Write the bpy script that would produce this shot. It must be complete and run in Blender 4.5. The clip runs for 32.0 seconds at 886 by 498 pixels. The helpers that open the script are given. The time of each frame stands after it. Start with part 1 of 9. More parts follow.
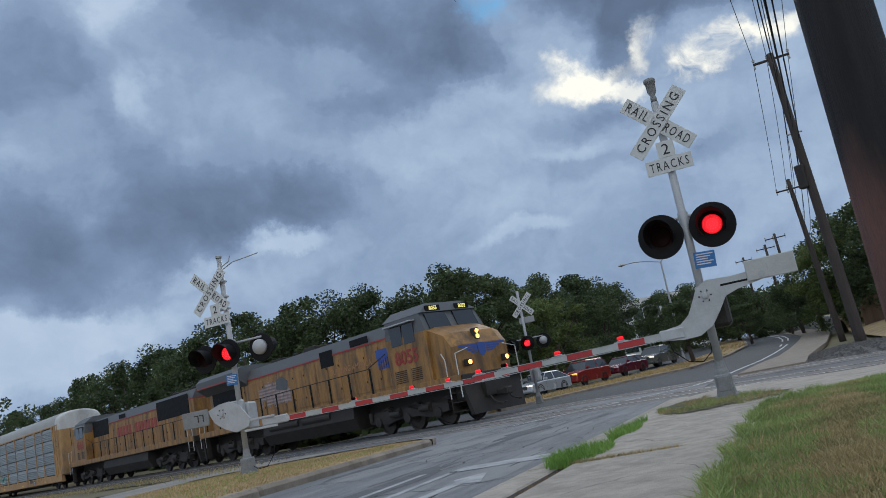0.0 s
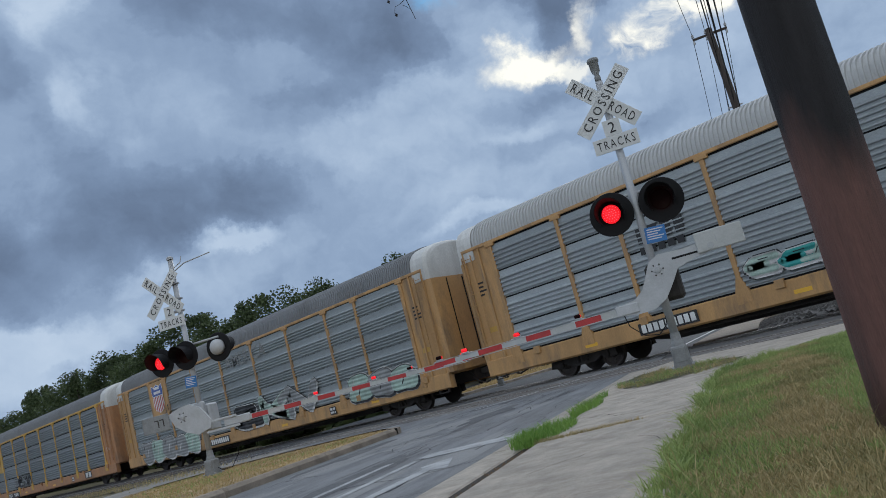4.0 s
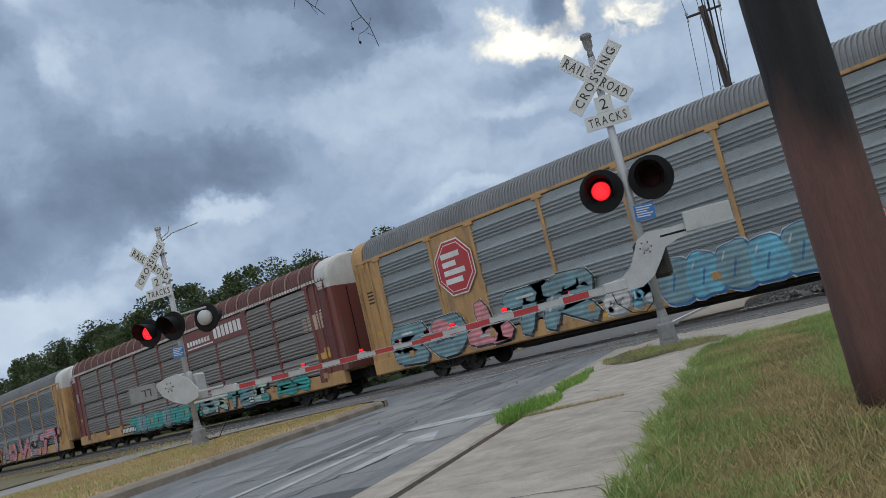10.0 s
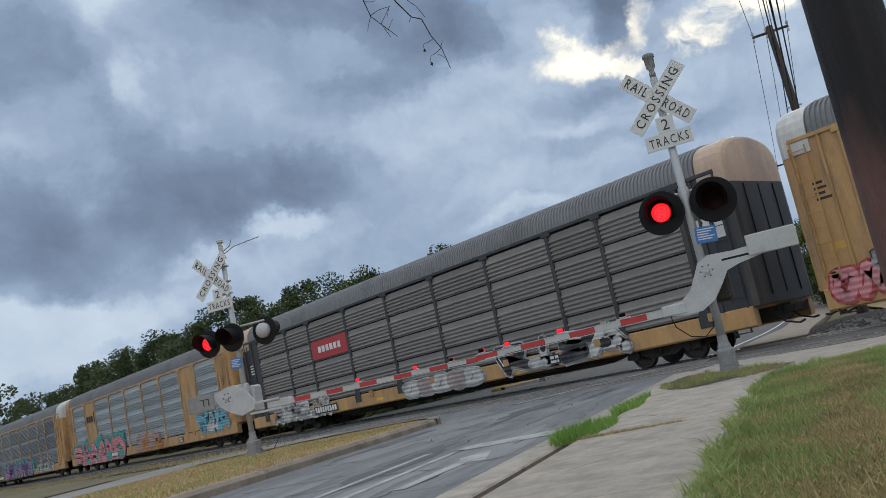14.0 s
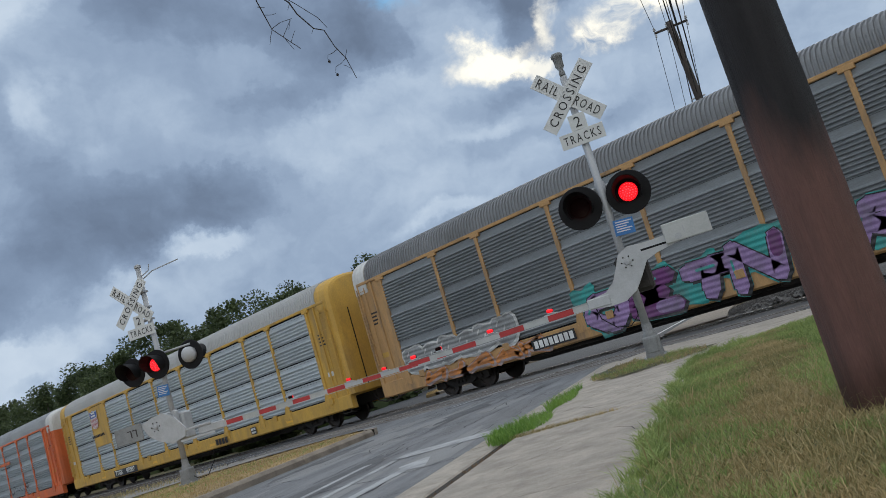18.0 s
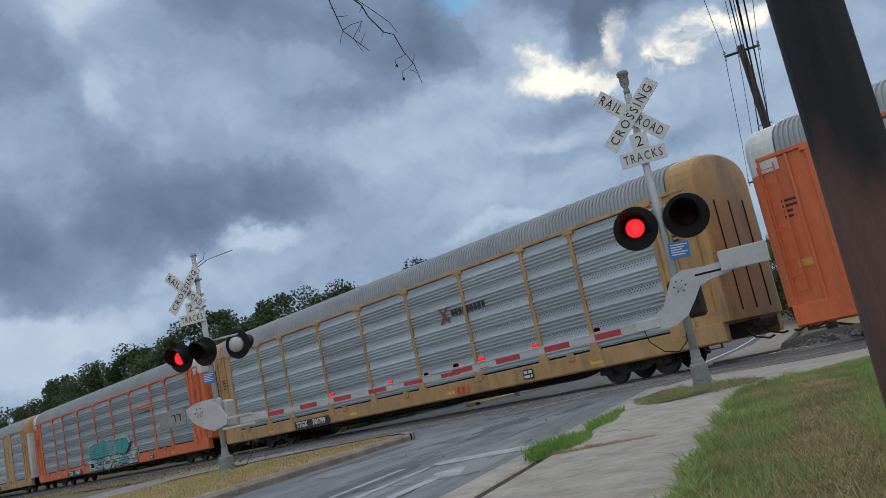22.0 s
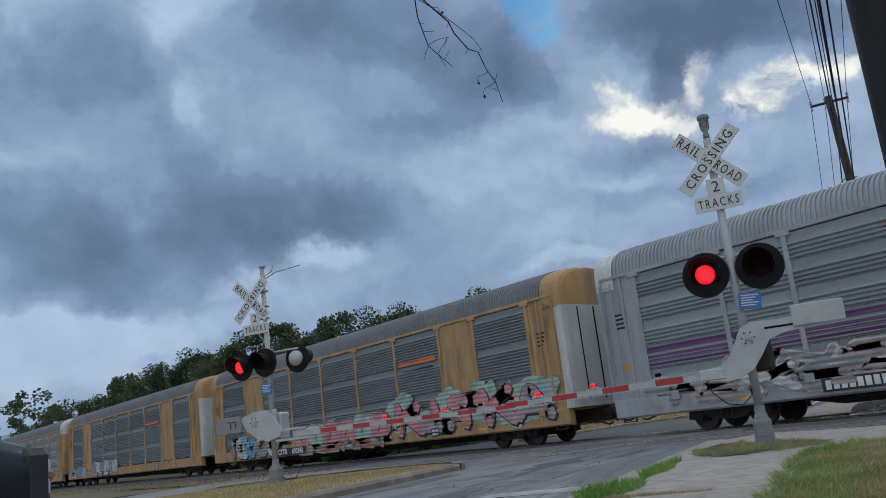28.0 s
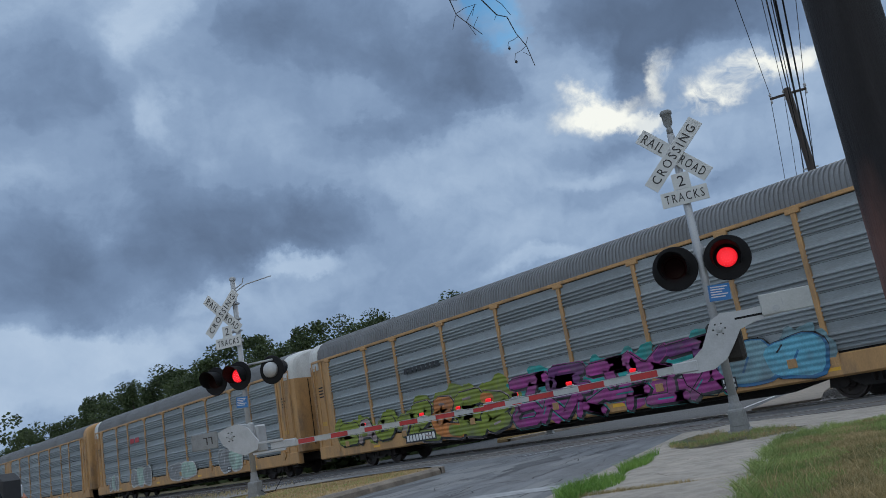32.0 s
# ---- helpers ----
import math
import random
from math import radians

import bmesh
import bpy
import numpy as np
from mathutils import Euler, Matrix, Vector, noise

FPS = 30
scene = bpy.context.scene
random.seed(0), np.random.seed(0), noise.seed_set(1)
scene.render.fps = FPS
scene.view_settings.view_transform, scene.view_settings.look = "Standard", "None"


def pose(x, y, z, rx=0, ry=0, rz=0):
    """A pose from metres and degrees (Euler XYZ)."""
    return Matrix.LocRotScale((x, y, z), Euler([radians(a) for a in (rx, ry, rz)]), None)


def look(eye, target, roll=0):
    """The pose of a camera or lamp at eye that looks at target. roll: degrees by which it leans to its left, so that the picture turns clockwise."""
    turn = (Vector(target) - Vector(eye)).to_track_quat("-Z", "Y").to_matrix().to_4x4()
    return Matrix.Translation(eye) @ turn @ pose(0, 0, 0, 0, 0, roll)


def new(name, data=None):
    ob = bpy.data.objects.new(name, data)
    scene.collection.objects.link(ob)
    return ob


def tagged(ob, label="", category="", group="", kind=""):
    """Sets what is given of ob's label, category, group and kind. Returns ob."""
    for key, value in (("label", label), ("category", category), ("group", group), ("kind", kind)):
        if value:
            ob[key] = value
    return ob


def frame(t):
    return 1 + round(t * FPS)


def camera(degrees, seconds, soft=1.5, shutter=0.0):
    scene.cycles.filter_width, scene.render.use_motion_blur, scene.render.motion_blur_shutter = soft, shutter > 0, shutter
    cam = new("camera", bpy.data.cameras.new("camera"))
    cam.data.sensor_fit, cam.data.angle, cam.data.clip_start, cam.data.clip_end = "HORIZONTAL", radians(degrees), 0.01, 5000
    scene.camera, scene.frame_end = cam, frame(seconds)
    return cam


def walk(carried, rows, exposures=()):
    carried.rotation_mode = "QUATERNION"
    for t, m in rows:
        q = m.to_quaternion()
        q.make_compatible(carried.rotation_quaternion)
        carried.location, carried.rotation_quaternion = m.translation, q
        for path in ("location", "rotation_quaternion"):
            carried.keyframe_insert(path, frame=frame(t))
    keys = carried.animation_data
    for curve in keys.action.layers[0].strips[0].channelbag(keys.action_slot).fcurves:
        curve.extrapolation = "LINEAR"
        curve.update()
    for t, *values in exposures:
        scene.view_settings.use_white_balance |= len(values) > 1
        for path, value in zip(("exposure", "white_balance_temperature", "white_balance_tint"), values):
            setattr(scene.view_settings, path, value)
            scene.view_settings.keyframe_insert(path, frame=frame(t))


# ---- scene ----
# World: x runs along the railway in the train's direction, z is up; the camera stands on the grass verge.
H = 0.77          # lens height over the road
CAM_ROWS = [
    (0.0, 100.69, 10.78, 49.13),
    (0.5, 100.86, 11.32, 49.04),
    (1.0, 100.66, 11.71, 48.54),
    (1.5, 100.51, 11.67, 48.43),
    (2.0, 100.37, 12.17, 48.40),
    (2.5, 100.56, 12.74, 48.23),
    (3.0, 100.49, 13.68, 47.63),
    (3.5, 99.76, 14.61, 46.71),
    (5.5, 98.32, 12.68, 47.18),
    (6.0, 99.14, 11.41, 48.23),
    (6.5, 100.36, 9.17, 49.98),
    (7.0, 100.97, 8.17, 50.84),
    (7.5, 100.66, 8.49, 50.50),
    (8.0, 99.94, 10.07, 49.53),
    (8.5, 99.56, 10.21, 48.10),
    (9.0, 98.82, 11.13, 45.84),
    (9.5, 97.81, 13.11, 45.31),
    (10.0, 97.27, 13.64, 45.61),
    (10.5, 97.13, 13.19, 46.28),
    (11.0, 97.83, 12.30, 47.77),
    (11.5, 98.75, 12.01, 48.84),
    (12.0, 98.94, 12.08, 48.95),
    (12.5, 98.72, 12.13, 48.76),
    (13.0, 98.84, 11.96, 48.87),
    (13.5, 99.18, 11.63, 49.21),
    (14.0, 99.37, 11.87, 49.40),
    (14.5, 99.25, 12.47, 49.08),
    (16.5, 99.24, 12.90, 48.47),
    (17.0, 98.93, 14.19, 47.69),
    (17.5, 98.60, 16.11, 45.77),
    (18.0, 98.70, 16.59, 44.74),
    (18.5, 98.94, 15.80, 45.24),
    (19.0, 99.36, 13.69, 46.86),
    (19.5, 99.84, 12.62, 47.65),
    (20.0, 99.58, 12.22, 47.70),
    (20.5, 99.10, 11.59, 47.84),
    (21.0, 99.29, 11.39, 47.71),
    (21.5, 99.59, 11.42, 47.71),
    (22.0, 100.00, 11.87, 47.64),
    (22.5, 100.00, 12.53, 47.16),
    (23.0, 99.00, 12.08, 46.87),
    (23.5, 97.97, 10.54, 47.89),
    (24.0, 98.01, 8.16, 47.69),
    (24.5, 99.16, 7.15, 48.58),
    (25.0, 100.09, 8.56, 49.52),
    (25.5, 101.51, 8.89, 49.75),
    (26.0, 102.42, 8.62, 50.07),
    (26.5, 103.16, 7.51, 50.57),
    (28.5, 102.44, 6.67, 51.30),
    (29.0, 102.26, 7.12, 51.02),
    (29.5, 102.44, 7.33, 50.98),
    (30.0, 102.81, 7.57, 50.93),
    (30.5, 103.31, 7.98, 50.77),
    (31.0, 103.26, 8.67, 50.37),
    (31.5, 102.96, 8.80, 50.06),
    (32.0, 102.67, 9.35, 49.79),
]
cam = camera(56.4, 32.0, soft=0.9)
EXPOSE = [(0.0, -0.20, 6020, 10), (2.0, -0.20, 6020, 10), (3.3, -0.18, 5980, 10), (5.6, -0.02, 6450, 10), (6.2, -0.04, 6450, 10), (7.0, -0.20, 6180, 10), (8.0, -0.16, 6200, 10), (9.0, -0.06, 6330, 10), (11.0, 0.06, 6520, 10), (13.0, 0.02, 6490, 10), (17.0, 0.02, 6500, 10), (20.0, -0.11, 6290, 10), (23.2, -0.13, 6250, 10), (24.0, 0.02, 6430, 10), (25.2, -0.10, 6180, 10), (26.2, -0.24, 5950, 9), (32.0, -0.29, 5870, 9)]
walk(cam, [(t, pose(0, 0, H, a, b, c)) for t, a, b, c in CAM_ROWS], exposures=EXPOSE)

# ---- sky and sun ----
SUN_EL, SUN_AZ = 24.0, 118.0     # degrees; azimuth counted from +x


def make_world():
    w = bpy.data.worlds.new("overcast_sky")
    scene.world = w
    w.use_nodes = True
    nt = w.node_tree
    nt.nodes.clear()
    N, L = nt.nodes.new, nt.links.new
    tc = N("ShaderNodeTexCoord")
    d = tc.outputs["Generated"]
    sky = N("ShaderNodeTexSky")
    sky.sky_type = "NISHITA"
    sky.sun_disc = False
    sky.sun_elevation = radians(SUN_EL)
    sky.sun_rotation = radians(90 - SUN_AZ)
    # cloud axes: the sky is laid out on a plane that faces the crossing
    ref = pose(0, 0, 0, 102.81, 7.57, 50.93).to_3x3()
    ax, ay, az = ref.col[0], ref.col[1], -ref.col[2]

    def vmath(op, a, b):
        n = N("ShaderNodeVectorMath")
        n.operation = op
        for i, v in enumerate((a, b)):
            if v is None:
                continue
            if isinstance(v, (tuple, list, Vector)):
                n.inputs[i].default_value = v
            else:
                L(v, n.inputs[i])
        return n

    def math_(op, a, b=None, c=None, clamp=False):
        n = N("ShaderNodeMath")
        n.operation = op
        n.use_clamp = clamp
        for i, v in enumerate((a, b, c)):
            if v is None:
                continue
            if isinstance(v, (int, float)):
                n.inputs[i].default_value = v
            else:
                L(v, n.inputs[i])
        return n.outputs[0]

    cx = vmath("DOT_PRODUCT", d, ax).outputs["Value"]
    cy = vmath("DOT_PRODUCT", d, ay).outputs["Value"]
    cz = vmath("DOT_PRODUCT", d, az).outputs["Value"]
    den = math_("MAXIMUM", math_("ADD", cz, 1.0), 0.05)
    comb = N("ShaderNodeCombineXYZ")
    L(math_("DIVIDE", cx, den), comb.inputs[0])
    L(math_("DIVIDE", cy, den), comb.inputs[1])
    flat = comb.outputs[0]

    def noise_(vec, scale, detail, rough, dist=0.0):
        n = N("ShaderNodeTexNoise")
        n.inputs["Scale"].default_value = scale
        n.inputs["Detail"].default_value = detail
        n.inputs["Roughness"].default_value = rough
        n.inputs["Distortion"].default_value = dist
        L(vec, n.inputs["Vector"])
        return n

    # ragged cloud edges
    w1 = noise_(flat, 7.0, 8.0, 0.62)
    off = vmath("SUBTRACT", w1.outputs["Color"], (0.5, 0.5, 0.5))
    off2 = vmath("MULTIPLY", off.outputs[0], (0.12, 0.10, 0.0))
    p = vmath("ADD", flat, off2.outputs[0]).outputs[0]
    F = 784 / math.tan(radians(28.2))

    def blob(px, py, rx, ry, turn):
        u, v = (px - 784) / F, (441 - py) / F
        k = 1 / (1 + math.sqrt(1 + u * u + v * v))
        m = N("ShaderNodeMapping")
        m.vector_type = "TEXTURE"
        m.inputs["Location"].default_value = (u * k, v * k, 0)
        m.inputs["Rotation"].default_value = (0, 0, radians(turn))
        m.inputs["Scale"].default_value = (rx / F * 0.52, ry / F * 0.52, 1)
        L(p, m.inputs["Vector"])
        g = N("ShaderNodeTexGradient")
        g.gradient_type = "SPHERICAL"
        L(m.outputs[0], g.inputs[0])
        s = N("ShaderNodeMapRange")
        s.interpolation_type = "SMOOTHSTEP"
        s.inputs[2].default_value = 0.75
        L(g.outputs["Fac"], s.inputs[0])
        return s.outputs[0]

    w2 = noise_(flat, 14.0, 4.0, 0.6)
    warp = vmath("MULTIPLY", vmath("SUBTRACT", w2.outputs["Color"], (0.5, 0.5, 0.5)).outputs[0], (0.05, 0.04, 0.0))
    q = vmath("ADD", flat, warp.outputs[0]).outputs[0]
    wide = vmath("MULTIPLY", q, (0.8, 1.2, 1.0)).outputs[0]
    fbm = noise_(wide, 6.0, 10.0, 0.56).outputs["Fac"]
    soft = noise_(wide, 15.0, 9.0, 0.58).outputs["Fac"]
    # cauliflower billows
    vor = N("ShaderNodeTexVoronoi")
    vor.feature = "SMOOTH_F1"
    for key, val in (("Scale", 17.0), ("Detail", 4.0), ("Roughness", 0.55), ("Lacunarity", 2.2), ("Smoothness", 0.6)):
        vor.inputs[key].default_value = val
    L(p, vor.inputs["Vector"])
    # how thick the cloud lies: the masses with ragged, billowing outlines
    dens = math_("MULTIPLY_ADD", math_("SUBTRACT", fbm, 0.5), 0.85, 0.13)
    dens = math_("MULTIPLY_ADD", math_("SUBTRACT", soft, 0.5), 0.85, dens)
    dens = math_("MULTIPLY_ADD", math_("SUBTRACT", vor.outputs["Distance"], 0.40), -0.30, dens)
    for (bx, by, rx, ry, turn, amp) in CLOUDS:
        dens = math_("MULTIPLY_ADD", blob(bx, by, rx, ry, turn), amp, dens)
    # thin cloud is bright, its rim brightest, thick cloud dark
    thick = N("ShaderNodeValToRGB")
    te = thick.color_ramp.elements
    te[0].position, te[0].color = 0.0, (0.80, 0.80, 0.80, 1)
    te[1].position, te[1].color = 1.0, (0.22, 0.22, 0.22, 1)
    for pos, val in ((0.20, 0.67), (0.34, 0.565), (0.44, 0.535), (0.51, 0.465), (0.61, 0.415), (0.78, 0.345)):
        k = te.new(pos)
        k.color = (val, val, val, 1)
    L(math_("MULTIPLY_ADD", dens, 0.62, 0.30), thick.inputs[0])
    tone = math_("ADD", thick.outputs[0], 0.0)
    puff = noise_(q, 26.0, 8.0, 0.60).outputs["Fac"]
    tone = math_("MULTIPLY_ADD", math_("SUBTRACT", puff, 0.5), 0.24, tone)
    ramp = N("ShaderNodeValToRGB")
    ramp.color_ramp.interpolation = "B_SPLINE"
    e = ramp.color_ramp.elements
    e[0].position, e[0].color = 0.0, (0.100, 0.135, 0.195, 1)
    e[1].position, e[1].color = 1.0, (0.78, 0.86, 0.93, 1)
    for pos, col in ((0.25, (0.137, 0.183, 0.268, 1)), (0.5, (0.252, 0.342, 0.490, 1)), (0.75, (0.46, 0.572, 0.715, 1))):
        k = e.new(pos)
        k.color = col
    L(tone, ramp.inputs[0])
    glow = None
    for (bx, by, rx, ry, turn, amp) in GLARE:
        b = blob(bx, by, rx, ry, turn)
        glow = math_("MULTIPLY", b, amp) if glow is None else math_("MULTIPLY_ADD", b, amp, glow)
    rag = noise_(q, 9.0, 9.0, 0.62).outputs["Fac"]
    glow = math_("MULTIPLY", glow, math_("MULTIPLY_ADD", math_("SUBTRACT", rag, 0.47), 8.0, 0.55, clamp=True))
    mixg = N("ShaderNodeMixRGB")
    L(math_("MINIMUM", glow, 1.0), mixg.inputs[0])
    L(ramp.outputs[0], mixg.inputs[1])
    mixg.inputs[2].default_value = (1.2, 1.14, 0.97, 1)
    # blue gap between the clouds shows the clear sky
    hole = blob(*GAP)
    hole = math_("MULTIPLY", math_("MULTIPLY", hole, 2.2, clamp=True), math_("MULTIPLY_ADD", math_("SUBTRACT", soft, 0.42), 6.0, 0.5, clamp=True))
    blue = vmath("MULTIPLY", sky.outputs[0], (0.017, 0.040, 0.066))
    mixb = N("ShaderNodeMixRGB")
    L(hole, mixb.inputs[0])
    L(mixg.outputs[0], mixb.inputs[1])
    L(blue.outputs[0], mixb.inputs[2])
    # the cloud deck is thinner and brighter overhead and away from the dark bank
    sep = N("ShaderNodeSeparateXYZ")
    L(d, sep.inputs[0])
    back = math_("MULTIPLY_ADD", cz, -0.8, 0.36, clamp=True)
    high = math_("MULTIPLY_ADD", sep.outputs[2], 2.2, -1.25, clamp=True)
    thin = math_("ADD", back, high, clamp=True)
    gain = math_("ADD", math_("MULTIPLY_ADD", back, BACK_GAIN, 1.0), math_("MULTIPLY", high, HIGH_GAIN))
    plain = N("ShaderNodeMixRGB")
    L(math_("MULTIPLY", thin, 0.85), plain.inputs[0])
    L(mixb.outputs[0], plain.inputs[1])
    plain.inputs[2].default_value = (0.345, 0.345, 0.335, 1)
    lum = vmath("SCALE", plain.outputs[0], None)
    L(gain, lum.inputs["Scale"])
    bg = N("ShaderNodeBackground")
    bg.inputs["Strength"].default_value = 1.0
    L(lum.outputs[0], bg.inputs["Color"])
    out = N("ShaderNodeOutputWorld")
    L(bg.outputs[0], out.inputs[0])


BACK_GAIN, HIGH_GAIN = 1.65, 1.75
# cloud masses: place and radii on the sky plane, tilt, brightness
# the large dark bank overhead and its folds
BANK = [
    (640, 55, 240, 100, 0, 0.55), (810, 125, 190, 80, -12, 0.55), (560, 120, 190, 120, -20, 0.38), (905, 115, 105, 80, -35, 0.50), (700, 225, 140, 55, 12, 0.34),
    (1190, 50, 240, 95, 0, 0.90), (1185, 138, 76, 60, 60, 0.70), (1350, 50, 220, 70, 0, 0.50), (110, 110, 240, 115, -5, 0.24), (60, 190, 210, 65, 5, 0.14), (790, 190, 200, 80, 5, 0.34),
]
# lower bank over the trees
LOW_BANK = [
    (210, 470, 350, 115, 8, 0.56), (480, 395, 240, 90, 12, 0.60), (630, 380, 150, 60, 15, 0.42), (60, 410, 220, 105, 0, 0.34), (340, 320, 210, 85, 0, 0.34),
    (1110, 255, 130, 34, 10, 0.34), (1290, 330, 130, 34, 10, 0.24), (1090, 345, 170, 34, 10, 0.20), (780, 400, 150, 60, 10, 0.14), (250, 230, 140, 50, 10, 0.20),
]
# brighter openings and rims
RIMS = [
    (320, 40, 95, 75, 40, -0.42), (335, 180, 75, 62, -30, -0.45), (430, 280, 70, 40, 20, -0.16), (20, 40, 70, 60, 0, -0.30), (60, 300, 150, 36, 0, -0.20),
    (545, 450, 115, 30, 10, -0.62), (390, 505, 90, 22, 12, -0.30), (120, 605, 280, 50, 6, -0.55), (30, 680, 200, 60, 5, -0.30),
]
PALE = [
    (860, 300, 200, 80, 10, -0.08), (880, 225, 130, 36, 18, -0.22), (1000, 410, 200, 60, 8, -0.02), (990, 475, 120, 24, 8, -0.36), (1320, 235, 170, 45, 0, -0.14),
    (1060, 320, 90, 22, 8, -0.22), (1500, 150, 180, 110, 0, -0.06), (1300, 420, 220, 100, 0, 0.10), (1270, 290, 120, 24, 8, -0.18),
]
CLOUDS = BANK + LOW_BANK + RIMS + PALE
GLARE = [(1095, 184, 96, 40, 0, 1.4), (1236, 140, 62, 30, 40, 1.0), (1180, 205, 80, 18, 4, 0.7), (1365, 160, 115, 38, 8, 1.5), (1300, 188, 60, 20, 0, 0.9), (1440, 128, 80, 26, 20, 0.9)]
GAP = (925, 38, 80, 66, -20)
make_world()

sun = new("sun", bpy.data.lights.new("sun", "SUN"))
sun.data.energy, sun.data.angle, sun.data.color = 0.6, radians(25), (1.0, 0.95, 0.86)
sun_dir = Vector((math.cos(radians(SUN_EL)) * math.cos(radians(SUN_AZ)), math.cos(radians(SUN_EL)) * math.sin(radians(SUN_AZ)), math.sin(radians(SUN_EL))))
sun.matrix_world = look(sun_dir * 60, (0, 0, 0))


# ---- mesh helpers ----
class Shape:
    """Collects vertices and faces of one mesh, with a material slot for each face."""

    def __init__(self):
        self.v, self.f, self.m = [], [], []

    def add(self, verts, faces, mi=0):
        o = len(self.v)
        self.v.extend(verts)
        self.f.extend([tuple(i + o for i in f) for f in faces])
        self.m.extend([mi] * len(faces))
        return self

    def box(self, x0, x1, y0, y1, z0, z1, c=0.0, mi=0):
        if c <= 0:
            vs = [(x, y, z) for z in (z0, z1) for y in (y0, y1) for x in (x0, x1)]
            return self.add(vs, [(0, 2, 3, 1), (4, 5, 7, 6), (0, 1, 5, 4), (2, 6, 7, 3), (0, 4, 6, 2), (1, 3, 7, 5)], mi)
        c = min(c, (x1 - x0) * 0.45, (y1 - y0) * 0.45, (z1 - z0) * 0.45)
        vs, idx = [], {}
        for sx in (0, 1):
            for sy in (0, 1):
                for sz in (0, 1):
                    X, Y, Z = (x0, x1)[sx], (y0, y1)[sy], (z0, z1)[sz]
                    xi, yi, zi = X + (c if not sx else -c), Y + (c if not sy else -c), Z + (c if not sz else -c)
                    for k, p in enumerate(((X, yi, zi), (xi, Y, zi), (xi, yi, Z))):
                        idx[sx, sy, sz, k] = len(vs)
                        vs.append(p)
        I = lambda a, b, cc, k: idx[a, b, cc, k]
        fs = []
        for s in (0, 1):
            q = [I(s, 0, 0, 0), I(s, 1, 0, 0), I(s, 1, 1, 0), I(s, 0, 1, 0)]
            fs.append(tuple(q if s else q[::-1]))
            q = [I(0, s, 0, 1), I(0, s, 1, 1), I(1, s, 1, 1), I(1, s, 0, 1)]
            fs.append(tuple(q if s else q[::-1]))
            q = [I(0, 0, s, 2), I(1, 0, s, 2), I(1, 1, s, 2), I(0, 1, s, 2)]
            fs.append(tuple(q if s else q[::-1]))
        for a in (0, 1):
            for b in (0, 1):
                fs.append((I(a, b, 0, 0), I(a, b, 1, 0), I(a, b, 1, 1), I(a, b, 0, 1)))
                fs.append((I(a, 0, b, 0), I(a, 1, b, 0), I(a, 1, b, 2), I(a, 0, b, 2)))
                fs.append((I(0, a, b, 1), I(1, a, b, 1), I(1, a, b, 2), I(0, a, b, 2)))
                for e in (0, 1):
                    fs.append((I(a, b, e, 0), I(a, b, e, 1), I(a, b, e, 2)))
        return self.add(vs, fs, mi)

    def tube(self, a, b, r0, r1=None, n=10, caps=True, mi=0):
        a, b = Vector(a), Vector(b)
        r1 = r0 if r1 is None else r1
        ax = (b - a).normalized()
        u = ax.orthogonal().normalized()
        w = ax.cross(u)
        vs = []
        for p, r in ((a, r0), (b, r1)):
            for i in range(n):
                t = 2 * math.pi * i / n
                vs.append(tuple(p + (u * math.cos(t) + w * math.sin(t)) * r))
        fs = [(i, (i + 1) % n, n + (i + 1) % n, n + i) for i in range(n)]
        if caps:
            fs += [tuple(range(n))[::-1], tuple(range(n, 2 * n))]
        return self.add(vs, fs, mi)

    def pipe(self, pts, r, n=6, mi=0, r1=None):
        """One bent tube through all the points, tapered from r to r1."""
        pts = [Vector(p) for p in pts]
        r1 = r if r1 is None else r1
        u = (pts[1] - pts[0]).orthogonal().normalized()
        vs, k = [], len(pts)
        for i, p in enumerate(pts):
            d = (pts[min(i + 1, k - 1)] - pts[max(i - 1, 0)]).normalized()
            u = (u - d * u.dot(d)).normalized()
            w = d.cross(u)
            rr = r + (r1 - r) * i / (k - 1)
            vs += [tuple(p + (u * math.cos(2 * math.pi * j / n) + w * math.sin(2 * math.pi * j / n)) * rr) for j in range(n)]
        fs = [(i * n + j, i * n + (j + 1) % n, (i + 1) * n + (j + 1) % n, (i + 1) * n + j) for i in range(k - 1) for j in range(n)]
        fs += [tuple(range(n))[::-1], tuple(range((k - 1) * n, k * n))]
        return self.add(vs, fs, mi)

    def lathe(self, axis_pts, centre, ax, n=20, mi=0):
        """Rings of (distance along the axis, radius) turned round ax through centre."""
        c, ax = Vector(centre), Vector(ax).normalized()
        u = ax.orthogonal().normalized()
        w = ax.cross(u)
        vs, fs = [], []
        for d, r in axis_pts:
            for i in range(n):
                t = 2 * math.pi * i / n
                vs.append(tuple(c + ax * d + (u * math.cos(t) + w * math.sin(t)) * r))
        for k in range(len(axis_pts) - 1):
            for i in range(n):
                j = (i + 1) % n
                fs.append((k * n + i, k * n + j, (k + 1) * n + j, (k + 1) * n + i))
        fs += [tuple(range(n))[::-1], tuple(range((len(axis_pts) - 1) * n, len(axis_pts) * n))]
        return self.add(vs, fs, mi)

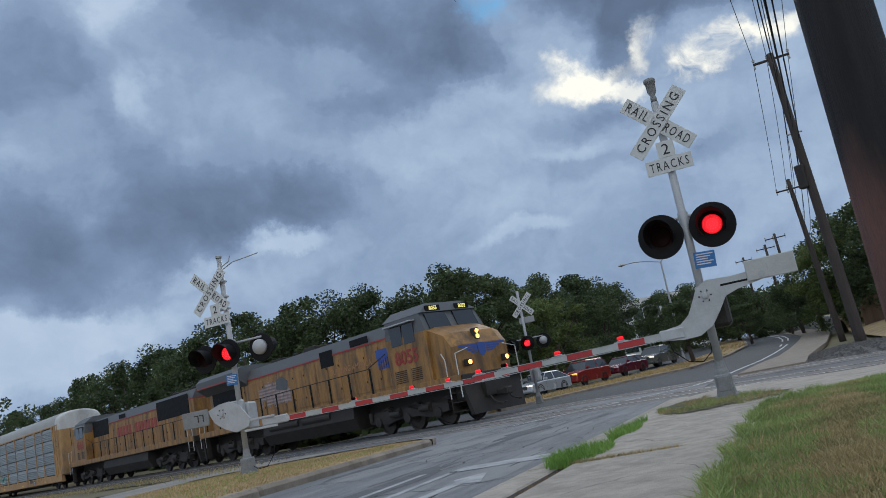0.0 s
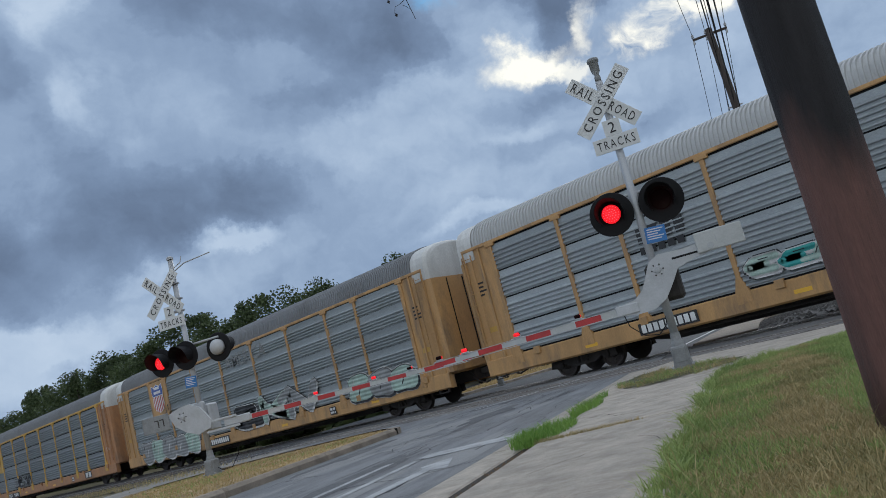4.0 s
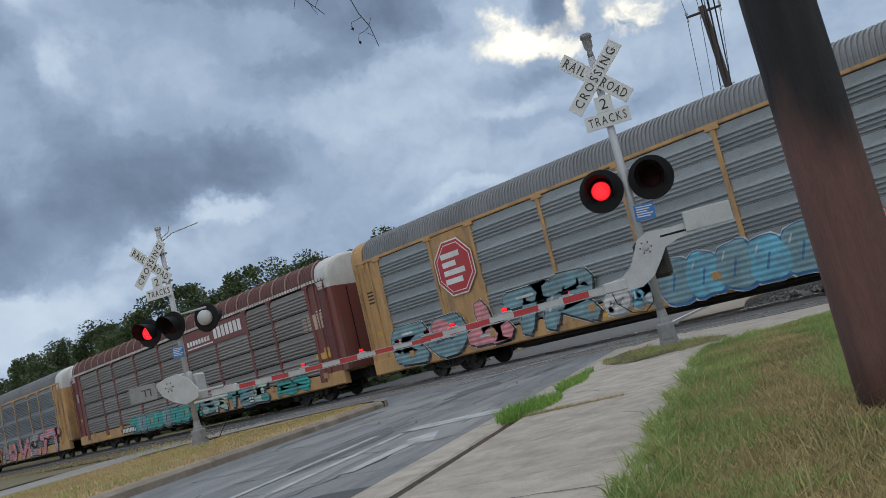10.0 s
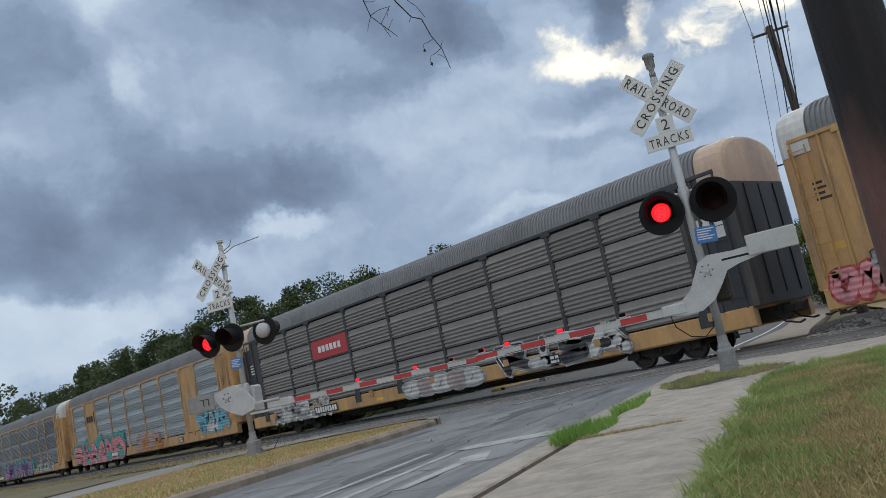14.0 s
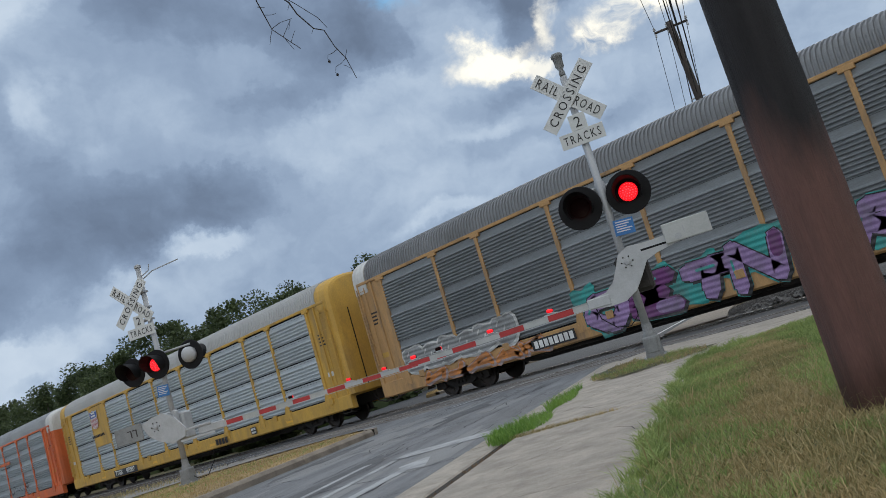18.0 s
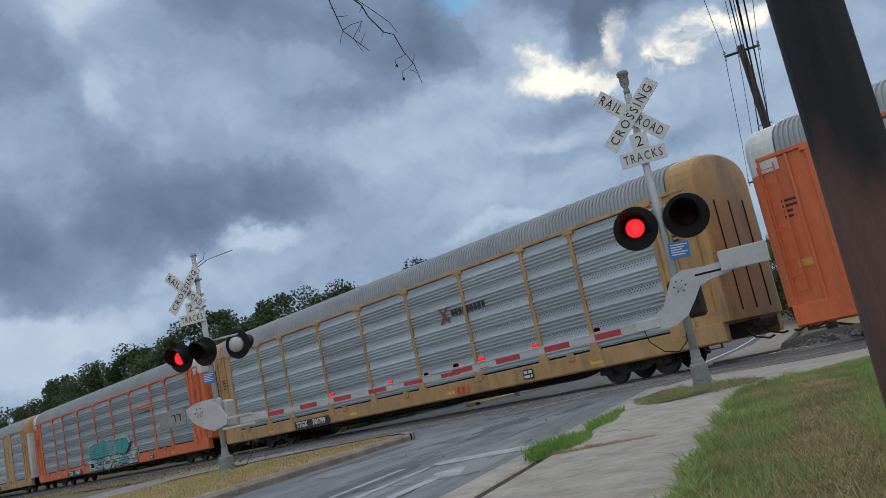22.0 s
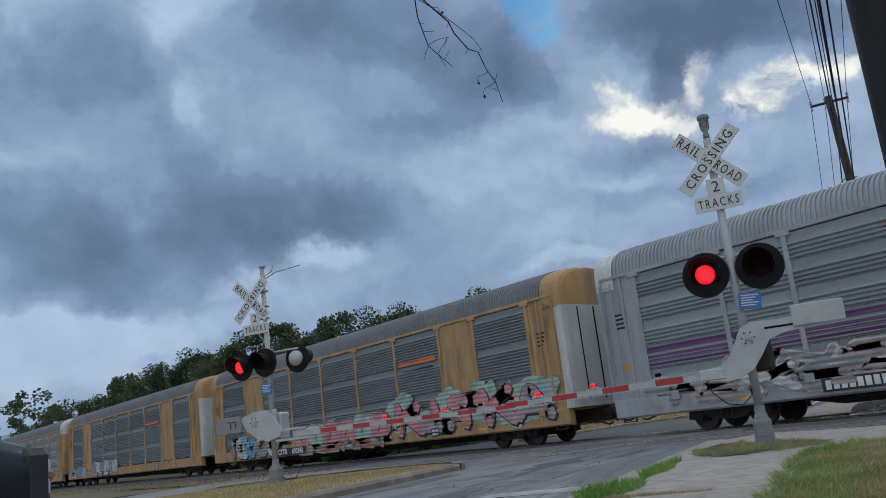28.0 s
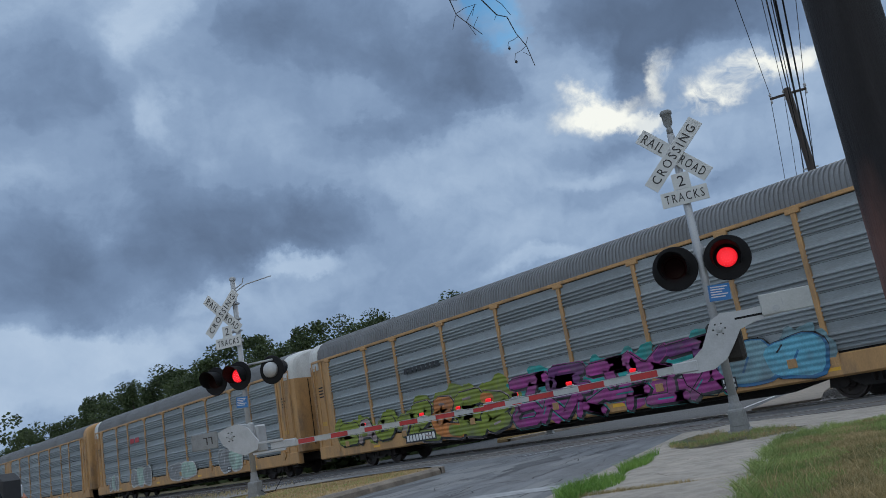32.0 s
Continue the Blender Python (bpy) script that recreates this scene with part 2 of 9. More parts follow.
    def prism(self, poly, axis, a, b, mi=0):
        """A polygon in the plane across an axis (x: (y, z); y: (x, z); z: (x, y)), stretched from a to b."""
        def at(p, t):
            return {"x": (t, p[0], p[1]), "y": (p[0], t, p[1]), "z": (p[0], p[1], t)}[axis]
        n = len(poly)
        vs = [at(p, a) for p in poly] + [at(p, b) for p in poly]
        fs = [(i, (i + 1) % n, n + (i + 1) % n, n + i) for i in range(n)] + [tuple(range(n))[::-1], tuple(range(n, 2 * n))]
        return self.add(vs, fs, mi)

    def moved(self, m):
        self.v = [tuple(m @ Vector(p)) for p in self.v]
        return self

    def mesh(self, name, mats, smooth=False):
        me = bpy.data.meshes.new(name)
        me.from_pydata(self.v, [], self.f)
        for m in (mats if isinstance(mats, (list, tuple)) else [mats]):
            me.materials.append(m)
        if any(self.m):
            me.polygons.foreach_set("material_index", self.m)
        if smooth:
            me.polygons.foreach_set("use_smooth", [True] * len(me.polygons))
        bm = bmesh.new()
        bm.from_mesh(me)
        bmesh.ops.recalc_face_normals(bm, faces=bm.faces)
        bm.to_mesh(me)
        bm.free()
        me.update()
        return me


def part(name, shape, material, parent=None, label="", smooth=False, at=None):
    """One mesh object, from a Shape or a finished mesh, under its thing."""
    me = shape if isinstance(shape, bpy.types.Mesh) else shape.mesh(name, material, smooth)
    ob = new(name, me)
    if parent is not None:
        ob.parent = parent
    if at is not None:
        ob.matrix_basis = at
    if label:
        ob["label"] = label
    return ob


def thing(name, label, category, group="", at=None, kind=""):
    ob = tagged(new(name), label, category, group, kind)
    if at is not None:
        ob.matrix_basis = at
    return ob


_text = {}


def text_mesh(body, size, material, depth=0.002, bold=0.0, align="CENTER", spread=1.0):
    """Letters in Blender's own font, as a mesh in the x-y plane, centred."""
    key = (body, size, material.name, depth, bold, align, spread)
    if key not in _text:
        cu = bpy.data.curves.new("lettering", "FONT")
        cu.body, cu.size, cu.align_x, cu.align_y = body, size, align, "CENTER"
        cu.extrude, cu.offset, cu.resolution_u, cu.space_character = depth, bold, 2, spread
        ob = bpy.data.objects.new("lettering", cu)
        scene.collection.objects.link(ob)
        bpy.context.view_layer.update()
        me = bpy.data.meshes.new_from_object(ob.evaluated_get(bpy.context.evaluated_depsgraph_get()))
        bpy.data.objects.remove(ob)
        me.materials.clear()
        me.materials.append(material)
        _text[key] = me
    return _text[key]


# ---- materials ----
def surface(name, col, rough=0.7, metal=0.0, var=0.18, scale=2.0, fine=40.0, bump=0.15, dirt=0.25, dirt_col=(0.09, 0.075, 0.06), dirt_scale=0.9, streak=(1, 1, 1), rnd=0.0, spec=0.5, turn=None, stain_lo=0.5):
    m = bpy.data.materials.new(name)
    m.use_nodes = True
    nt = m.node_tree
    N, L = nt.nodes.new, nt.links.new
    b = nt.nodes["Principled BSDF"]
    b.inputs["Roughness"].default_value, b.inputs["Metallic"].default_value = rough, metal
    b.inputs["Specular IOR Level"].default_value = spec
    tc = N("ShaderNodeTexCoord")
    mp = N("ShaderNodeMapping")
    mp.inputs["Scale"].default_value = streak
    if turn is not None:
        mp.vector_type = "TEXTURE"
        mp.inputs["Scale"].default_value = tuple(1 / k for k in streak)
        mp.inputs["Rotation"].default_value = (0, 0, radians(turn))
    L(tc.outputs["Object"], mp.inputs["Vector"])

    def noise_(sc, det, rg):
        n = N("ShaderNodeTexNoise")
        n.inputs["Scale"].default_value, n.inputs["Detail"].default_value, n.inputs["Roughness"].default_value = sc, det, rg
        L(mp.outputs[0], n.inputs["Vector"])
        return n.outputs["Fac"]

    big, grain, stain = noise_(scale, 5, 0.6), noise_(fine, 3, 0.6), noise_(dirt_scale, 8, 0.68)

    def ramp(src, lo, hi, a, z):
        r = N("ShaderNodeMapRange")
        r.inputs[1].default_value, r.inputs[2].default_value, r.inputs[3].default_value, r.inputs[4].default_value = lo, hi, a, z
        L(src, r.inputs[0])
        return r.outputs[0]

    hv = N("ShaderNodeHueSaturation")
    hv.inputs["Color"].default_value = (*col, 1)
    add = N("ShaderNodeMath")
    add.operation = "MULTIPLY"
    L(ramp(big, 0.3, 0.7, 1 - var, 1 + var), add.inputs[0])
    L(ramp(grain, 0.3, 0.7, 1 - var * 0.6, 1 + var * 0.6), add.inputs[1])
    val = add.outputs[0]
    if rnd:
        oi = N("ShaderNodeObjectInfo")
        mu = N("ShaderNodeMath")
        mu.operation = "MULTIPLY"
        L(val, mu.inputs[0])
        L(ramp(oi.outputs["Random"], 0, 1, 1 - rnd, 1 + rnd), mu.inputs[1])
        val = mu.outputs[0]
    L(val, hv.inputs["Value"])
    mix = N("ShaderNodeMixRGB")
    L(ramp(stain, stain_lo, stain_lo + 0.2, 0.0, dirt), mix.inputs[0])
    L(hv.outputs[0], mix.inputs[1])
    mix.inputs[2].default_value = (*dirt_col, 1)
    L(mix.outputs[0], b.inputs["Base Color"])
    L(ramp(big, 0.3, 0.7, max(0.05, rough - 0.1), min(1, rough + 0.1)), b.inputs["Roughness"])
    if bump:
        bp = N("ShaderNodeBump")
        bp.inputs["Strength"].default_value, bp.inputs["Distance"].default_value = bump, 0.02
        L(grain, bp.inputs["Height"])
        L(bp.outputs[0], b.inputs["Normal"])
    return m


def glowing(name, col, strength):
    m = bpy.data.materials.new(name)
    m.use_nodes = True
    b = m.node_tree.nodes["Principled BSDF"]
    b.inputs["Base Color"].default_value = (*[min(1, c) for c in col], 1)
    b.inputs["Emission Color"].default_value, b.inputs["Emission Strength"].default_value = (*col, 1), strength
    return m


def glassy(name, col=(0.02, 0.025, 0.03), rough=0.05):
    m = bpy.data.materials.new(name)
    m.use_nodes = True
    b = m.node_tree.nodes["Principled BSDF"]
    b.inputs["Base Color"].default_value, b.inputs["Roughness"].default_value = (*col, 1), rough
    b.inputs["Specular IOR Level"].default_value = 0.6
    return m

galv = surface("galvanised_steel", (0.40, 0.41, 0.42), 0.5, 0.35, 0.14, 3, 60, 0.1, 0.35, (0.16, 0.15, 0.14), 3.0)
alum = surface("painted_aluminium", (0.43, 0.44, 0.45), 0.55, 0.1, 0.10, 3, 50, 0.08, 0.3, (0.2, 0.19, 0.18), 2.5)
# black paint, also the colour of shade sheets in the autoracks and wheel arches
black = surface("black_paint_and_shade", (0.010, 0.010, 0.011), 0.7, 0.0, 0.2, 4, 40, 0.1, 0.2, (0.025, 0.022, 0.02), spec=0.2)
grime = surface("grimy_steel", (0.035, 0.031, 0.028), 0.75, 0.2, 0.3, 3, 30, 0.3, 0.5, (0.07, 0.055, 0.045))
sign_white = surface("sign_white", (0.58, 0.59, 0.58), 0.45, 0.0, 0.07, 4, 60, 0.03, 0.22, (0.36, 0.36, 0.34), 5.0)
sign_black = surface("sign_black", (0.015, 0.015, 0.016), 0.5, 0.0, 0.1)
sign_blue = surface("sign_blue", (0.03, 0.16, 0.42), 0.45, 0.0, 0.1, 6)
arm_red = surface("gate_red", (0.42, 0.03, 0.03), 0.5, 0.0, 0.15, 4, 40, 0.05, 0.3, (0.12, 0.06, 0.05))
arm_white = surface("gate_white", (0.42, 0.43, 0.42), 0.5, 0.0, 0.1, 4, 40, 0.05, 0.3, (0.3, 0.29, 0.27))
red_lit = glowing("lit_red_lens", (1.0, 0.004, 0.012), 1.0)


def dotted(m, lo, hi, scale):
    """Small bright emitters set close together behind the lens."""
    nt = m.node_tree
    N, L = nt.nodes.new, nt.links.new
    tc = N("ShaderNodeTexCoord")
    vo = N("ShaderNodeTexVoronoi")
    vo.inputs["Scale"].default_value, vo.inputs["Randomness"].default_value = scale, 0.15
    L(tc.outputs["Object"], vo.inputs["Vector"])
    mr = N("ShaderNodeMapRange")
    for i, v in ((1, 0.15), (2, 0.55), (3, hi), (4, lo)):
        mr.inputs[i].default_value = v
    L(vo.outputs["Distance"], mr.inputs[0])
    L(mr.outputs[0], nt.nodes["Principled BSDF"].inputs["Emission Strength"])


dotted(red_lit, 0.45, 1.3, 42.0)
red_core = glowing("lit_red_core", (1.0, 0.06, 0.08), 4.0)
red_dark = surface("unlit_red_lens", (0.010, 0.0015, 0.0015), 0.8, spec=0.1)
warm_lit = glowing("headlight_glow", (1.0, 0.42, 0.09), 4.0)
asphalt = surface("asphalt", (0.185, 0.188, 0.193), 0.8, 0, 0.30, 1.3, 60, 0.6, 0.75, (0.095, 0.098, 0.104), 1.6, (0.28, 1.6, 1), turn=115.6, stain_lo=0.47)
dusty_asphalt = surface("dusty_asphalt", (0.25, 0.232, 0.205), 0.85, 0, 0.25, 0.9, 50, 0.5, 0.6, (0.17, 0.15, 0.125), 1.2, (0.3, 1.4, 1), turn=115.6)
asphalt_new = surface("dark_asphalt", (0.05, 0.052, 0.056), 0.85, 0, 0.22, 0.8, 55, 0.5, 0.4, (0.09, 0.09, 0.09), 0.5)
concrete = surface("concrete", (0.44, 0.39, 0.33), 0.9, 0, 0.20, 5.0, 110, 0.8, 0.5, (0.24, 0.205, 0.17), 4.0, (1, 1, 1), 0.08, 0.3, stain_lo=0.48)
concrete_old = surface("weathered_concrete", (0.265, 0.222, 0.175), 0.9, 0, 0.24, 2.2, 50, 0.6, 0.75, (0.125, 0.10, 0.075), 1.6, (1, 1, 1), 0.08)
road_paint = surface("road_paint", (0.37, 0.375, 0.38), 0.75, 0, 0.2, 3, 45, 0.3, 0.65, (0.155, 0.158, 0.162), 3.2, stain_lo=0.44)
soil = surface("soil_under_grass", (0.085, 0.090, 0.038), 0.95, 0, 0.4, 2.0, 45, 0.8, 0.7, (0.14, 0.105, 0.055), 1.6)
earth = surface("dark_earth", (0.035, 0.028, 0.021), 0.95, 0, 0.35, 5, 60, 0.8, 0.5, (0.075, 0.06, 0.045), 3.0)
dry_soil = surface("dry_grass_soil", (0.36, 0.255, 0.125), 0.95, 0, 0.3, 0.9, 20, 0.7, 0.7, (0.15, 0.115, 0.06), 0.7)
field = surface("far_grass", (0.135, 0.112, 0.055), 0.95, 0, 0.3, 0.12, 6, 0.5, 0.6, (0.09, 0.095, 0.035), 0.08)
ballast_m = surface("ballast_stone", (0.092, 0.086, 0.080), 0.9, 0, 0.6, 9, 30, 1.0, 0.7, (0.035, 0.033, 0.03), 7.0)
shoulder_m = surface("dirty_gravel", (0.10, 0.092, 0.085), 0.95, 0, 0.45, 3, 40, 0.9, 0.7, (0.045, 0.04, 0.036), 1.8)
rail_m = surface("rail_steel", (0.16, 0.13, 0.11), 0.5, 0.6, 0.2, 3, 40, 0.1, 0.3)
rail_top = surface("rail_head", (0.45, 0.45, 0.46), 0.3, 0.9, 0.1, 3, 40, 0.05, 0.1)
deck_m = surface("dark_worn_asphalt", (0.095, 0.096, 0.10), 0.85, 0, 0.3, 0.9, 55, 0.5, 0.7, (0.19, 0.188, 0.182), 1.1, (0.3, 1.4, 1))
panel_m = surface("crossing_panel_concrete", (0.15, 0.14, 0.13), 0.85, 0, 0.3, 1.2, 50, 0.4, 0.7, (0.075, 0.07, 0.068), 1.6, (0.4, 1.5, 1), 0.14)
wood_tie = surface("tie_wood", (0.07, 0.055, 0.045), 0.9, 0, 0.3, 3, 30, 0.5, 0.3)
pole_wood = surface("pole_wood", (0.056, 0.044, 0.038), 0.85, 0, 0.30, 5, 60, 0.6, 0.6, (0.045, 0.035, 0.032), 1.1, (3, 3, 0.25))
bark = surface("bark", (0.07, 0.055, 0.045), 0.9, 0, 0.3, 6, 30, 0.7, 0.3)
wall_m = surface("retaining_wall_concrete", (0.36, 0.35, 0.33), 0.9, 0, 0.18, 0.6, 30, 0.4, 0.6, (0.16, 0.15, 0.14), 0.8)


def leaf_material(name, a, b, trans=0.25, scale=0.35):
    m = bpy.data.materials.new(name)
    m.use_nodes = True
    nt = m.node_tree
    N, L = nt.nodes.new, nt.links.new
    bs = nt.nodes["Principled BSDF"]
    geo = N("ShaderNodeNewGeometry")
    r = N("ShaderNodeValToRGB")
    r.color_ramp.elements[0].color, r.color_ramp.elements[1].color = (*a, 1), (*b, 1)
    no = N("ShaderNodeTexNoise")
    no.inputs["Scale"].default_value = scale
    tc = N("ShaderNodeTexCoord")
    L(tc.outputs["Object"], no.inputs["Vector"])
    mx = N("ShaderNodeMath")
    mx.operation = "MULTIPLY_ADD"
    L(geo.outputs["Random Per Island"], mx.inputs[0])
    mx.inputs[1].default_value = 0.6
    sh = N("ShaderNodeMath")
    sh.operation = "MULTIPLY_ADD"
    L(no.outputs["Fac"], sh.inputs[0])
    sh.inputs[1].default_value, sh.inputs[2].default_value = 1.4, -0.5
    L(sh.outputs[0], mx.inputs[2])
    L(mx.outputs[0], r.inputs[0])
    L(r.outputs[0], bs.inputs["Base Color"])
    bs.inputs["Roughness"].default_value = 0.6
    bs.inputs["Specular IOR Level"].default_value = 0.3
    tr = N("ShaderNodeBsdfTranslucent")
    L(r.outputs[0], tr.inputs["Color"])
    ms = N("ShaderNodeMixShader")
    ms.inputs[0].default_value = trans
    L(bs.outputs[0], ms.inputs[1])
    L(tr.outputs[0], ms.inputs[2])
    L(ms.outputs[0], nt.nodes["Material Output"].inputs[0])
    return m


grass_green = leaf_material("green_grass", (0.13, 0.20, 0.055), (0.40, 0.47, 0.165), 0.3, 1.3)
grass_mixed = leaf_material("mixed_grass", (0.16, 0.165, 0.06), (0.55, 0.41, 0.21), 0.25, 1.6)
grass_dry = leaf_material("dry_grass", (0.27, 0.20, 0.085), (0.56, 0.42, 0.21), 0.25, 0.5)
leaf_dark = leaf_material("dark_oak_leaves", (0.032, 0.050, 0.022), (0.115, 0.150, 0.062), 0.3, 0.25)
leaf_mid = leaf_material("green_leaves", (0.06, 0.09, 0.024), (0.17, 0.205, 0.065), 0.3, 0.25)

# ---- ground plan ----
# Road axes: u runs along the road away from the camera, v to its right; the tracks cross it askew.
RU, RV = Vector((-0.432, 0.902)), Vector((0.902, 0.432))


def hill(x, y):
    """The land rises gently beyond the railway."""
    s = RU.x * x + RU.y * y
    return float(np.interp(s, (43.5, 66, 90, 146), (0, 0.37, 1.25, 2.6)))


def road_xy(u, v):
    p = RU * u + RV * v
    return p.x, p.y


def road_pt(u, v, z=0.0):
    x, y = road_xy(u, v)
    return (x, y, z + hill(x, y))


def ground_sheet():
    """One sheet to the horizon, finer near the crossing."""
    xs = sorted({*range(-60, 61, 4), -2500, -1200, -600, -300, -220, -160, -120, -100, -80, 80, 120, 200, 400, 900, 2500})
    ys = sorted({*range(-40, 125, 5), -2500, -1000, -300, -120, -70, 150, 200, 300, 500, 900, 1500, 3000})
    s = Shape()
    vs = [(x, y, -0.16 + hill(x, y) * (0.97 if -0.432 * x + 0.902 * y < 300 else 1)) for y in ys for x in xs]
    n = len(xs)
    s.add(vs, [(j * n + i, j * n + i + 1, (j + 1) * n + i + 1, (j + 1) * n + i) for j in range(len(ys) - 1) for i in range(n - 1)])
    return tagged(part("ground", s, field, None, smooth=True), "dry brown grass land rising beyond the railway", "ground", kind="structure")


ground_sheet()


def ribbon(path, z, material, name, label, category, thick=0.14, smooth=False):
    """A strip of ground between two edge lines, given as pairs of (u, v) points, with depth."""
    s = Shape()
    n = len(path)
    top = []
    for (a, b) in path:
        top += [road_pt(a[0], a[1], z), road_pt(b[0], b[1], z)]
    low = [(x, y, q - thick) for x, y, q in top]
    vs = top + low
    m = 2 * n
    fs = []
    for i in range(n - 1):
        k = 2 * i
        fs += [(k, k + 1, k + 3, k + 2), (m + k, m + k + 2, m + k + 3, m + k + 1), (k, k + 2, m + k + 2, m + k), (k + 1, m + k + 1, m + k + 3, k + 3)]
    fs += [(0, m, m + 1, 1), (m - 2, m - 1, 2 * m - 1, 2 * m - 2)]
    s.add(vs, fs)
    return tagged(part(name, s, material, None, smooth=smooth), label, category, kind="structure")


def far_bend(u):
    """The road beyond the crossing swings to the left past u = 70."""
    return 0.0 if u < 66 else -0.006 * (u - 66) ** 2


def far_road(v0, v1, u0, u1, z, material, name, label, thick=0.14, step=4.0):
    us = [u0 + (u1 - u0) * i / max(1, int((u1 - u0) / step)) for i in range(int((u1 - u0) / step) + 1)]
    return ribbon([((u, v0 + far_bend(u)), (u, v1 + far_bend(u))) for u in us], z, material, name, label, "road", thick)


# near carriageway, the crossing, and both carriageways beyond
far_road(-7.35, -2.37, -30, 25.0, 0.0, asphalt, "road", "worn grey asphalt carriageway with cracks and faded paint", 0.15)
ribbon([((14.0, -13.92), (14.0, -7.33)), ((25.0, -13.92), (25.0, -7.33))], -0.006, asphalt, "road_mouth", "asphalt before the median nose at the crossing", "road", 0.15)
far_road(-20.5, -13.9, -30, 25.0, -0.004, dusty_asphalt, "road_opposite", "grey asphalt carriageway beyond the grassy median", 0.15)
BEYOND = [(25, -20.5, -1.8), (34, -20.5, -1.5), (44, -21.0, -0.9), (50, -20.5, -0.6), (57, -17.6, -0.35), (64, -14.6, -0.1), (73, -12.3, 0.3), (81, -11.8, -0.2), (90, -12.3, -1.2), (104, -14.2, -3.0), (118, -16.6, -5.2), (142, -20.5, -8.8)]
ribbon([((u, a), (u, b)) for u, a, b in BEYOND], 0.0, asphalt_new, "road_beyond", "dark asphalt road curving away uphill beyond the railway", "road", 0.15)


def stroke(us, v0, v1, name, label, z=0.006):
    s = Shape()
    for a, b in us:
        k = 6
        for i in range(k):
            u0, u1 = a + (b - a) * i / k, a + (b - a) * (i + 1) / k
            s.add([road_pt(u0, v0 + far_bend(u0), z), road_pt(u0, v1 + far_bend(u0), z), road_pt(u1, v1 + far_bend(u1), z), road_pt(u1, v0 + far_bend(u1), z)], [(0, 1, 2, 3)])
    return tagged(part(name, s, road_paint, None), label, "road marking", kind="structure")


stroke([(-20, 9.25)], -4.50, -4.39, "lane_line", "faded white lane line on asphalt")
stroke([(-20, 9.0)], -3.98, -3.87, "lane_line", "faded white lane line on asphalt")
stroke([(8.9, 9.4)], -3.98, -2.6, "stop_line", "worn white stop line before the crossing")


def painted_line(pts, w, name, label, z=0.007):
    s = Shape()
    for (u0, v0), (u1, v1) in zip(pts[:-1], pts[1:]):
        d = Vector((u1 - u0, v1 - v0)).normalized() * w / 2
        s.add([road_pt(u0 + d.y, v0 - d.x, z), road_pt(u0 - d.y, v0 + d.x, z), road_pt(u1 - d.y, v1 + d.x, z), road_pt(u1 + d.y, v1 - d.x, z)], [(0, 1, 2, 3)])
    return tagged(part(name, s, line_paint, None), label, "road marking", kind="structure")


line_paint = surface("white_line_paint", (0.50, 0.51, 0.52), 0.7, 0, 0.12, 3, 45, 0.2, 0.4, (0.25, 0.25, 0.26), 2.0)
painted_line([(18.4, -6.4), (19.8, -5.4), (21.9, -4.0), (23.4, -2.85), (25.4, -2.45), (31, -2.25), (41.7, -1.8), (50, -1.35), (57.5, -1.0), (66, -0.75), (75.8, -0.75), (83, -1.15), (90.2, -2.0), (104, -4.0), (118, -6.4)], 0.13, "lane_line", "white line sweeping over the crossing and up the far road")
painted_line([(62, -1.25), (68, -1.15), (75.8, -1.2), (83, -1.6), (90.2, -2.45), (104, -4.5), (118, -6.9)], 0.13, "lane_line", "second white line in the far bend")
painted_line([(79, -10.9), (86, -10.6), (95, -11.3), (110, -13.8), (118, -15.2)], 0.13, "lane_line", "white line at the far road's outer edge")
arrow = Shape()
arrow.add([road_pt(u, v, 0.006) for u, v in ((6.3, -3.44), (6.3, -3.30), (7.55, -3.24), (7.45, -3.02), (8.35, -3.28), (8.0, -3.52), (7.75, -3.40))], [(0, 1, 2, 3, 4, 5, 6)])
tagged(part("lane_arrow", arrow, road_paint), "faded white arrow painted on the bicycle lane", "road marking", kind="structure")
patch = Shape()
patch.add([road_pt(u, v, 0.005) for u, v in ((3.6, -4.1), (3.4, -2.52), (5.3, -2.53), (5.35, -3.0), (5.15, -4.2))], [(0, 1, 2, 3, 4)])
tagged(part("asphalt_patch", patch, asphalt_new), "darker patch of newer asphalt", "road patch", kind="structure")

# cracks in the old asphalt: thin tar lines with ragged runs
tar = surface("tar_seal", (0.03, 0.03, 0.032), 0.8, 0, 0.2)


def cracks():
    rnd = random.Random(5)
    s = Shape()
    for k in range(64):
        u, v = rnd.uniform(4.5, 22), rnd.uniform(-7.1, -2.8)
        a = rnd.choice((0.15, 1.45, 1.7, 0.05)) + rnd.uniform(-0.25, 0.25)
        w = rnd.uniform(0.004, 0.013)
        for i in range(rnd.randint(5, 14)):
            a2 = a + rnd.uniform(-0.5, 0.5)
            l = rnd.uniform(0.12, 0.35)
            u2, v2 = u + math.cos(a2) * l, v + math.sin(a2) * l
            if not (-7.3 < v2 < -2.55):
                break
            n = (-math.sin(a2) * w, math.cos(a2) * w)
            s.add([road_pt(u - n[0], v - n[1], 0.003), road_pt(u + n[0], v + n[1], 0.003), road_pt(u2 + n[0], v2 + n[1], 0.003), road_pt(u2 - n[0], v2 - n[1], 0.003)], [(0, 1, 2, 3)])
            u, v = u2, v2
    return tagged(part("road_cracks", s, tar), "dark ragged cracks sealed with tar", "crack", kind="stuff")


cracks()


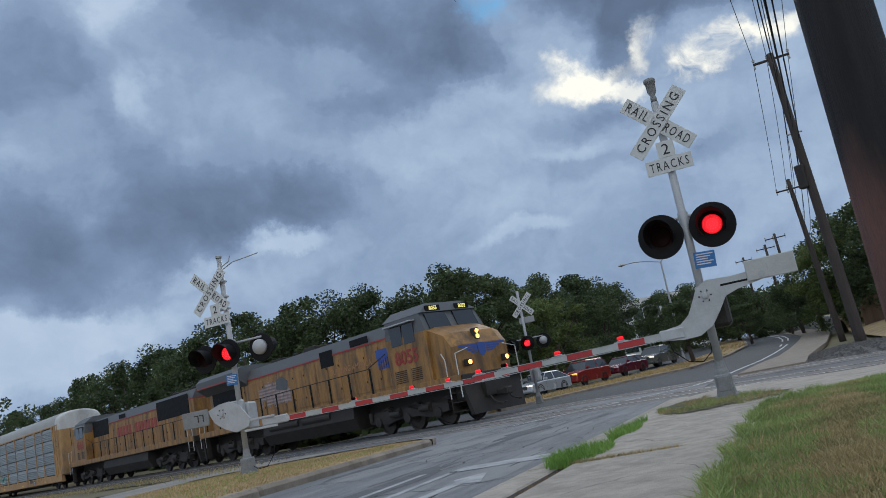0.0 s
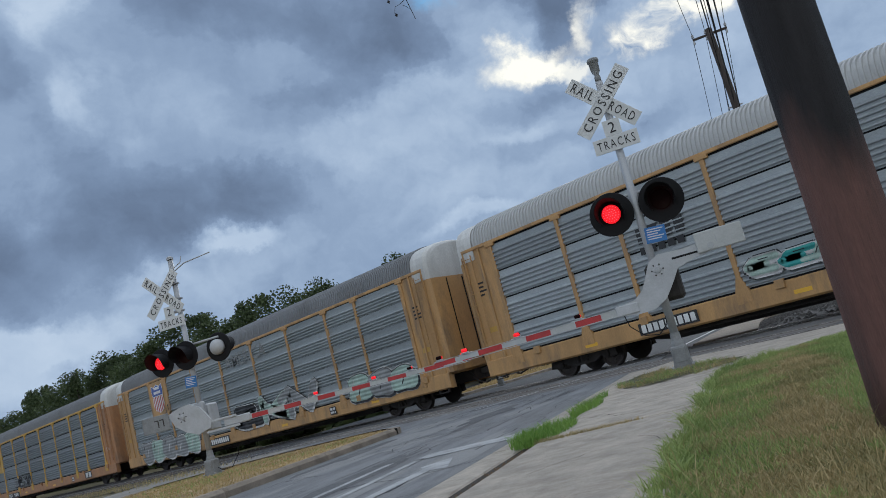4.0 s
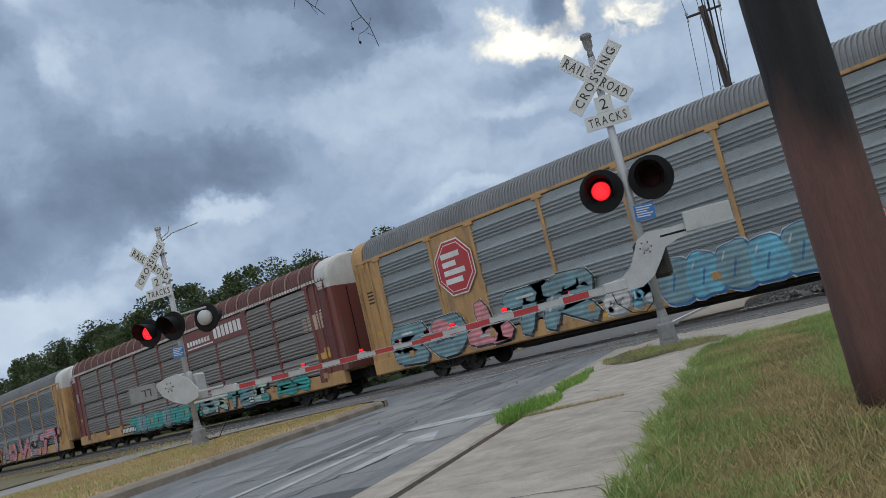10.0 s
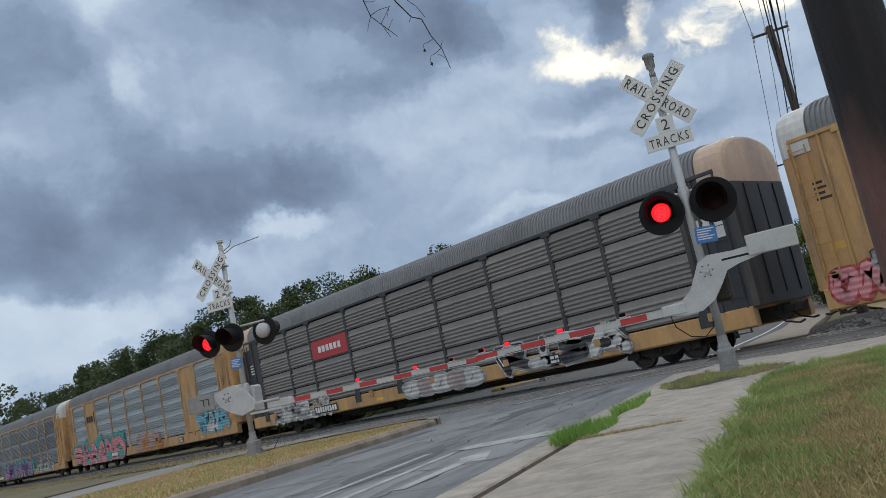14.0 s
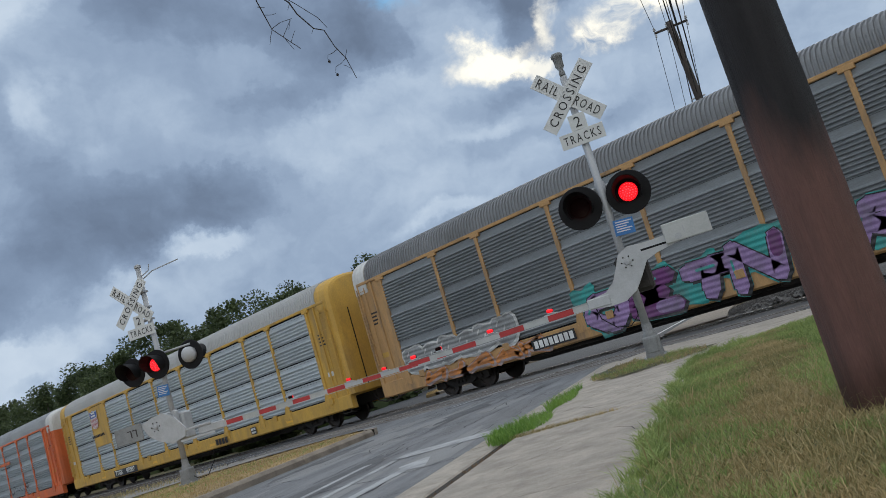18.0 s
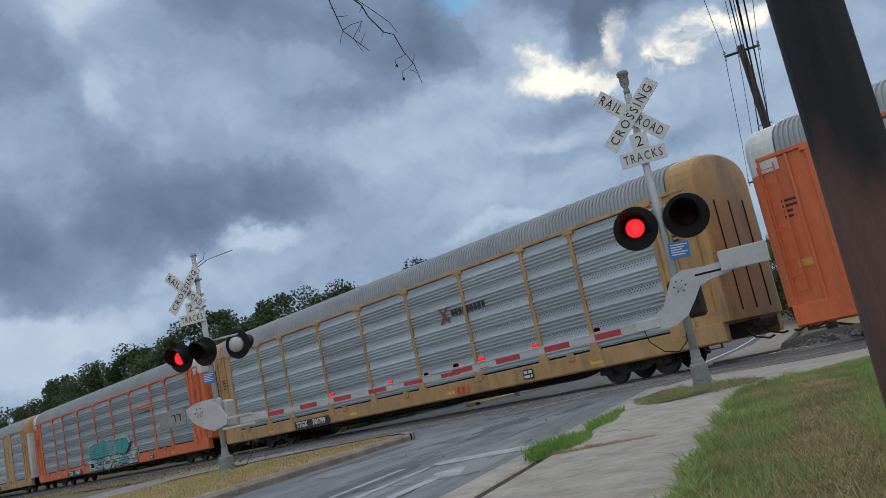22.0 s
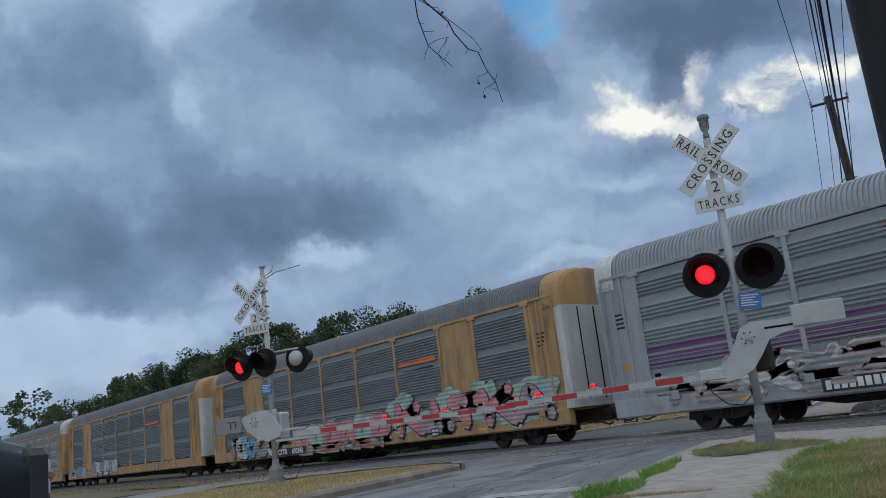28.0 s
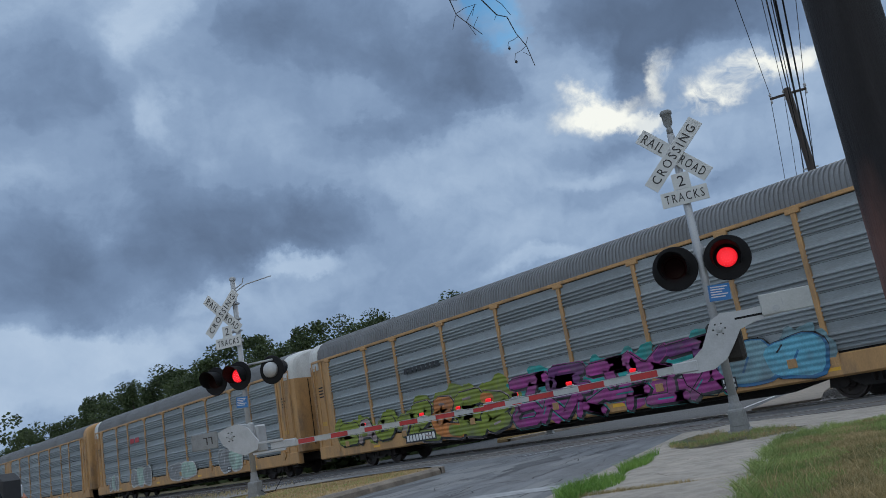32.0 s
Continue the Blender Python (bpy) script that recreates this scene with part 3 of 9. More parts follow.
def worn_patches():
    """Pale worn and dark patched areas of the carriageway, each a thin skin with a ragged outline."""
    rnd = random.Random(9)
    for mat, n, lab, lift in ((asphalt_pale, 16, "pale worn patch in the asphalt", 0.0012), (deck_m, 6, "dark ragged patch in the asphalt", 0.0035)):
        for i in range(n):
            u, v = rnd.uniform(6.5, 19), rnd.uniform(-7.0, -3.0)
            a, b = rnd.uniform(0.5, 2.2), rnd.uniform(0.12, 0.5)
            z = lift + 0.0001 * i
            pts = []
            for k in range(16):
                q = 2 * math.pi * k / 16
                e = rnd.uniform(0.6, 1.15)
                pts.append(road_pt(u + math.cos(q) * a * e, min(-2.45, max(-7.3, v + math.sin(q) * b * e)), z))
            tagged(part("road_patch", Shape().add(pts, [tuple(range(16))]), mat), lab, "road patch", kind="structure")


asphalt_pale = surface("worn_pale_asphalt", (0.235, 0.235, 0.232), 0.85, 0, 0.25, 2, 60, 0.5, 0.6, (0.16, 0.162, 0.166), 2.0, (0.4, 1.5, 1), turn=115.6)
worn_patches()


def strip_box(u0, u1, v0, v1, z0, z1, c=0.02, skew=0.0):
    """A slab in road axes with softened upper edges."""
    s = Shape()
    s.box(u0, u1, v0, v1, z0, z1, c)
    s.v = [(RU.x * (u + skew * v) + RV.x * v, RU.y * (u + skew * v) + RV.y * v, z) for u, v, z in s.v]
    return s


# kerbs, in cast lengths
kerb = tagged(new("kerb"), "low concrete kerb stones along the carriageway", "kerb", kind="structure")
for i in range(8):
    u0 = -8 + i * 3.0
    part("kerb_stone", strip_box(u0 + 0.008, u0 + 2.992, -2.42, -2.06, -0.12, 0.085, 0.025), concrete, kerb)
med_kerb = tagged(new("median_kerb"), "weathered concrete kerb round the grassy median", "kerb", kind="structure")
for i in range(8):
    u0 = -8 + i * 3.0
    part("kerb_stone", strip_box(u0 + 0.008, u0 + 2.992, -7.60, -7.35, -0.12, 0.135, 0.05), concrete_old, med_kerb)
    part("kerb_stone", strip_box(u0 + 0.008, u0 + 2.992, -13.95, -13.68, -0.12, 0.14, 0.035), concrete_old, med_kerb)
# the rounded nose of the median
nose = Shape()
arc = []
for i in range(13):
    a = math.pi * i / 12
    arc.append((16.0 + 1.6 * math.sin(a), -10.65 + 3.3 * math.cos(a)))
for (u0, v0), (u1, v1) in zip(arc[:-1], arc[1:]):
    q = lambda u, v, k: (16.0 + (u - 16.0) * k, -10.65 + (v + 10.65) * k)
    a0, a1, b0, b1 = (u0, v0), (u1, v1), q(u0, v0, 0.92), q(u1, v1, 0.92)
    nose.add([road_pt(*a0, -0.1), road_pt(*a1, -0.1), road_pt(*a1, 0.13), road_pt(*a0, 0.13), road_pt(*b0, 0.15), road_pt(*b1, 0.15)], [(0, 1, 2, 3), (3, 2, 5, 4)])
part("kerb_nose", nose, concrete_old, med_kerb)
med = [((-26, -13.7), (-26, -7.6)), ((16, -13.7), (16, -7.6))] + [((16 + 1.45 * math.sin(math.pi * i / 12), -10.65 - 3.05 * math.cos(math.pi * i / 12)), (16 + 1.45 * math.sin(math.pi * i / 12), -10.65 + 3.05 * math.cos(math.pi * i / 12))) for i in range(1, 6)]
ribbon(med, 0.12, dry_soil, "median", "median strip of dry tan grass", "grass", 0.2)

# pavement slabs between kerb and verge
pavement = tagged(new("pavement"), "pale worn concrete pavement in large slabs", "pavement", kind="structure")
for i, (u0, u1) in enumerate(((-7.4, -4.55), (-4.55, -1.7), (-1.7, 1.15), (1.15, 3.95), (3.95, 6.8), (6.8, 9.82))):
    part("slab", strip_box(u0 + 0.014, u1 - 0.014, -1.885, -0.5, -0.1, 0.115 + 0.006 * (i % 2), 0.012, 0.03), concrete, pavement)
# the wide slab round the signal, falling towards the tracks
wide_ = Shape()
wd = [(9.85, -1.90), (9.85, -0.42), (10.3, -0.1), (10.8, 0.5), (11.6, 1.5), (12.8, 2.9), (14.6, 2.7), (15.3, 0.3), (17.0, -1.6), (15.2, -2.25), (11.0, -2.2)]
wide_.add([road_pt(u, v, 0.112 - 0.007 * max(0, u - 11)) for u, v in wd] + [road_pt(u, v, -0.1) for u, v in wd], [tuple(range(11))] + [(i, (i + 1) % 11, 11 + (i + 1) % 11, 11 + i) for i in range(11)])
part("slab", wide_, concrete, pavement)
apron = Shape()
apron.add([(-7.4, 12.1, 0.085), (-2.0, 12.0, 0.09), (14, 12.2, 0.09), (14, 13.0, 0.06), (-7.9, 13.0, 0.05)], [(0, 1, 2, 3, 4)])
part("slab", apron, concrete, pavement)
shoulder = Shape().add([(-7.9, 12.98, 0.02), (200, 12.98, 0.02), (200, 15.0, -0.02), (-8.6, 15.0, -0.004)], [(0, 1, 2, 3)])
tagged(part("track_shoulder", shoulder, shoulder_m), "dark dirty gravel shoulder beside the near track", "gravel", kind="structure")
seam = Shape()
seam.add([road_pt(-8, -2.08, 0.072), road_pt(-8, -1.88, 0.072), road_pt(15, -1.88, 0.072), road_pt(15, -2.08, 0.072)], [(0, 1, 2, 3)])
tagged(part("pavement_seam", seam, earth), "dirt filled seam between kerb and pavement", "soil", kind="structure")
joint = Shape()
for uj in (1.15, 3.95, 6.8, 9.835):
    joint.add([road_pt(uj - 0.03 + 0.03 * v, v, 0.098) for v in (-1.92, -0.5)] + [road_pt(uj + 0.03 + 0.03 * v, v, 0.098) for v in (-0.5, -1.92)], [(0, 1, 2, 3)])
tagged(part("pavement_joint", joint, earth), "dirt in the joints between pavement slabs", "soil", kind="structure")
# soil of the verge and of the unpaved spots
verge = Shape()
vg = [(-30, -0.52), (-30, 40), (0.0, 30), (6.0, 15.0), (9.0, 9.0), (12.4, 2.6), (11.6, 1.4), (10.8, 0.4), (10.3, -0.12), (9.6, -0.44), (9.0, -0.5)]
verge.add([road_pt(u, v, 0.119) for u, v in vg], [tuple(range(len(vg)))])
tagged(part("verge", verge, soil), "earth of the grassy verge beside the pavement", "soil", kind="structure")
bare = Shape()
wp_ = [(11.25, -1.85), (10.6, -1.5), (10.7, -1.1), (11.0, -0.87), (11.3, -0.3), (12.0, -0.28), (12.8, -0.6), (13.5, -1.2), (14.0, -1.9), (12.6, -2.12)]
ragged = []
for k in range(80):
    (ua, va), (ub, vb) = wp_[k // 8], wp_[(k // 8 + 1) % 10]
    f = k % 8 / 8
    ragged.append((ua + (ub - ua) * f + 0.16 * math.sin(k * 1.9) * math.sin(k * 0.37), va + (vb - va) * f + 0.09 * math.sin(k * 2.7 + 1)))
bare.add([road_pt(u, v, 0.122 - 0.007 * max(0, u - 11)) for u, v in ragged], [tuple(range(80))])
tagged(part("bare_earth", bare, soil), "weedy earth round the signal base", "soil", kind="structure")


litter_m = surface("dead_leaf_brown", (0.13, 0.085, 0.05), 0.9, 0, 0.5, 20, 60, 0.3, 0.5, (0.05, 0.04, 0.03), 12.0)


def pavement_cracks():
    """Hair cracks, worn joints with dirt, and litter along the kerb."""
    rnd = random.Random(15)
    s = Shape()
    runs = [(3.4, -1.1, 1.2, 7, 0.004), (7.4, -1.25, -0.9, 7, 0.004), (5.6, -0.9, 2.4, 6, 0.003), (8.3, -1.0, 1.6, 6, 0.004), (4.9, -1.5, 0.6, 6, 0.003), (8.9, -1.6, 1.2, 5, 0.004)]
    for u, v, a, n, w in runs:
        for i in range(n):
            a2 = a + rnd.uniform(-0.7, 0.7)
            l = rnd.uniform(0.06, 0.16)
            u2, v2 = u + math.cos(a2) * l, v + math.sin(a2) * l
            if not (-1.88 < v2 < -0.55):
                break
            d = (-math.sin(a2) * w, math.cos(a2) * w)
            s.add([road_pt(u - d[0], v - d[1], 0.1235), road_pt(u + d[0], v + d[1], 0.1235), road_pt(u2 + d[0], v2 + d[1], 0.1235), road_pt(u2 - d[0], v2 - d[1], 0.1235)], [(0, 1, 2, 3)])
            u, v = u2, v2
    tagged(part("pavement_cracks", s, earth), "fine dark cracks in the pavement", "crack", kind="stuff")
    g = Shape()
    for i in range(1500):
        line = rnd.choice((-1.955, -1.955, -1.96, -2.44))
        u, v = rnd.uniform(3.0, 14), line + rnd.gauss(0, 0.03 if line > -2 else 0.05)
        z = 0.073 if line > -2 else 0.004
        r, a = rnd.uniform(0.006, 0.026), rnd.uniform(0, 6.28)
        q = [(u + r * math.cos(a + k * 2.1), v + r * 0.8 * math.sin(a + k * 2.1)) for k in range(3)]
        g.add([road_pt(x, y, z) for x, y in q] + [road_pt(u, v, z + r * 0.9)], [(0, 1, 3), (1, 2, 3), (2, 0, 3)])
    tagged(part("kerb_litter", g, litter_m), "brown crumbs and dead leaves along the kerb", "litter", kind="stuff")


pavement_cracks()
# the field strip between the opposite carriageway and the near track
side = Shape()
side.add([(-220, -60, 0.02), road_pt(-30, -20.6, 0.02), road_pt(22, -20.6, 0.02), (-60, 12.8, 0.03), (-220, 12.8, 0.03)], [(0, 1, 2, 3, 4)])
tagged(part("roadside", side, field), "dry grassy ground between road and railway", "grass", kind="structure")

# ---- railway ----
TRACKS = (16.55, 21.3)


def railway():
    bed = Shape()
    prof = ((13.9, -0.12), (14.8, -0.03), (23.4, -0.03), (24.8, -0.3))
    for xa, xb in ((-400, -24), (-6.5, 300)):
        bed.add([(x, y, z) for x in (xa, xb) for y, z in prof], [(i, i + 1, i + 5, i + 4) for i in range(3)])
    tagged(part("ballast", bed, ballast_m), "grey crushed stone ballast under the tracks", "ballast", kind="structure")
    deck = Shape()
    deck.add([(-27, 13.6, -0.012), (-5.2, 13.6, -0.012), (-6.6, 24.8, -0.012), (-33, 24.8, -0.012)], [(0, 1, 2, 3)])
    tagged(part("crossing_deck", deck, deck_m), "patched asphalt deck of the level crossing", "crossing", kind="structure")
    for k, yc in enumerate(TRACKS):
        tr = tagged(new("track"), "railway track with worn steel rails", "track", "two railway tracks", kind="structure")
        for side_ in (-1, 1):
            r = Shape()
            y = yc + side_ * 0.7175
            r.prism([(y - 0.07, -0.15), (y + 0.07, -0.15), (y + 0.07, -0.135), (y + 0.012, -0.12), (y + 0.012, -0.03), (y + 0.036, -0.02), (y + 0.036, 0.004), (y + 0.03, 0.01), (y - 0.03, 0.01), (y - 0.036, 0.004), (y - 0.036, -0.02), (y - 0.012, -0.03), (y - 0.012, -0.12), (y - 0.07, -0.135)], "x", -420, 320)
            rail = part("rail", r, rail_m, tr)
            h = Shape().box(-420, 320, y - 0.026, y + 0.026, 0.009, 0.0125)
            part("rail_head", h, rail_top, rail, "polished running surface")
        # concrete panels of the crossing, between and beside the rails
        for i in range(7):
            x0 = -25.6 + i * 2.75 - 1.2 * k
            for ya, yb in ((yc - 0.62, yc + 0.62), (yc - 1.55, yc - 0.80), (yc + 0.80, yc + 1.55)):
                part("panel", Shape().box(x0 + 0.02, x0 + 2.73, ya, yb, -0.1, 0.004, 0.02), panel_m, tr)
        tie = Shape().box(-0.11, 0.11, -1.3, 1.3, -0.16, -0.02, 0.015).mesh("tie", wood_tie)
        for i in range(60):
            x = -5.2 + i * 0.55 if i < 30 else -28.5 - (i - 30) * 0.55
            part("tie", tie, None, tr, at=pose(x, yc, 0, 0, 0, (i * 37 % 5 - 2) * 0.4))


railway()

# ---- crossing signals ----
FLASHERS = []     # lenses that turn to flash, with the phase in which each one is lit


def plate(w, h, t=0.012, c=0.004):
    return Shape().box(-w / 2, w / 2, -t / 2, t / 2, -h / 2, h / 2, c)


UPRIGHT = pose(0, 0, 0, 90, 0, 0)      # lettering stands up and faces local -y


cast_grey = surface("cast_grey_metal", (0.23, 0.235, 0.235), 0.65, 0.1, 0.2, 5, 50, 0.15, 0.6, (0.12, 0.115, 0.10), 4.0)


def letters(body, size, mat, parent, x, y, z, tilt=0.0, bold=0.004):
    ob = part("lettering", text_mesh(body, size, mat, 0.002, bold), None, parent)
    ob.matrix_basis = Matrix.Translation((x, y, z)) @ Matrix.Rotation(radians(tilt), 4, "Y") @ UPRIGHT
    return ob


def fitted(body, parent, cap, width, x=0.0, y=-0.0085, z=0.0, mat=None, weight=0.0):
    """Spaced highway lettering of a given cap height and overall width, standing on a plate."""
    me = text_mesh(body, 0.2, mat or sign_black, 0.002, weight, spread=1.32)
    xs, ys = [v.co.x for v in me.vertices], [v.co.y for v in me.vertices]
    kx, ky = width / (max(xs) - min(xs)), cap / (max(ys) - min(ys))
    ob = part("lettering", me, None, parent)
    ob.matrix_basis = Matrix.Translation((x, y, z)) @ UPRIGHT @ Matrix.Diagonal((kx, ky, 1, 1)) @ Matrix.Translation((-(max(xs) + min(xs)) / 2, -(max(ys) + min(ys)) / 2, 0))
    return ob


def crossbuck(sig, x, y, z, s=1.0):
    """Two crossed blades with their words, and the plates below."""
    rail = part("blade", plate(1.22 * s, 0.235 * s), sign_white, sig, "white blade lettered RAIL ROAD", at=Matrix.Translation((x, y, z)) @ Matrix.Rotation(radians(45), 4, "Y"))
    fitted("RAIL", rail, 0.142 * s, 0.37 * s, -0.355 * s)
    fitted("ROAD", rail, 0.142 * s, 0.42 * s, 0.335 * s)
    cross = part("blade", plate(1.22 * s, 0.235 * s), sign_white, sig, "white blade lettered CROSSING", at=Matrix.Translation((x, y - 0.016, z)) @ Matrix.Rotation(radians(-45), 4, "Y"))
    fitted("CROSSING", cross, 0.142 * s, 1.02 * s)
    for off in (-0.3, 0.0, 0.3):
        part("bolt", Shape().lathe(((0, 0.014), (0.010, 0.012)), (off * 0.12, -0.006, 0.09 if off else 0.0), (0, -1, 0), 8), galv, cross)


def track_plate(sig, x, y, z):
    up = part("track_count_plate", plate(0.26, 0.25), sign_white, sig, "white plate with the number 2", at=Matrix.Translation((x, y, z)))
    fitted("2", up, 0.165, 0.105)
    low = part("track_count_plate", plate(0.69, 0.235), sign_white, sig, "white plate lettered TRACKS", at=Matrix.Translation((x, y, z - 0.245)))
    fitted("TRACKS", low, 0.135, 0.58)


def lamp_head(sig, x, y, z, phase, facing=1, d=0.66):
    """A flashing lamp: round background, deep visor, and a lens that turns between its lit and dark face."""
    f = -facing
    bgd = Shape().lathe(((0.02, 0.06), (0.02, d / 2), (0.0, d / 2 + 0.008), (-0.018, d / 2 - 0.01), (-0.018, 0.05)), (0, 0, 0), (0, f, 0), 30)
    head = part("lamp_head", bgd, black, sig, "black round signal background", smooth=False, at=Matrix.Translation((x, y, z)))
    visor = Shape()
    n = 20
    r0, dep = 0.205, 0.36
    for i in range(n):
        a0, a1 = radians(-40 + 260 * i / n), radians(-40 + 260 * (i + 1) / n)
        l0, l1 = [dep * (0.35 + 0.65 * max(0.0, math.sin((a + radians(40)) / radians(260) * math.pi)) ** 0.6) for a in (a0, a1)]
        for rr in (r0, r0 - 0.008):
            visor.add([(math.cos(a0) * rr, f * 0.02, math.sin(a0) * rr), (math.cos(a1) * rr, f * 0.02, math.sin(a1) * rr), (math.cos(a1) * rr * 1.04, f * (0.02 + l1), math.sin(a1) * rr * 1.04), (math.cos(a0) * rr * 1.04, f * (0.02 + l0), math.sin(a0) * rr * 1.04)], [(0, 1, 2, 3)])
    part("visor", visor, black, head)
    body = Shape().lathe(((0.0, 0.17), (0.10, 0.165), (0.17, 0.10), (0.19, 0.03)), (0, 0, 0), (0, -f, 0), 22)
    part("housing", body, alum if facing < 0 else black, head, "grey domed lamp housing" if facing < 0 else "", smooth=True)
    lens = Shape()
    lens.lathe(((0.0, 0.146), (0.014, 0.144), (0.03, 0.10), (0.036, 0.045)), (0, 0, 0), (0, f, 0), 22, 0)
    lens.lathe(((-0.004, 0.157), (-0.016, 0.145), (-0.02, 0.05)), (0, 0, 0), (0, f, 0), 22, 1)
    for ring, cnt in ((0.035, 6), (0.075, 12), (0.115, 18)):
        for i in range(cnt):
            a = 2 * math.pi * i / cnt
            lens.lathe(((0.0, 0.010), (0.006, 0.006)), (math.cos(a) * ring, f * (0.034 if ring < 0.05 else 0.031 if ring < 0.1 else 0.020), math.sin(a) * ring), (0, f, 0), 5, 2)
    ob = part("lens", lens, [red_lit, red_dark, red_core], head, "round red signal lens", at=pose(0, f * 0.045, 0))
    FLASHERS.append((ob, phase, f * 0.045))
    return head


def gate_arm(sig, sgn, x0, z0, x1, z1, y, lights, phase0):
    """A tapered striped arm from its root to its tip, with small lamps on top."""
    L = abs(x1 - x0)
    ang = math.atan2(z1 - z0, x1 - x0) if sgn > 0 else math.atan2(z1 - z0, -(x1 - x0))
    arm = tagged(new("gate_arm"), "")
    arm.parent = sig
    arm.matrix_basis = Matrix.Translation((x0, y, z0)) @ Matrix.Rotation(-ang if sgn > 0 else ang, 4, "Y")
    base = Shape()
    hgt = lambda s: 0.098 - 0.03 * s / L
    n = int(L / 0.405)
    for i in range(n + 1):
        a, b = i * 0.405, min(L, (i + 1) * 0.405)
        if b - a < 0.03:
            continue
        ha, hb = hgt(a), hgt(b)
        s = Shape()
        vs = []
        for q, hh in ((a, ha), (b, hb)):
            for yy in (-0.02, 0.02):
                for zz in (-hh / 2, hh / 2):
                    vs.append((sgn * q, yy, zz))
        s.add(vs, [(0, 1, 3, 2), (4, 6, 7, 5), (0, 4, 5, 1), (2, 3, 7, 6), (0, 2, 6, 4), (1, 5, 7, 3)])
        part("stripe", s, arm_red if i % 2 else arm_white, arm, "red reflective stripe" if i % 2 else "")
    base.box(*sorted((sgn * 0.0, sgn * L * 0.995)), -0.028, -0.021, -0.062, -0.052)
    base.box(*sorted((sgn * 0.0, sgn * L * 0.995)), -0.028, -0.021, 0.045, 0.053)
    part("edge_strip", base, alum, arm)
    for k, (q, lit) in enumerate(lights):
        lamp = part("arm_lamp", Shape().box(-0.11, 0.11, -0.02, 0.02, 0.0, 0.022, 0.006).box(-0.06, 0.06, -0.03, 0.03, 0.02, 0.04, 0.008), alum, arm, at=pose(sgn * q, 0, hgt(q) / 2))
        lens = Shape()
        lens.box(-0.05, 0.05, -0.038, 0.0, 0.0, 0.055, 0.015, 0)
        lens.box(-0.05, 0.05, 0.004, 0.038, 0.0, 0.055, 0.015, 1)
        ob = part("lens", lens, [red_lit, red_dark], lamp, "small red gate lamp", at=pose(0, 0, 0.04))
        if lit is not None:
            FLASHERS.append((ob, lit, 0.0))
    return arm


def blue_plate(sig, x, z):
    p = part("notice", plate(0.30, 0.24, 0.006, 0.002), sign_blue, sig, "small blue notice with unreadable white lines", at=pose(x, -0.075, z, 0, 4, 0))
    for i in range(5):
        part("line", Shape().box(-0.12, 0.12 - 0.04 * (i % 3), -0.0055, -0.003, 0.075 - i * 0.036, 0.091 - i * 0.036), sign_white, p)


def mast(sig, top, r=0.062):
    part("mast", Shape().tube((0, 0, 0.35), (0, 0, top), r, r * 0.93, 16), galv, sig, "round galvanised steel mast", smooth=True)
    b = Shape()
    b.box(-0.118, 0.118, -0.118, 0.118, 0.05, 0.36, 0.02)
    b.prism([(-0.135, 0.03), (0.135, 0.03), (0.118, 0.16), (-0.118, 0.16)], "y", -0.125, 0.125)
    b.box(-0.165, 0.165, -0.165, 0.165, 0.0, 0.05, 0.012)
    b.lathe(((0.35, 0.10), (0.40, 0.095), (0.44, 0.078), (0.55, 0.072)), (0, 0, 0), (0, 0, 1), 14)
    part("base_box", b, cast_grey, sig, "cast grey junction base")
    part("base_door", Shape().box(-0.085, 0.085, -0.134, -0.118, 0.12, 0.33, 0.008).lathe(((0, 0.012), (0.012, 0.010)), (0.06, -0.134, 0.23), (0, -1, 0), 6), cast_grey, sig)
    for sx in (-0.145, 0.145):
        for sy in (-0.145, 0.145):
            part("bolt", Shape().lathe(((0.055, 0.02), (0.075, 0.02), (0.08, 0.012)), (sx, sy, 0), (0, 0, 1), 6), galv, sig)


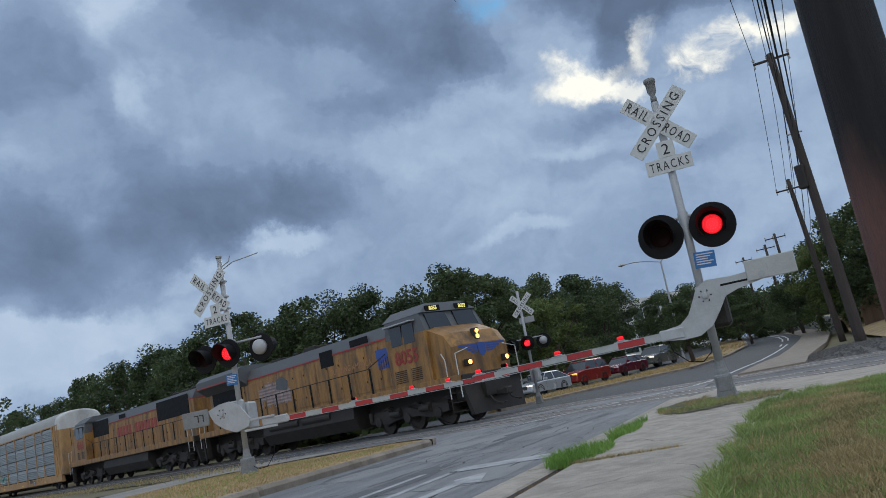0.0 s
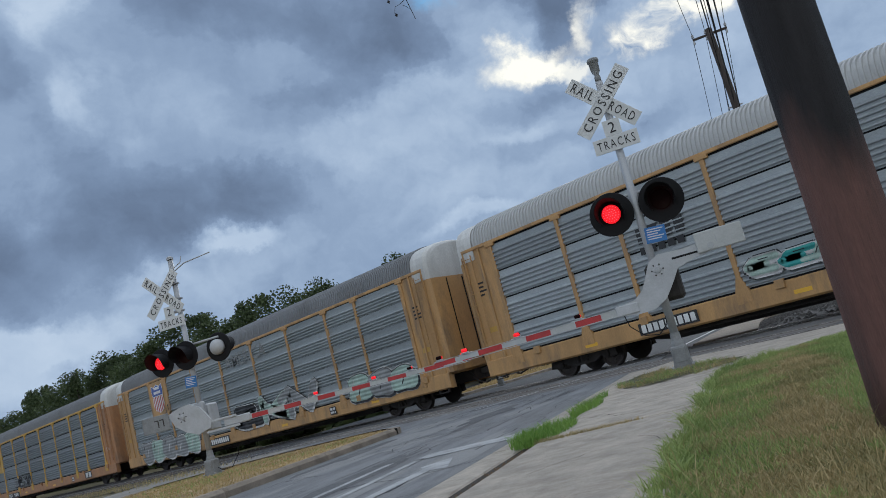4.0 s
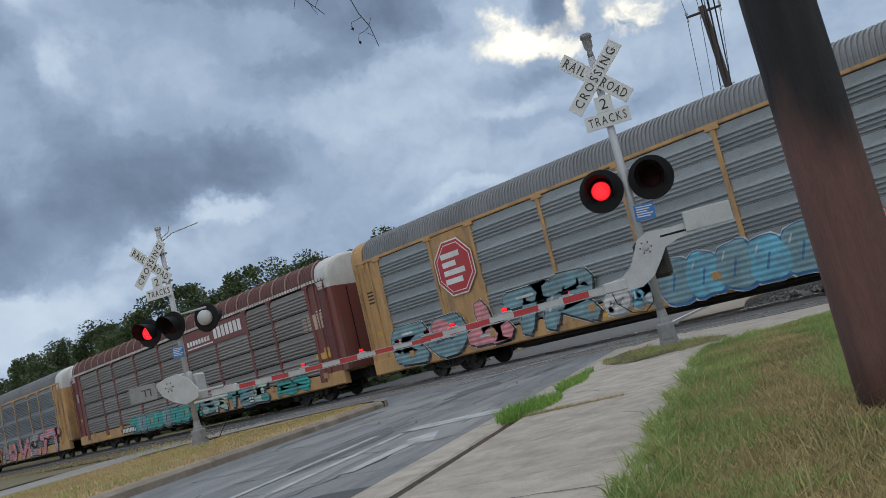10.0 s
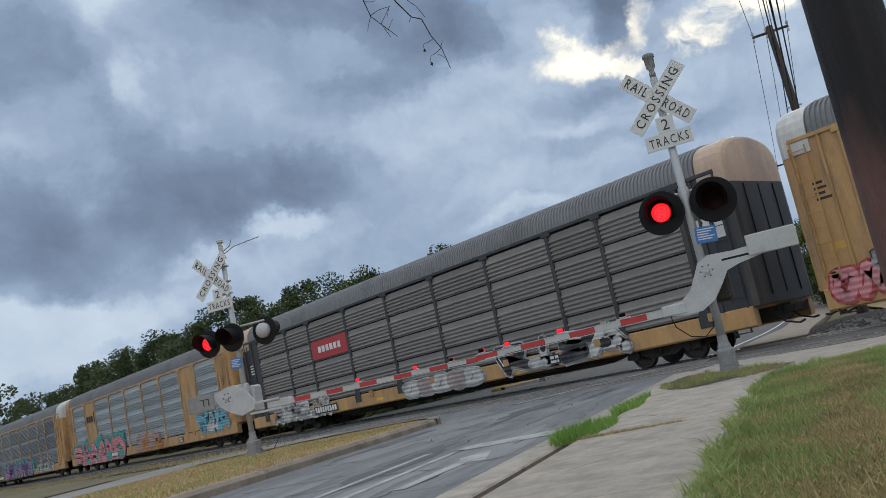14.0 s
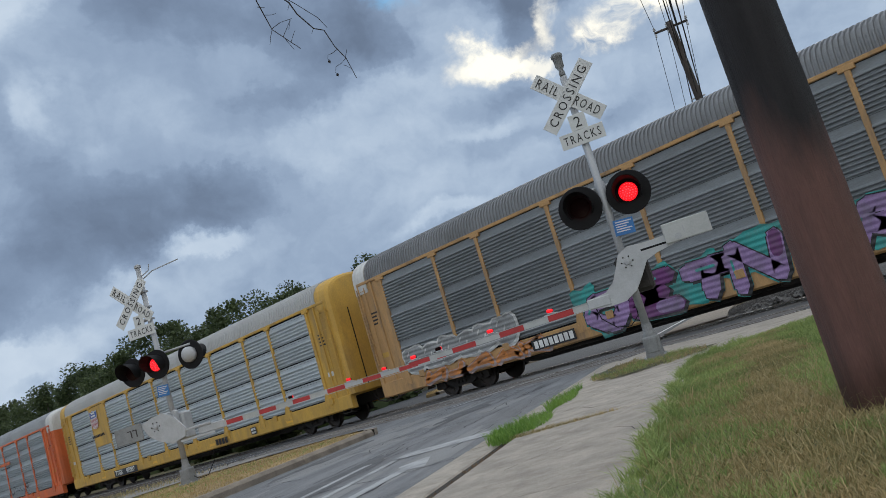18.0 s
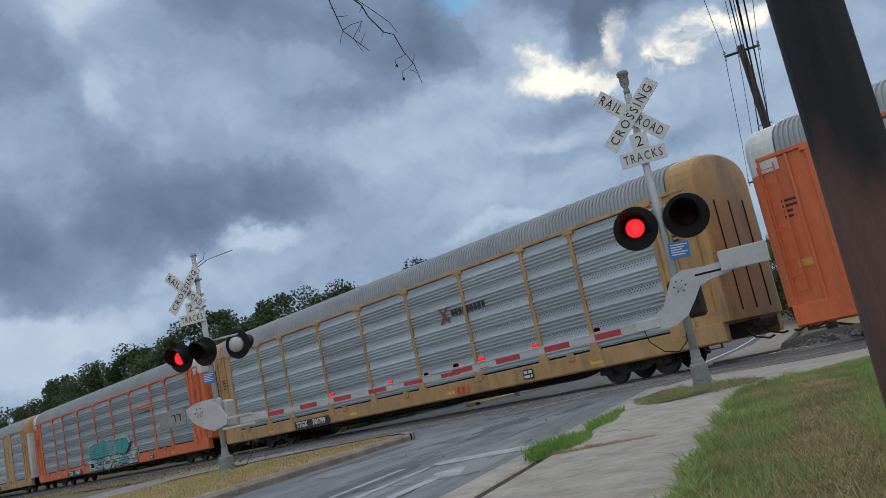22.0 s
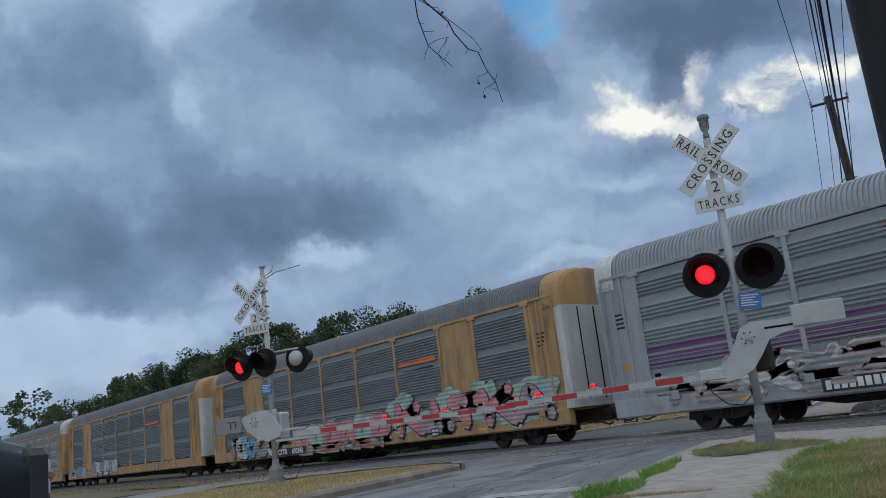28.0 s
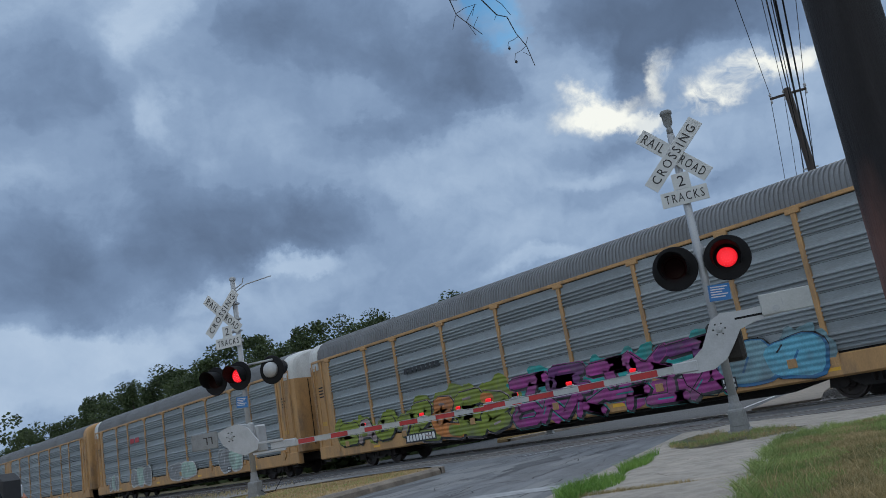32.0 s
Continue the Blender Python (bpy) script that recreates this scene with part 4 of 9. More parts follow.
def signal_near():
    sig = thing("crossing_signal", "tall crossing signal with crossbuck and lowered gate beside the pavement", "crossing signal", "crossing signals", pose(-6.46, 10.93, 0.09, 0, 0, 25.6))
    mast(sig, 4.55)
    crossbuck(sig, -0.02, -0.085, 4.2)
    track_plate(sig, 0.0, -0.08, 3.78)
    part("bracket", Shape().box(-0.035, 0.035, -0.085, 0.02, 4.05, 4.35, 0.008), galv, sig)
    part("collar", Shape().box(-0.08, 0.08, -0.08, 0.08, 3.46, 3.50, 0.01), galv, sig)
    part("bell", Shape().lathe(((4.55, 0.045), (4.62, 0.05), (4.66, 0.035), (4.72, 0.068), (4.86, 0.075), (4.87, 0.090), (4.91, 0.092), (4.93, 0.080), (4.935, 0.02)), (0, 0, 0), (0, 0, 1), 20), cast_grey, sig, "dark bell on the mast top", smooth=True)
    part("cross_arm", Shape().tube((-0.36, 0.05, 2.72), (0.36, 0.05, 2.72), 0.028, 0.028, 10).box(-0.075, 0.075, -0.02, 0.10, 2.62, 2.80, 0.015), galv, sig)
    lamp_head(sig, -0.38, -0.04, 2.50, 0)
    lamp_head(sig, 0.38, -0.04, 2.50, 1)
    for sx in (-0.38, 0.38):
        part("lamp_hanger", Shape().tube((sx, 0.05, 2.72), (sx, 0.06, 2.55), 0.02, 0.02, 8), galv, sig)
    blue_plate(sig, 0.16, 2.02)
    # gate machine and its curved aluminium bracket
    part("gate_machine", Shape().box(-0.17, 0.30, 0.07, 0.46, 1.02, 1.62, 0.05).lathe(((0, 0.17), (0.03, 0.17), (0.04, 0.12)), (0.06, 0.06, 1.50), (0, -1, 0), 20), grime, sig, "dark gate machine behind the bracket")
    pts = []
    top = [(-0.62, 1.13), (-0.40, 1.16), (-0.25, 1.28), (-0.14, 1.48), (-0.06, 1.64), (0.10, 1.72), (0.45, 1.70), (0.80, 1.72)]
    bot = [(0.84, 1.56), (0.50, 1.50), (0.32, 1.44), (0.20, 1.26), (0.05, 1.06), (-0.15, 0.95), (-0.40, 0.94), (-0.62, 0.97)]
    part("bracket_arm", Shape().prism(top + bot, "y", -0.11, -0.075), alum, sig, "curved pale aluminium gate bracket")
    part("slot", Shape().box(0.28, 0.72, -0.1125, -0.109, 1.585, 1.615), black, sig)
    part("pivot", Shape().lathe(((0, 0.05), (0.02, 0.045), (0.022, 0.02), (0.04, 0.02)), (0.04, -0.11, 1.50), (0, -1, 0), 16), galv, sig)
    for i in range(6):
        a = i * math.pi / 3
        part("bolt", Shape().lathe(((0, 0.013), (0.012, 0.011)), (0.04 + 0.085 * math.cos(a), -0.11, 1.50 + 0.085 * math.sin(a)), (0, -1, 0), 6), grime, sig)
    part("counterweight", Shape().box(0.66, 1.34, -0.145, -0.112, 1.56, 1.86, 0.012), arm_white, sig, "pale rectangular counterweight plate")
    part("weight_bolt", Shape().box(0.95, 0.965, -0.152, -0.144, 1.66, 1.76).lathe(((0, 0.05), (0.05, 0.05)), (0.86, -0.11, 1.63), (0, -1, 0), 12), galv, sig)
    part("arm_clamp", Shape().box(-0.72, -0.36, -0.125, -0.06, 0.97, 1.13, 0.015), alum, sig)
    gate_arm(sig, -1, -0.55, 1.05, -3.75, 0.99, -0.09, ((0.75, 1), (1.75, None), (2.65, 0), (3.1, 1)), 0)
    part("cable", Shape().pipe([(-0.62, -0.07, 0.97), (-0.58, -0.1, 0.80), (-0.40, -0.1, 0.62), (-0.2, -0.08, 0.58), (-0.06, -0.05, 0.70), (-0.04, 0, 0.95)], 0.008), black, sig)
    return sig


def signal_median():
    sig = thing("crossing_signal", "crossing signal with crossbuck and lowered gate on the grassy median", "crossing signal", "crossing signals", pose(-16.9, 8.8, 0.10, 0, 0, 25.6))
    mast(sig, 4.85)
    part("cap", Shape().lathe(((4.85, 0.075), (4.9, 0.075), (4.93, 0.03)), (0, 0, 0), (0, 0, 1), 14), galv, sig)
    crossbuck(sig, -0.30, -0.10, 4.12)
    track_plate(sig, -0.22, -0.10, 3.70)
    for z in (4.3, 3.95, 3.68, 3.45):
        part("bracket", Shape().box(-0.28, 0.075, -0.09, 0.075, z - 0.02, z + 0.02, 0.006), galv, sig)
    part("aerial", Shape().pipe([(0, 0, 4.62), (0.25, 0, 4.72), (0.3, 0, 4.85)], 0.012).pipe([(0, 0, 4.55), (0.35, 0, 4.68), (1.05, 0.0, 4.72)], 0.013), galv, sig, "thin bent pipe at the mast top")
    part("cross_arm", Shape().tube((-0.78, 0.05, 2.88), (0.80, 0.05, 2.88), 0.026, 0.026, 10).box(-0.075, 0.075, -0.02, 0.10, 2.78, 2.96, 0.015), galv, sig)
    lamp_head(sig, -0.72, -0.04, 2.66, 0, 1, 0.62)
    lamp_head(sig, 0.0, -0.13, 2.66, 1, 1, 0.62)
    lamp_head(sig, 0.74, 0.06, 2.66, 0, -1, 0.62)
    blue_plate(sig, -0.05, 2.08)
    part("gate_machine", Shape().box(-0.15, 0.18, 0.06, 0.40, 0.95, 1.55, 0.04).box(-0.22, 0.1, -0.06, 0.08, 1.22, 1.62, 0.03), alum, sig, "grey gate machine on the mast")
    plate_poly = [(-0.75, 1.50), (-0.42, 1.60), (-0.16, 1.62), (0.10, 1.50), (0.34, 1.18), (0.30, 1.02), (-0.05, 0.93), (-0.35, 1.05), (-0.60, 1.22)]
    part("bracket_plate", Shape().prism(plate_poly, "y", -0.17, -0.13), alum, sig, "pale gate bracket plate")
    part("pivot", Shape().lathe(((0, 0.06), (0.02, 0.055), (0.03, 0.02)), (-0.38, -0.17, 1.38), (0, -1, 0), 14), galv, sig)
    for i in range(6):
        a = i * math.pi / 3
        part("bolt", Shape().lathe(((0, 0.016), (0.014, 0.012)), (-0.38 + 0.1 * math.cos(a), -0.17, 1.38 + 0.1 * math.sin(a)), (0, -1, 0), 6), grime, sig)
    part("counterweight", Shape().box(-1.45, -0.72, -0.20, -0.165, 1.20, 1.56, 0.012), cast_grey, sig, "grey counterweight plate with painted digits")
    for x in (-1.02, -0.88):
        part("mark", Shape().box(x, x + 0.028, -0.2035, -0.2, 1.30, 1.46).box(x - 0.09, x, -0.2035, -0.2, 1.44, 1.46), grime, sig)
    part("clamp", Shape().box(0.10, 0.95, -0.16, -0.12, 1.11, 1.16, 0.008).box(0.15, 1.0, -0.16, -0.12, 0.90, 0.95, 0.008).box(0.60, 1.25, -0.13, -0.05, 0.95, 1.12, 0.02), alum, sig)
    gate_arm(sig, 1, 0.9, 1.03, 6.35, 1.02, -0.09, ((2.0, 0), (3.35, None), (4.15, 1), (5.3, 0)), 0)
    part("cable", Shape().pipe([(0.05, 0.05, 0.2), (0.25, 0.0, 0.08), (0.5, 0, 0.1), (0.72, 0, 0.35), (0.75, 0, 0.55)], 0.008), black, sig)
    return sig


def signal_far():
    sig = thing("crossing_signal", "distant crossing signal with crossbuck beyond the tracks", "crossing signal", "crossing signals", pose(-24.4, 26.5, 0.06, 0, 0, 25.6))
    mast(sig, 4.9)
    crossbuck(sig, 0.12, -0.1, 4.25)
    part("track_count_plate", plate(0.69, 0.26), galv, sig, "back of the track plate", at=pose(0.15, 0.09, 3.6))
    part("cross_arm", Shape().tube((-0.75, 0.05, 2.8), (0.75, 0.05, 2.8), 0.026, 0.026, 8), galv, sig)
    lamp_head(sig, -0.68, -0.04, 2.6, 0, 1, 0.62)
    lamp_head(sig, 0.05, -0.14, 2.6, 1, 1, 0.62)
    lamp_head(sig, 0.72, 0.06, 2.6, 0, -1, 0.62)
    part("gate_machine", Shape().box(-0.2, 0.2, 0.06, 0.42, 0.95, 1.55, 0.04), alum, sig)
    gate_arm(sig, -1, -0.4, 1.1, -4.5, 1.1, 0.2, ((2.0, None), (4.0, 1)), 0)
    return sig


signal_near()
signal_median()
signal_far()

# ---- the train ----
TRACK_Y = TRACKS[1]
PITCH = 28.6            # coupler to coupler
HALF = 13.38            # half of an autorack body
Y_POST, Y_PANEL = -1.625, -1.575
EAVE, TOP, SILL_LO, SILL_HI = 4.74, 5.68, 0.56, 1.10


def car_paint(name, col, dirt=0.45, var=0.12, rough=0.55):
    return surface(name, col, rough, 0.0, var + 0.06, 0.9, 30, 0.06, dirt, (0.13, 0.10, 0.075), 1.0, (2.0, 1, 0.45), 0.05)


yellow = car_paint("weathered_yellow", (0.44, 0.255, 0.10), 0.75)
gold = car_paint("bright_yellow", (0.53, 0.315, 0.055), 0.45)
orange = car_paint("orange_paint", (0.60, 0.13, 0.035), 0.3)
maroon = car_paint("maroon_paint", (0.165, 0.047, 0.040), 0.45)
charcoal = car_paint("black_car_paint", (0.03, 0.032, 0.036), 0.3)
grey_car = car_paint("grey_car_paint", (0.33, 0.34, 0.35), 0.4)
rusty = car_paint("faded_brown_orange", (0.40, 0.20, 0.09), 0.6)
reflector = surface("yellow_reflector", (0.75, 0.42, 0.03), 0.4, 0, 0.1, 3, 40, 0.05, 0.4, (0.3, 0.2, 0.06), 3.0)
cap_white = car_paint("roof_white", (0.55, 0.55, 0.53), 0.3)
cap_pink = car_paint("faded_pink_cap", (0.50, 0.36, 0.27), 0.4)


def panel_mat(name, col, metal, rough, dirt):
    return surface(name, col, rough, metal, 0.22, 0.9, 22, 0.05, dirt, (0.12, 0.11, 0.10), 0.8, (0.5, 1, 2.5), 0.13)


silver = panel_mat("galvanised_panel", (0.335, 0.365, 0.375), 0.30, 0.42, 0.5)
bright = panel_mat("bright_galvanised_panel", (0.43, 0.465, 0.48), 0.30, 0.40, 0.4)
dull = panel_mat("dull_zinc_panel", (0.195, 0.212, 0.222), 0.2, 0.55, 0.5)
browned = panel_mat("rust_stained_panel", (0.215, 0.202, 0.190), 0.1, 0.65, 0.55)
zinc = panel_mat("aged_zinc_panel", (0.265, 0.292, 0.300), 0.20, 0.5, 0.5)
roof_grey = surface("roof_grey", (0.19, 0.197, 0.205), 0.6, 0.15, 0.12, 0.6, 25, 0.05, 0.4, (0.11, 0.105, 0.10), 0.7, (0.8, 1, 1), 0.04)
roof_silver = surface("roof_silver", (0.31, 0.325, 0.335), 0.5, 0.2, 0.12, 0.6, 25, 0.05, 0.35, (0.2, 0.2, 0.2), 0.7, (0.8, 1, 1), 0.04)
roof_white = surface("roof_pale", (0.42, 0.425, 0.42), 0.6, 0.05, 0.08, 0.6, 25, 0.05, 0.25, (0.38, 0.37, 0.35), 0.7)
roof_maroon = surface("roof_maroon", (0.13, 0.055, 0.05), 0.6, 0.05, 0.15, 0.6, 25, 0.05, 0.4, (0.08, 0.06, 0.06), 0.7)
wheel_m = surface("wheel_steel", (0.06, 0.05, 0.045), 0.6, 0.5, 0.25, 3, 30, 0.2, 0.5)
logo_red, logo_white, logo_blue = (surface("logo_" + n, c, 0.5, 0, 0.08, 2, 30, 0.03, 0.3) for n, c in (("red", (0.42, 0.03, 0.035)), ("white", (0.68, 0.68, 0.66)), ("blue", (0.04, 0.09, 0.33))))
spray = {n: surface("spray_" + n, tuple(k * 0.8 for k in c), 0.65, 0, 0.25, 1.6, 30, 0.03, 0.5, (0.12, 0.115, 0.11), 2.0, stain_lo=0.46) for n, c in dict(
    white=(0.62, 0.62, 0.60), black=(0.02, 0.02, 0.022), pink=(0.70, 0.27, 0.29), teal=(0.04, 0.36, 0.33), sky=(0.16, 0.46, 0.60), purple=(0.17, 0.04, 0.18),
    lilac=(0.34, 0.22, 0.44), red=(0.50, 0.06, 0.06), green=(0.24, 0.30, 0.03), mint=(0.42, 0.56, 0.48), grey=(0.30, 0.31, 0.31), mauve=(0.42, 0.33, 0.32), steel=(0.20, 0.34, 0.38), magenta=(0.36, 0.05, 0.26), dash=(0.85, 0.20, 0.06), orange=(0.6, 0.22, 0.05), blue=(0.05, 0.18, 0.36)).items()}


def over_ribs(m):
    """Sprayed paint follows the pressed ribs of the side sheets."""
    nt = m.node_tree
    N, L = nt.nodes.new, nt.links.new
    tc = N("ShaderNodeTexCoord")
    wv = N("ShaderNodeTexWave")
    wv.bands_direction = "Z"
    wv.inputs["Scale"].default_value = 2.1
    L(tc.outputs["Object"], wv.inputs["Vector"])
    bp = N("ShaderNodeBump")
    bp.inputs["Strength"].default_value, bp.inputs["Distance"].default_value = 0.45, 0.04
    L(wv.outputs["Fac"], bp.inputs["Height"])
    L(bp.outputs[0], nt.nodes["Principled BSDF"].inputs["Normal"])


for m_ in spray.values():
    over_ribs(m_)

_cache = {}


def cached(key, make):
    if key not in _cache:
        _cache[key] = make()
    return _cache[key]


def panel_mesh(w, h, mat, ribs=4, plain=0.26):
    """One pressed side sheet: a group of horizontal corrugations, a plain band above them and rivets along the ends."""
    def make():
        s = Shape()
        prof = [(0.0, 0.0)]
        z = 0.03
        step = (h * (1 - plain) - 0.05) / ribs
        for i in range(ribs):
            prof += [(z, 0.0), (z + step * 0.14, -0.058), (z + step * 0.34, -0.060), (z + step * 0.80, -0.004)]
            z += step
        prof += [(z + 0.02, 0.0), (h, -0.006)]
        vs = [(x, y, zz) for zz, y in prof for x in (-w / 2, w / 2)]
        vs += [(x, 0.03, zz) for zz in (0.0, h) for x in (-w / 2, w / 2)]
        k = len(prof)
        fs = [(2 * i, 2 * i + 1, 2 * i + 3, 2 * i + 2) for i in range(k - 1)]
        b = 2 * k
        fs += [(0, b, b + 1, 1), (2 * k - 2, 2 * k - 1, b + 3, b + 2), (b, b + 2, b + 3, b + 1)]
        for e in (0, 1):
            fs.append(tuple([2 * i + e for i in range(k)] + [b + 2 + e, b + e]))
        s.add(vs, fs)
        if mat.name.startswith("bright"):
            # two rows of punched holes in the plain band
            zb, hole = h - plain * h * 0.55, 0.017
            for row in (0, 1):
                for i in range(int((w - 0.16) / 0.1)):
                    x = -w / 2 + 0.1 + i * 0.1 + 0.05 * row
                    zz = zb + row * 0.07
                    s.add([(x + hole * math.cos(q * math.pi / 3), -0.0085, zz + hole * math.sin(q * math.pi / 3)) for q in range(6)], [tuple(range(6))[::-1]], 1)
        return s.mesh("side_panel", [mat, black])
    return cached(("panel", round(w, 3), round(h, 3), mat.name, ribs, plain), make)


# half of the roof's outline: distance from the middle and height
ARCH = [(1.60, EAVE), (1.585, EAVE + 0.22), (1.53, EAVE + 0.42), (1.40, EAVE + 0.60), (1.18, EAVE + 0.74), (0.80, EAVE + 0.86), (0.40, EAVE + 0.92), (0.0, TOP)]


def roof_mesh(mat, half):
    """Arched roof with pressed ribs running across it."""
    def make():
        s = Shape()
        prof = [(-y, z) for y, z in ARCH] + [(y, z) for y, z in ARCH[-2::-1]]
        xs = []
        n = int(2 * half / 0.128)
        for i in range(n):
            x = -half + i * 2 * half / n
            st = 2 * half / n
            xs += [(x, 0.0), (x + st * 0.40, 0.0), (x + st * 0.52, 0.048), (x + st * 0.88, 0.048)]
        xs.append((half, 0.0))
        k = len(prof)
        vs = [(x, y * (1 + r * 0.35), z + r * min(1.0, (z - EAVE) / 0.5)) for x, r in xs for y, z in prof]
        fs = [(i * k + j, (i + 1) * k + j, (i + 1) * k + j + 1, i * k + j + 1) for i in range(len(xs) - 1) for j in range(k - 1)]
        fs += [tuple(range(k)), tuple(range((len(xs) - 1) * k, len(xs) * k))[::-1]]
        return s.add(vs, fs).mesh("roof", mat)
    return cached(("roof", mat.name, half), make)


def end_profile(k=1.0, base=1.25):
    """The end's outline: straight sides and a chamfered, slightly arched top."""
    top = [(-y * k, EAVE - 0.3 + (z - EAVE + 0.3) * (0.5 + 0.5 * k)) for y, z in ARCH]
    return [(-1.6 * k, base)] + top + [(-y, z) for y, z in top[-2::-1]] + [(1.6 * k, base)]


def loft(s, rings, mi=0):
    """Joins rings of equal length; closes both ends."""
    n = len(rings[0])
    vs = [p for r in rings for p in r]
    fs = [(a * n + i, a * n + (i + 1) % n, (a + 1) * n + (i + 1) % n, (a + 1) * n + i) for a in range(len(rings) - 1) for i in range(n)]
    fs += [tuple(range(n))[::-1], tuple(range((len(rings) - 1) * n, len(rings) * n))]
    return s.add(vs, fs, mi)


def wheelset_mesh(r):
    def make():
        s = Shape().tube((0, -0.72, 0), (0, 0.72, 0), 0.075, 0.075, 8)
        for sy in (-1, 1):
            y0 = sy * 0.66
            s.lathe(((0.0, r + 0.025), (0.03, r + 0.025), (0.035, r), (0.13, r - 0.006), (0.13, r - 0.07), (0.10, r - 0.09), (0.09, r * 0.42), (0.14, r * 0.36), (0.15, 0.09)), (0, y0, 0), (0, sy, 0), 22)
            for i in range(4):
                a = i * math.pi / 2 + 0.3
                s.lathe(((0.095, 0.03), (0.115, 0.02)), (math.cos(a) * r * 0.6, y0, math.sin(a) * r * 0.6), (0, sy, 0), 6)
        return s.mesh("wheelset", wheel_m)
    return cached(("wheelset", r), make)


def bogie_frame_mesh():
    def make():
        s = Shape()
        for sy in (-1, 1):
            y0, y1 = sorted((sy * 0.90, sy * 1.08))
            s.prism([(-1.25, 0.34), (-1.2, 0.60), (-0.75, 0.66), (-0.45, 0.82), (0.45, 0.82), (0.75, 0.66), (1.2, 0.60), (1.25, 0.34), (0.95, 0.30), (0.7, 0.42), (0.4, 0.28), (-0.4, 0.28), (-0.7, 0.42), (-0.95, 0.30)], "y", y0, y1)
            for x in (-0.865, 0.865):
                s.lathe(((0, 0.13), (0.09, 0.12), (0.10, 0.05)), (x, sy * 1.04, 0.43), (0, sy, 0), 12)
            for x in (-0.16, 0.0, 0.16):
                s.tube((x, sy * 1.10, 0.36), (x, sy * 1.10, 0.64), 0.06, 0.06, 8)
        s.box(-0.22, 0.22, -1.1, 1.1, 0.42, 0.78, 0.04)
        return s.mesh("bogie_frame", grime)
    return cached("bogie", make)


WHEELS = []     # (wheelset, its place in the bogie, radius, car index)


def bogie(car, x, idx, r=0.42):
    b = part("bogie", bogie_frame_mesh(), None, car, "grimy steel bogie", at=pose(x, 0, 0))
    for dx in (-0.865, 0.865):
        w = part("wheelset", wheelset_mesh(r), None, b, at=pose(dx, 0, r + 0.012))
        WHEELS.append((w, (dx, 0, r + 0.012), r, idx))


def post_mesh(mat):
    def make():
        s = Shape()
        s.box(-0.068, 0.068, Y_POST - 0.02, Y_PANEL + 0.04, 1.05, EAVE - 0.04, 0.012)
        s.box(-0.19, 0.19, Y_POST - 0.035, Y_PANEL + 0.02, EAVE - 0.16, EAVE - 0.03, 0.012)
        s.prism([(-0.20, 0.80), (0.20, 0.80), (0.20, 1.06), (0.068, 1.45), (-0.068, 1.45), (-0.20, 1.06)], "y", Y_POST - 0.032, Y_PANEL + 0.02)
        for sx in (-0.13, 0.0, 0.13):
            for zz in (0.86, 1.0):
                s.lathe(((0, 0.022), (0.012, 0.016)), (sx, Y_POST - 0.03, zz), (0, -1, 0), 5)
        return s.mesh("post", mat)
    return cached(("post", mat.name), make)


def coupler_mesh():
    def make():
        s = Shape().box(-0.1, 0.62, -0.09, 0.09, 0.76, 0.96, 0.03).box(0.5, 0.76, -0.16, 0.14, 0.72, 1.0, 0.05)
        s.pipe([(0.0, -0.45, 0.95), (0.35, -0.45, 0.55), (0.7, -0.42, 0.45), (0.85, -0.40, 0.5)], 0.03)
        s.pipe([(0.0, 0.45, 0.95), (0.35, 0.45, 0.60), (0.7, 0.42, 0.5), (0.85, 0.40, 0.52)], 0.03)
        return s.mesh("coupler", grime)
    return cached("coupler", make)


def blob_poly(rnd, cx, cz, w, h, k=1.0, lumps=0.16, n=20):
    ph, ph2 = rnd.uniform(0, 6.3), rnd.uniform(0, 6.3)
    pts = []
    for i in range(n):
        a = 2 * math.pi * i / n
        e = 1 + lumps * math.sin(3 * a + ph) + lumps * 0.6 * math.sin(5 * a + ph2)
        ca, sa = math.cos(a), math.sin(a)
        q = (abs(ca) ** 3.2 + abs(sa) ** 3.2) ** (-1 / 3.2)
        pts.append((cx + ca * q * e * w / 2 * k, cz + sa * q * e * h / 2 * k))
    return pts


# letter-like strokes on a unit square; they are bent at random and spell nothing
GLYPHS = (
    ((-0.38, 0.02), (-0.38, 0.98), (0.30, 0.92), (0.34, 0.58), (-0.25, 0.50), (0.42, 0.02)),
    ((-0.42, 0.02), (-0.05, 0.98), (0.08, 0.98), (0.42, 0.02), (0.25, 0.34), (-0.22, 0.34)),
    ((0.40, 0.90), (-0.30, 0.96), (-0.40, 0.68), (0.28, 0.44), (0.38, 0.14), (-0.40, 0.06)),
    ((0.40, 0.92), (-0.34, 0.90), (-0.40, 0.50), (0.20, 0.50), (-0.40, 0.50), (-0.34, 0.08), (0.42, 0.06)),
    ((-0.40, 0.02), (-0.38, 0.98), (0.34, 0.05), (0.40, 0.98)),
    ((-0.30, 0.92), (-0.42, 0.40), (-0.15, 0.04), (0.25, 0.06), (0.42, 0.50), (0.25, 0.94), (-0.30, 0.92)),
    ((-0.36, 0.98), (-0.36, 0.02), (-0.30, 0.46), (0.38, 0.98), (-0.10, 0.56), (0.42, 0.02)),
    ((-0.44, 0.90), (0.44, 0.94), (0.02, 0.92), (0.06, 0.04)),
)


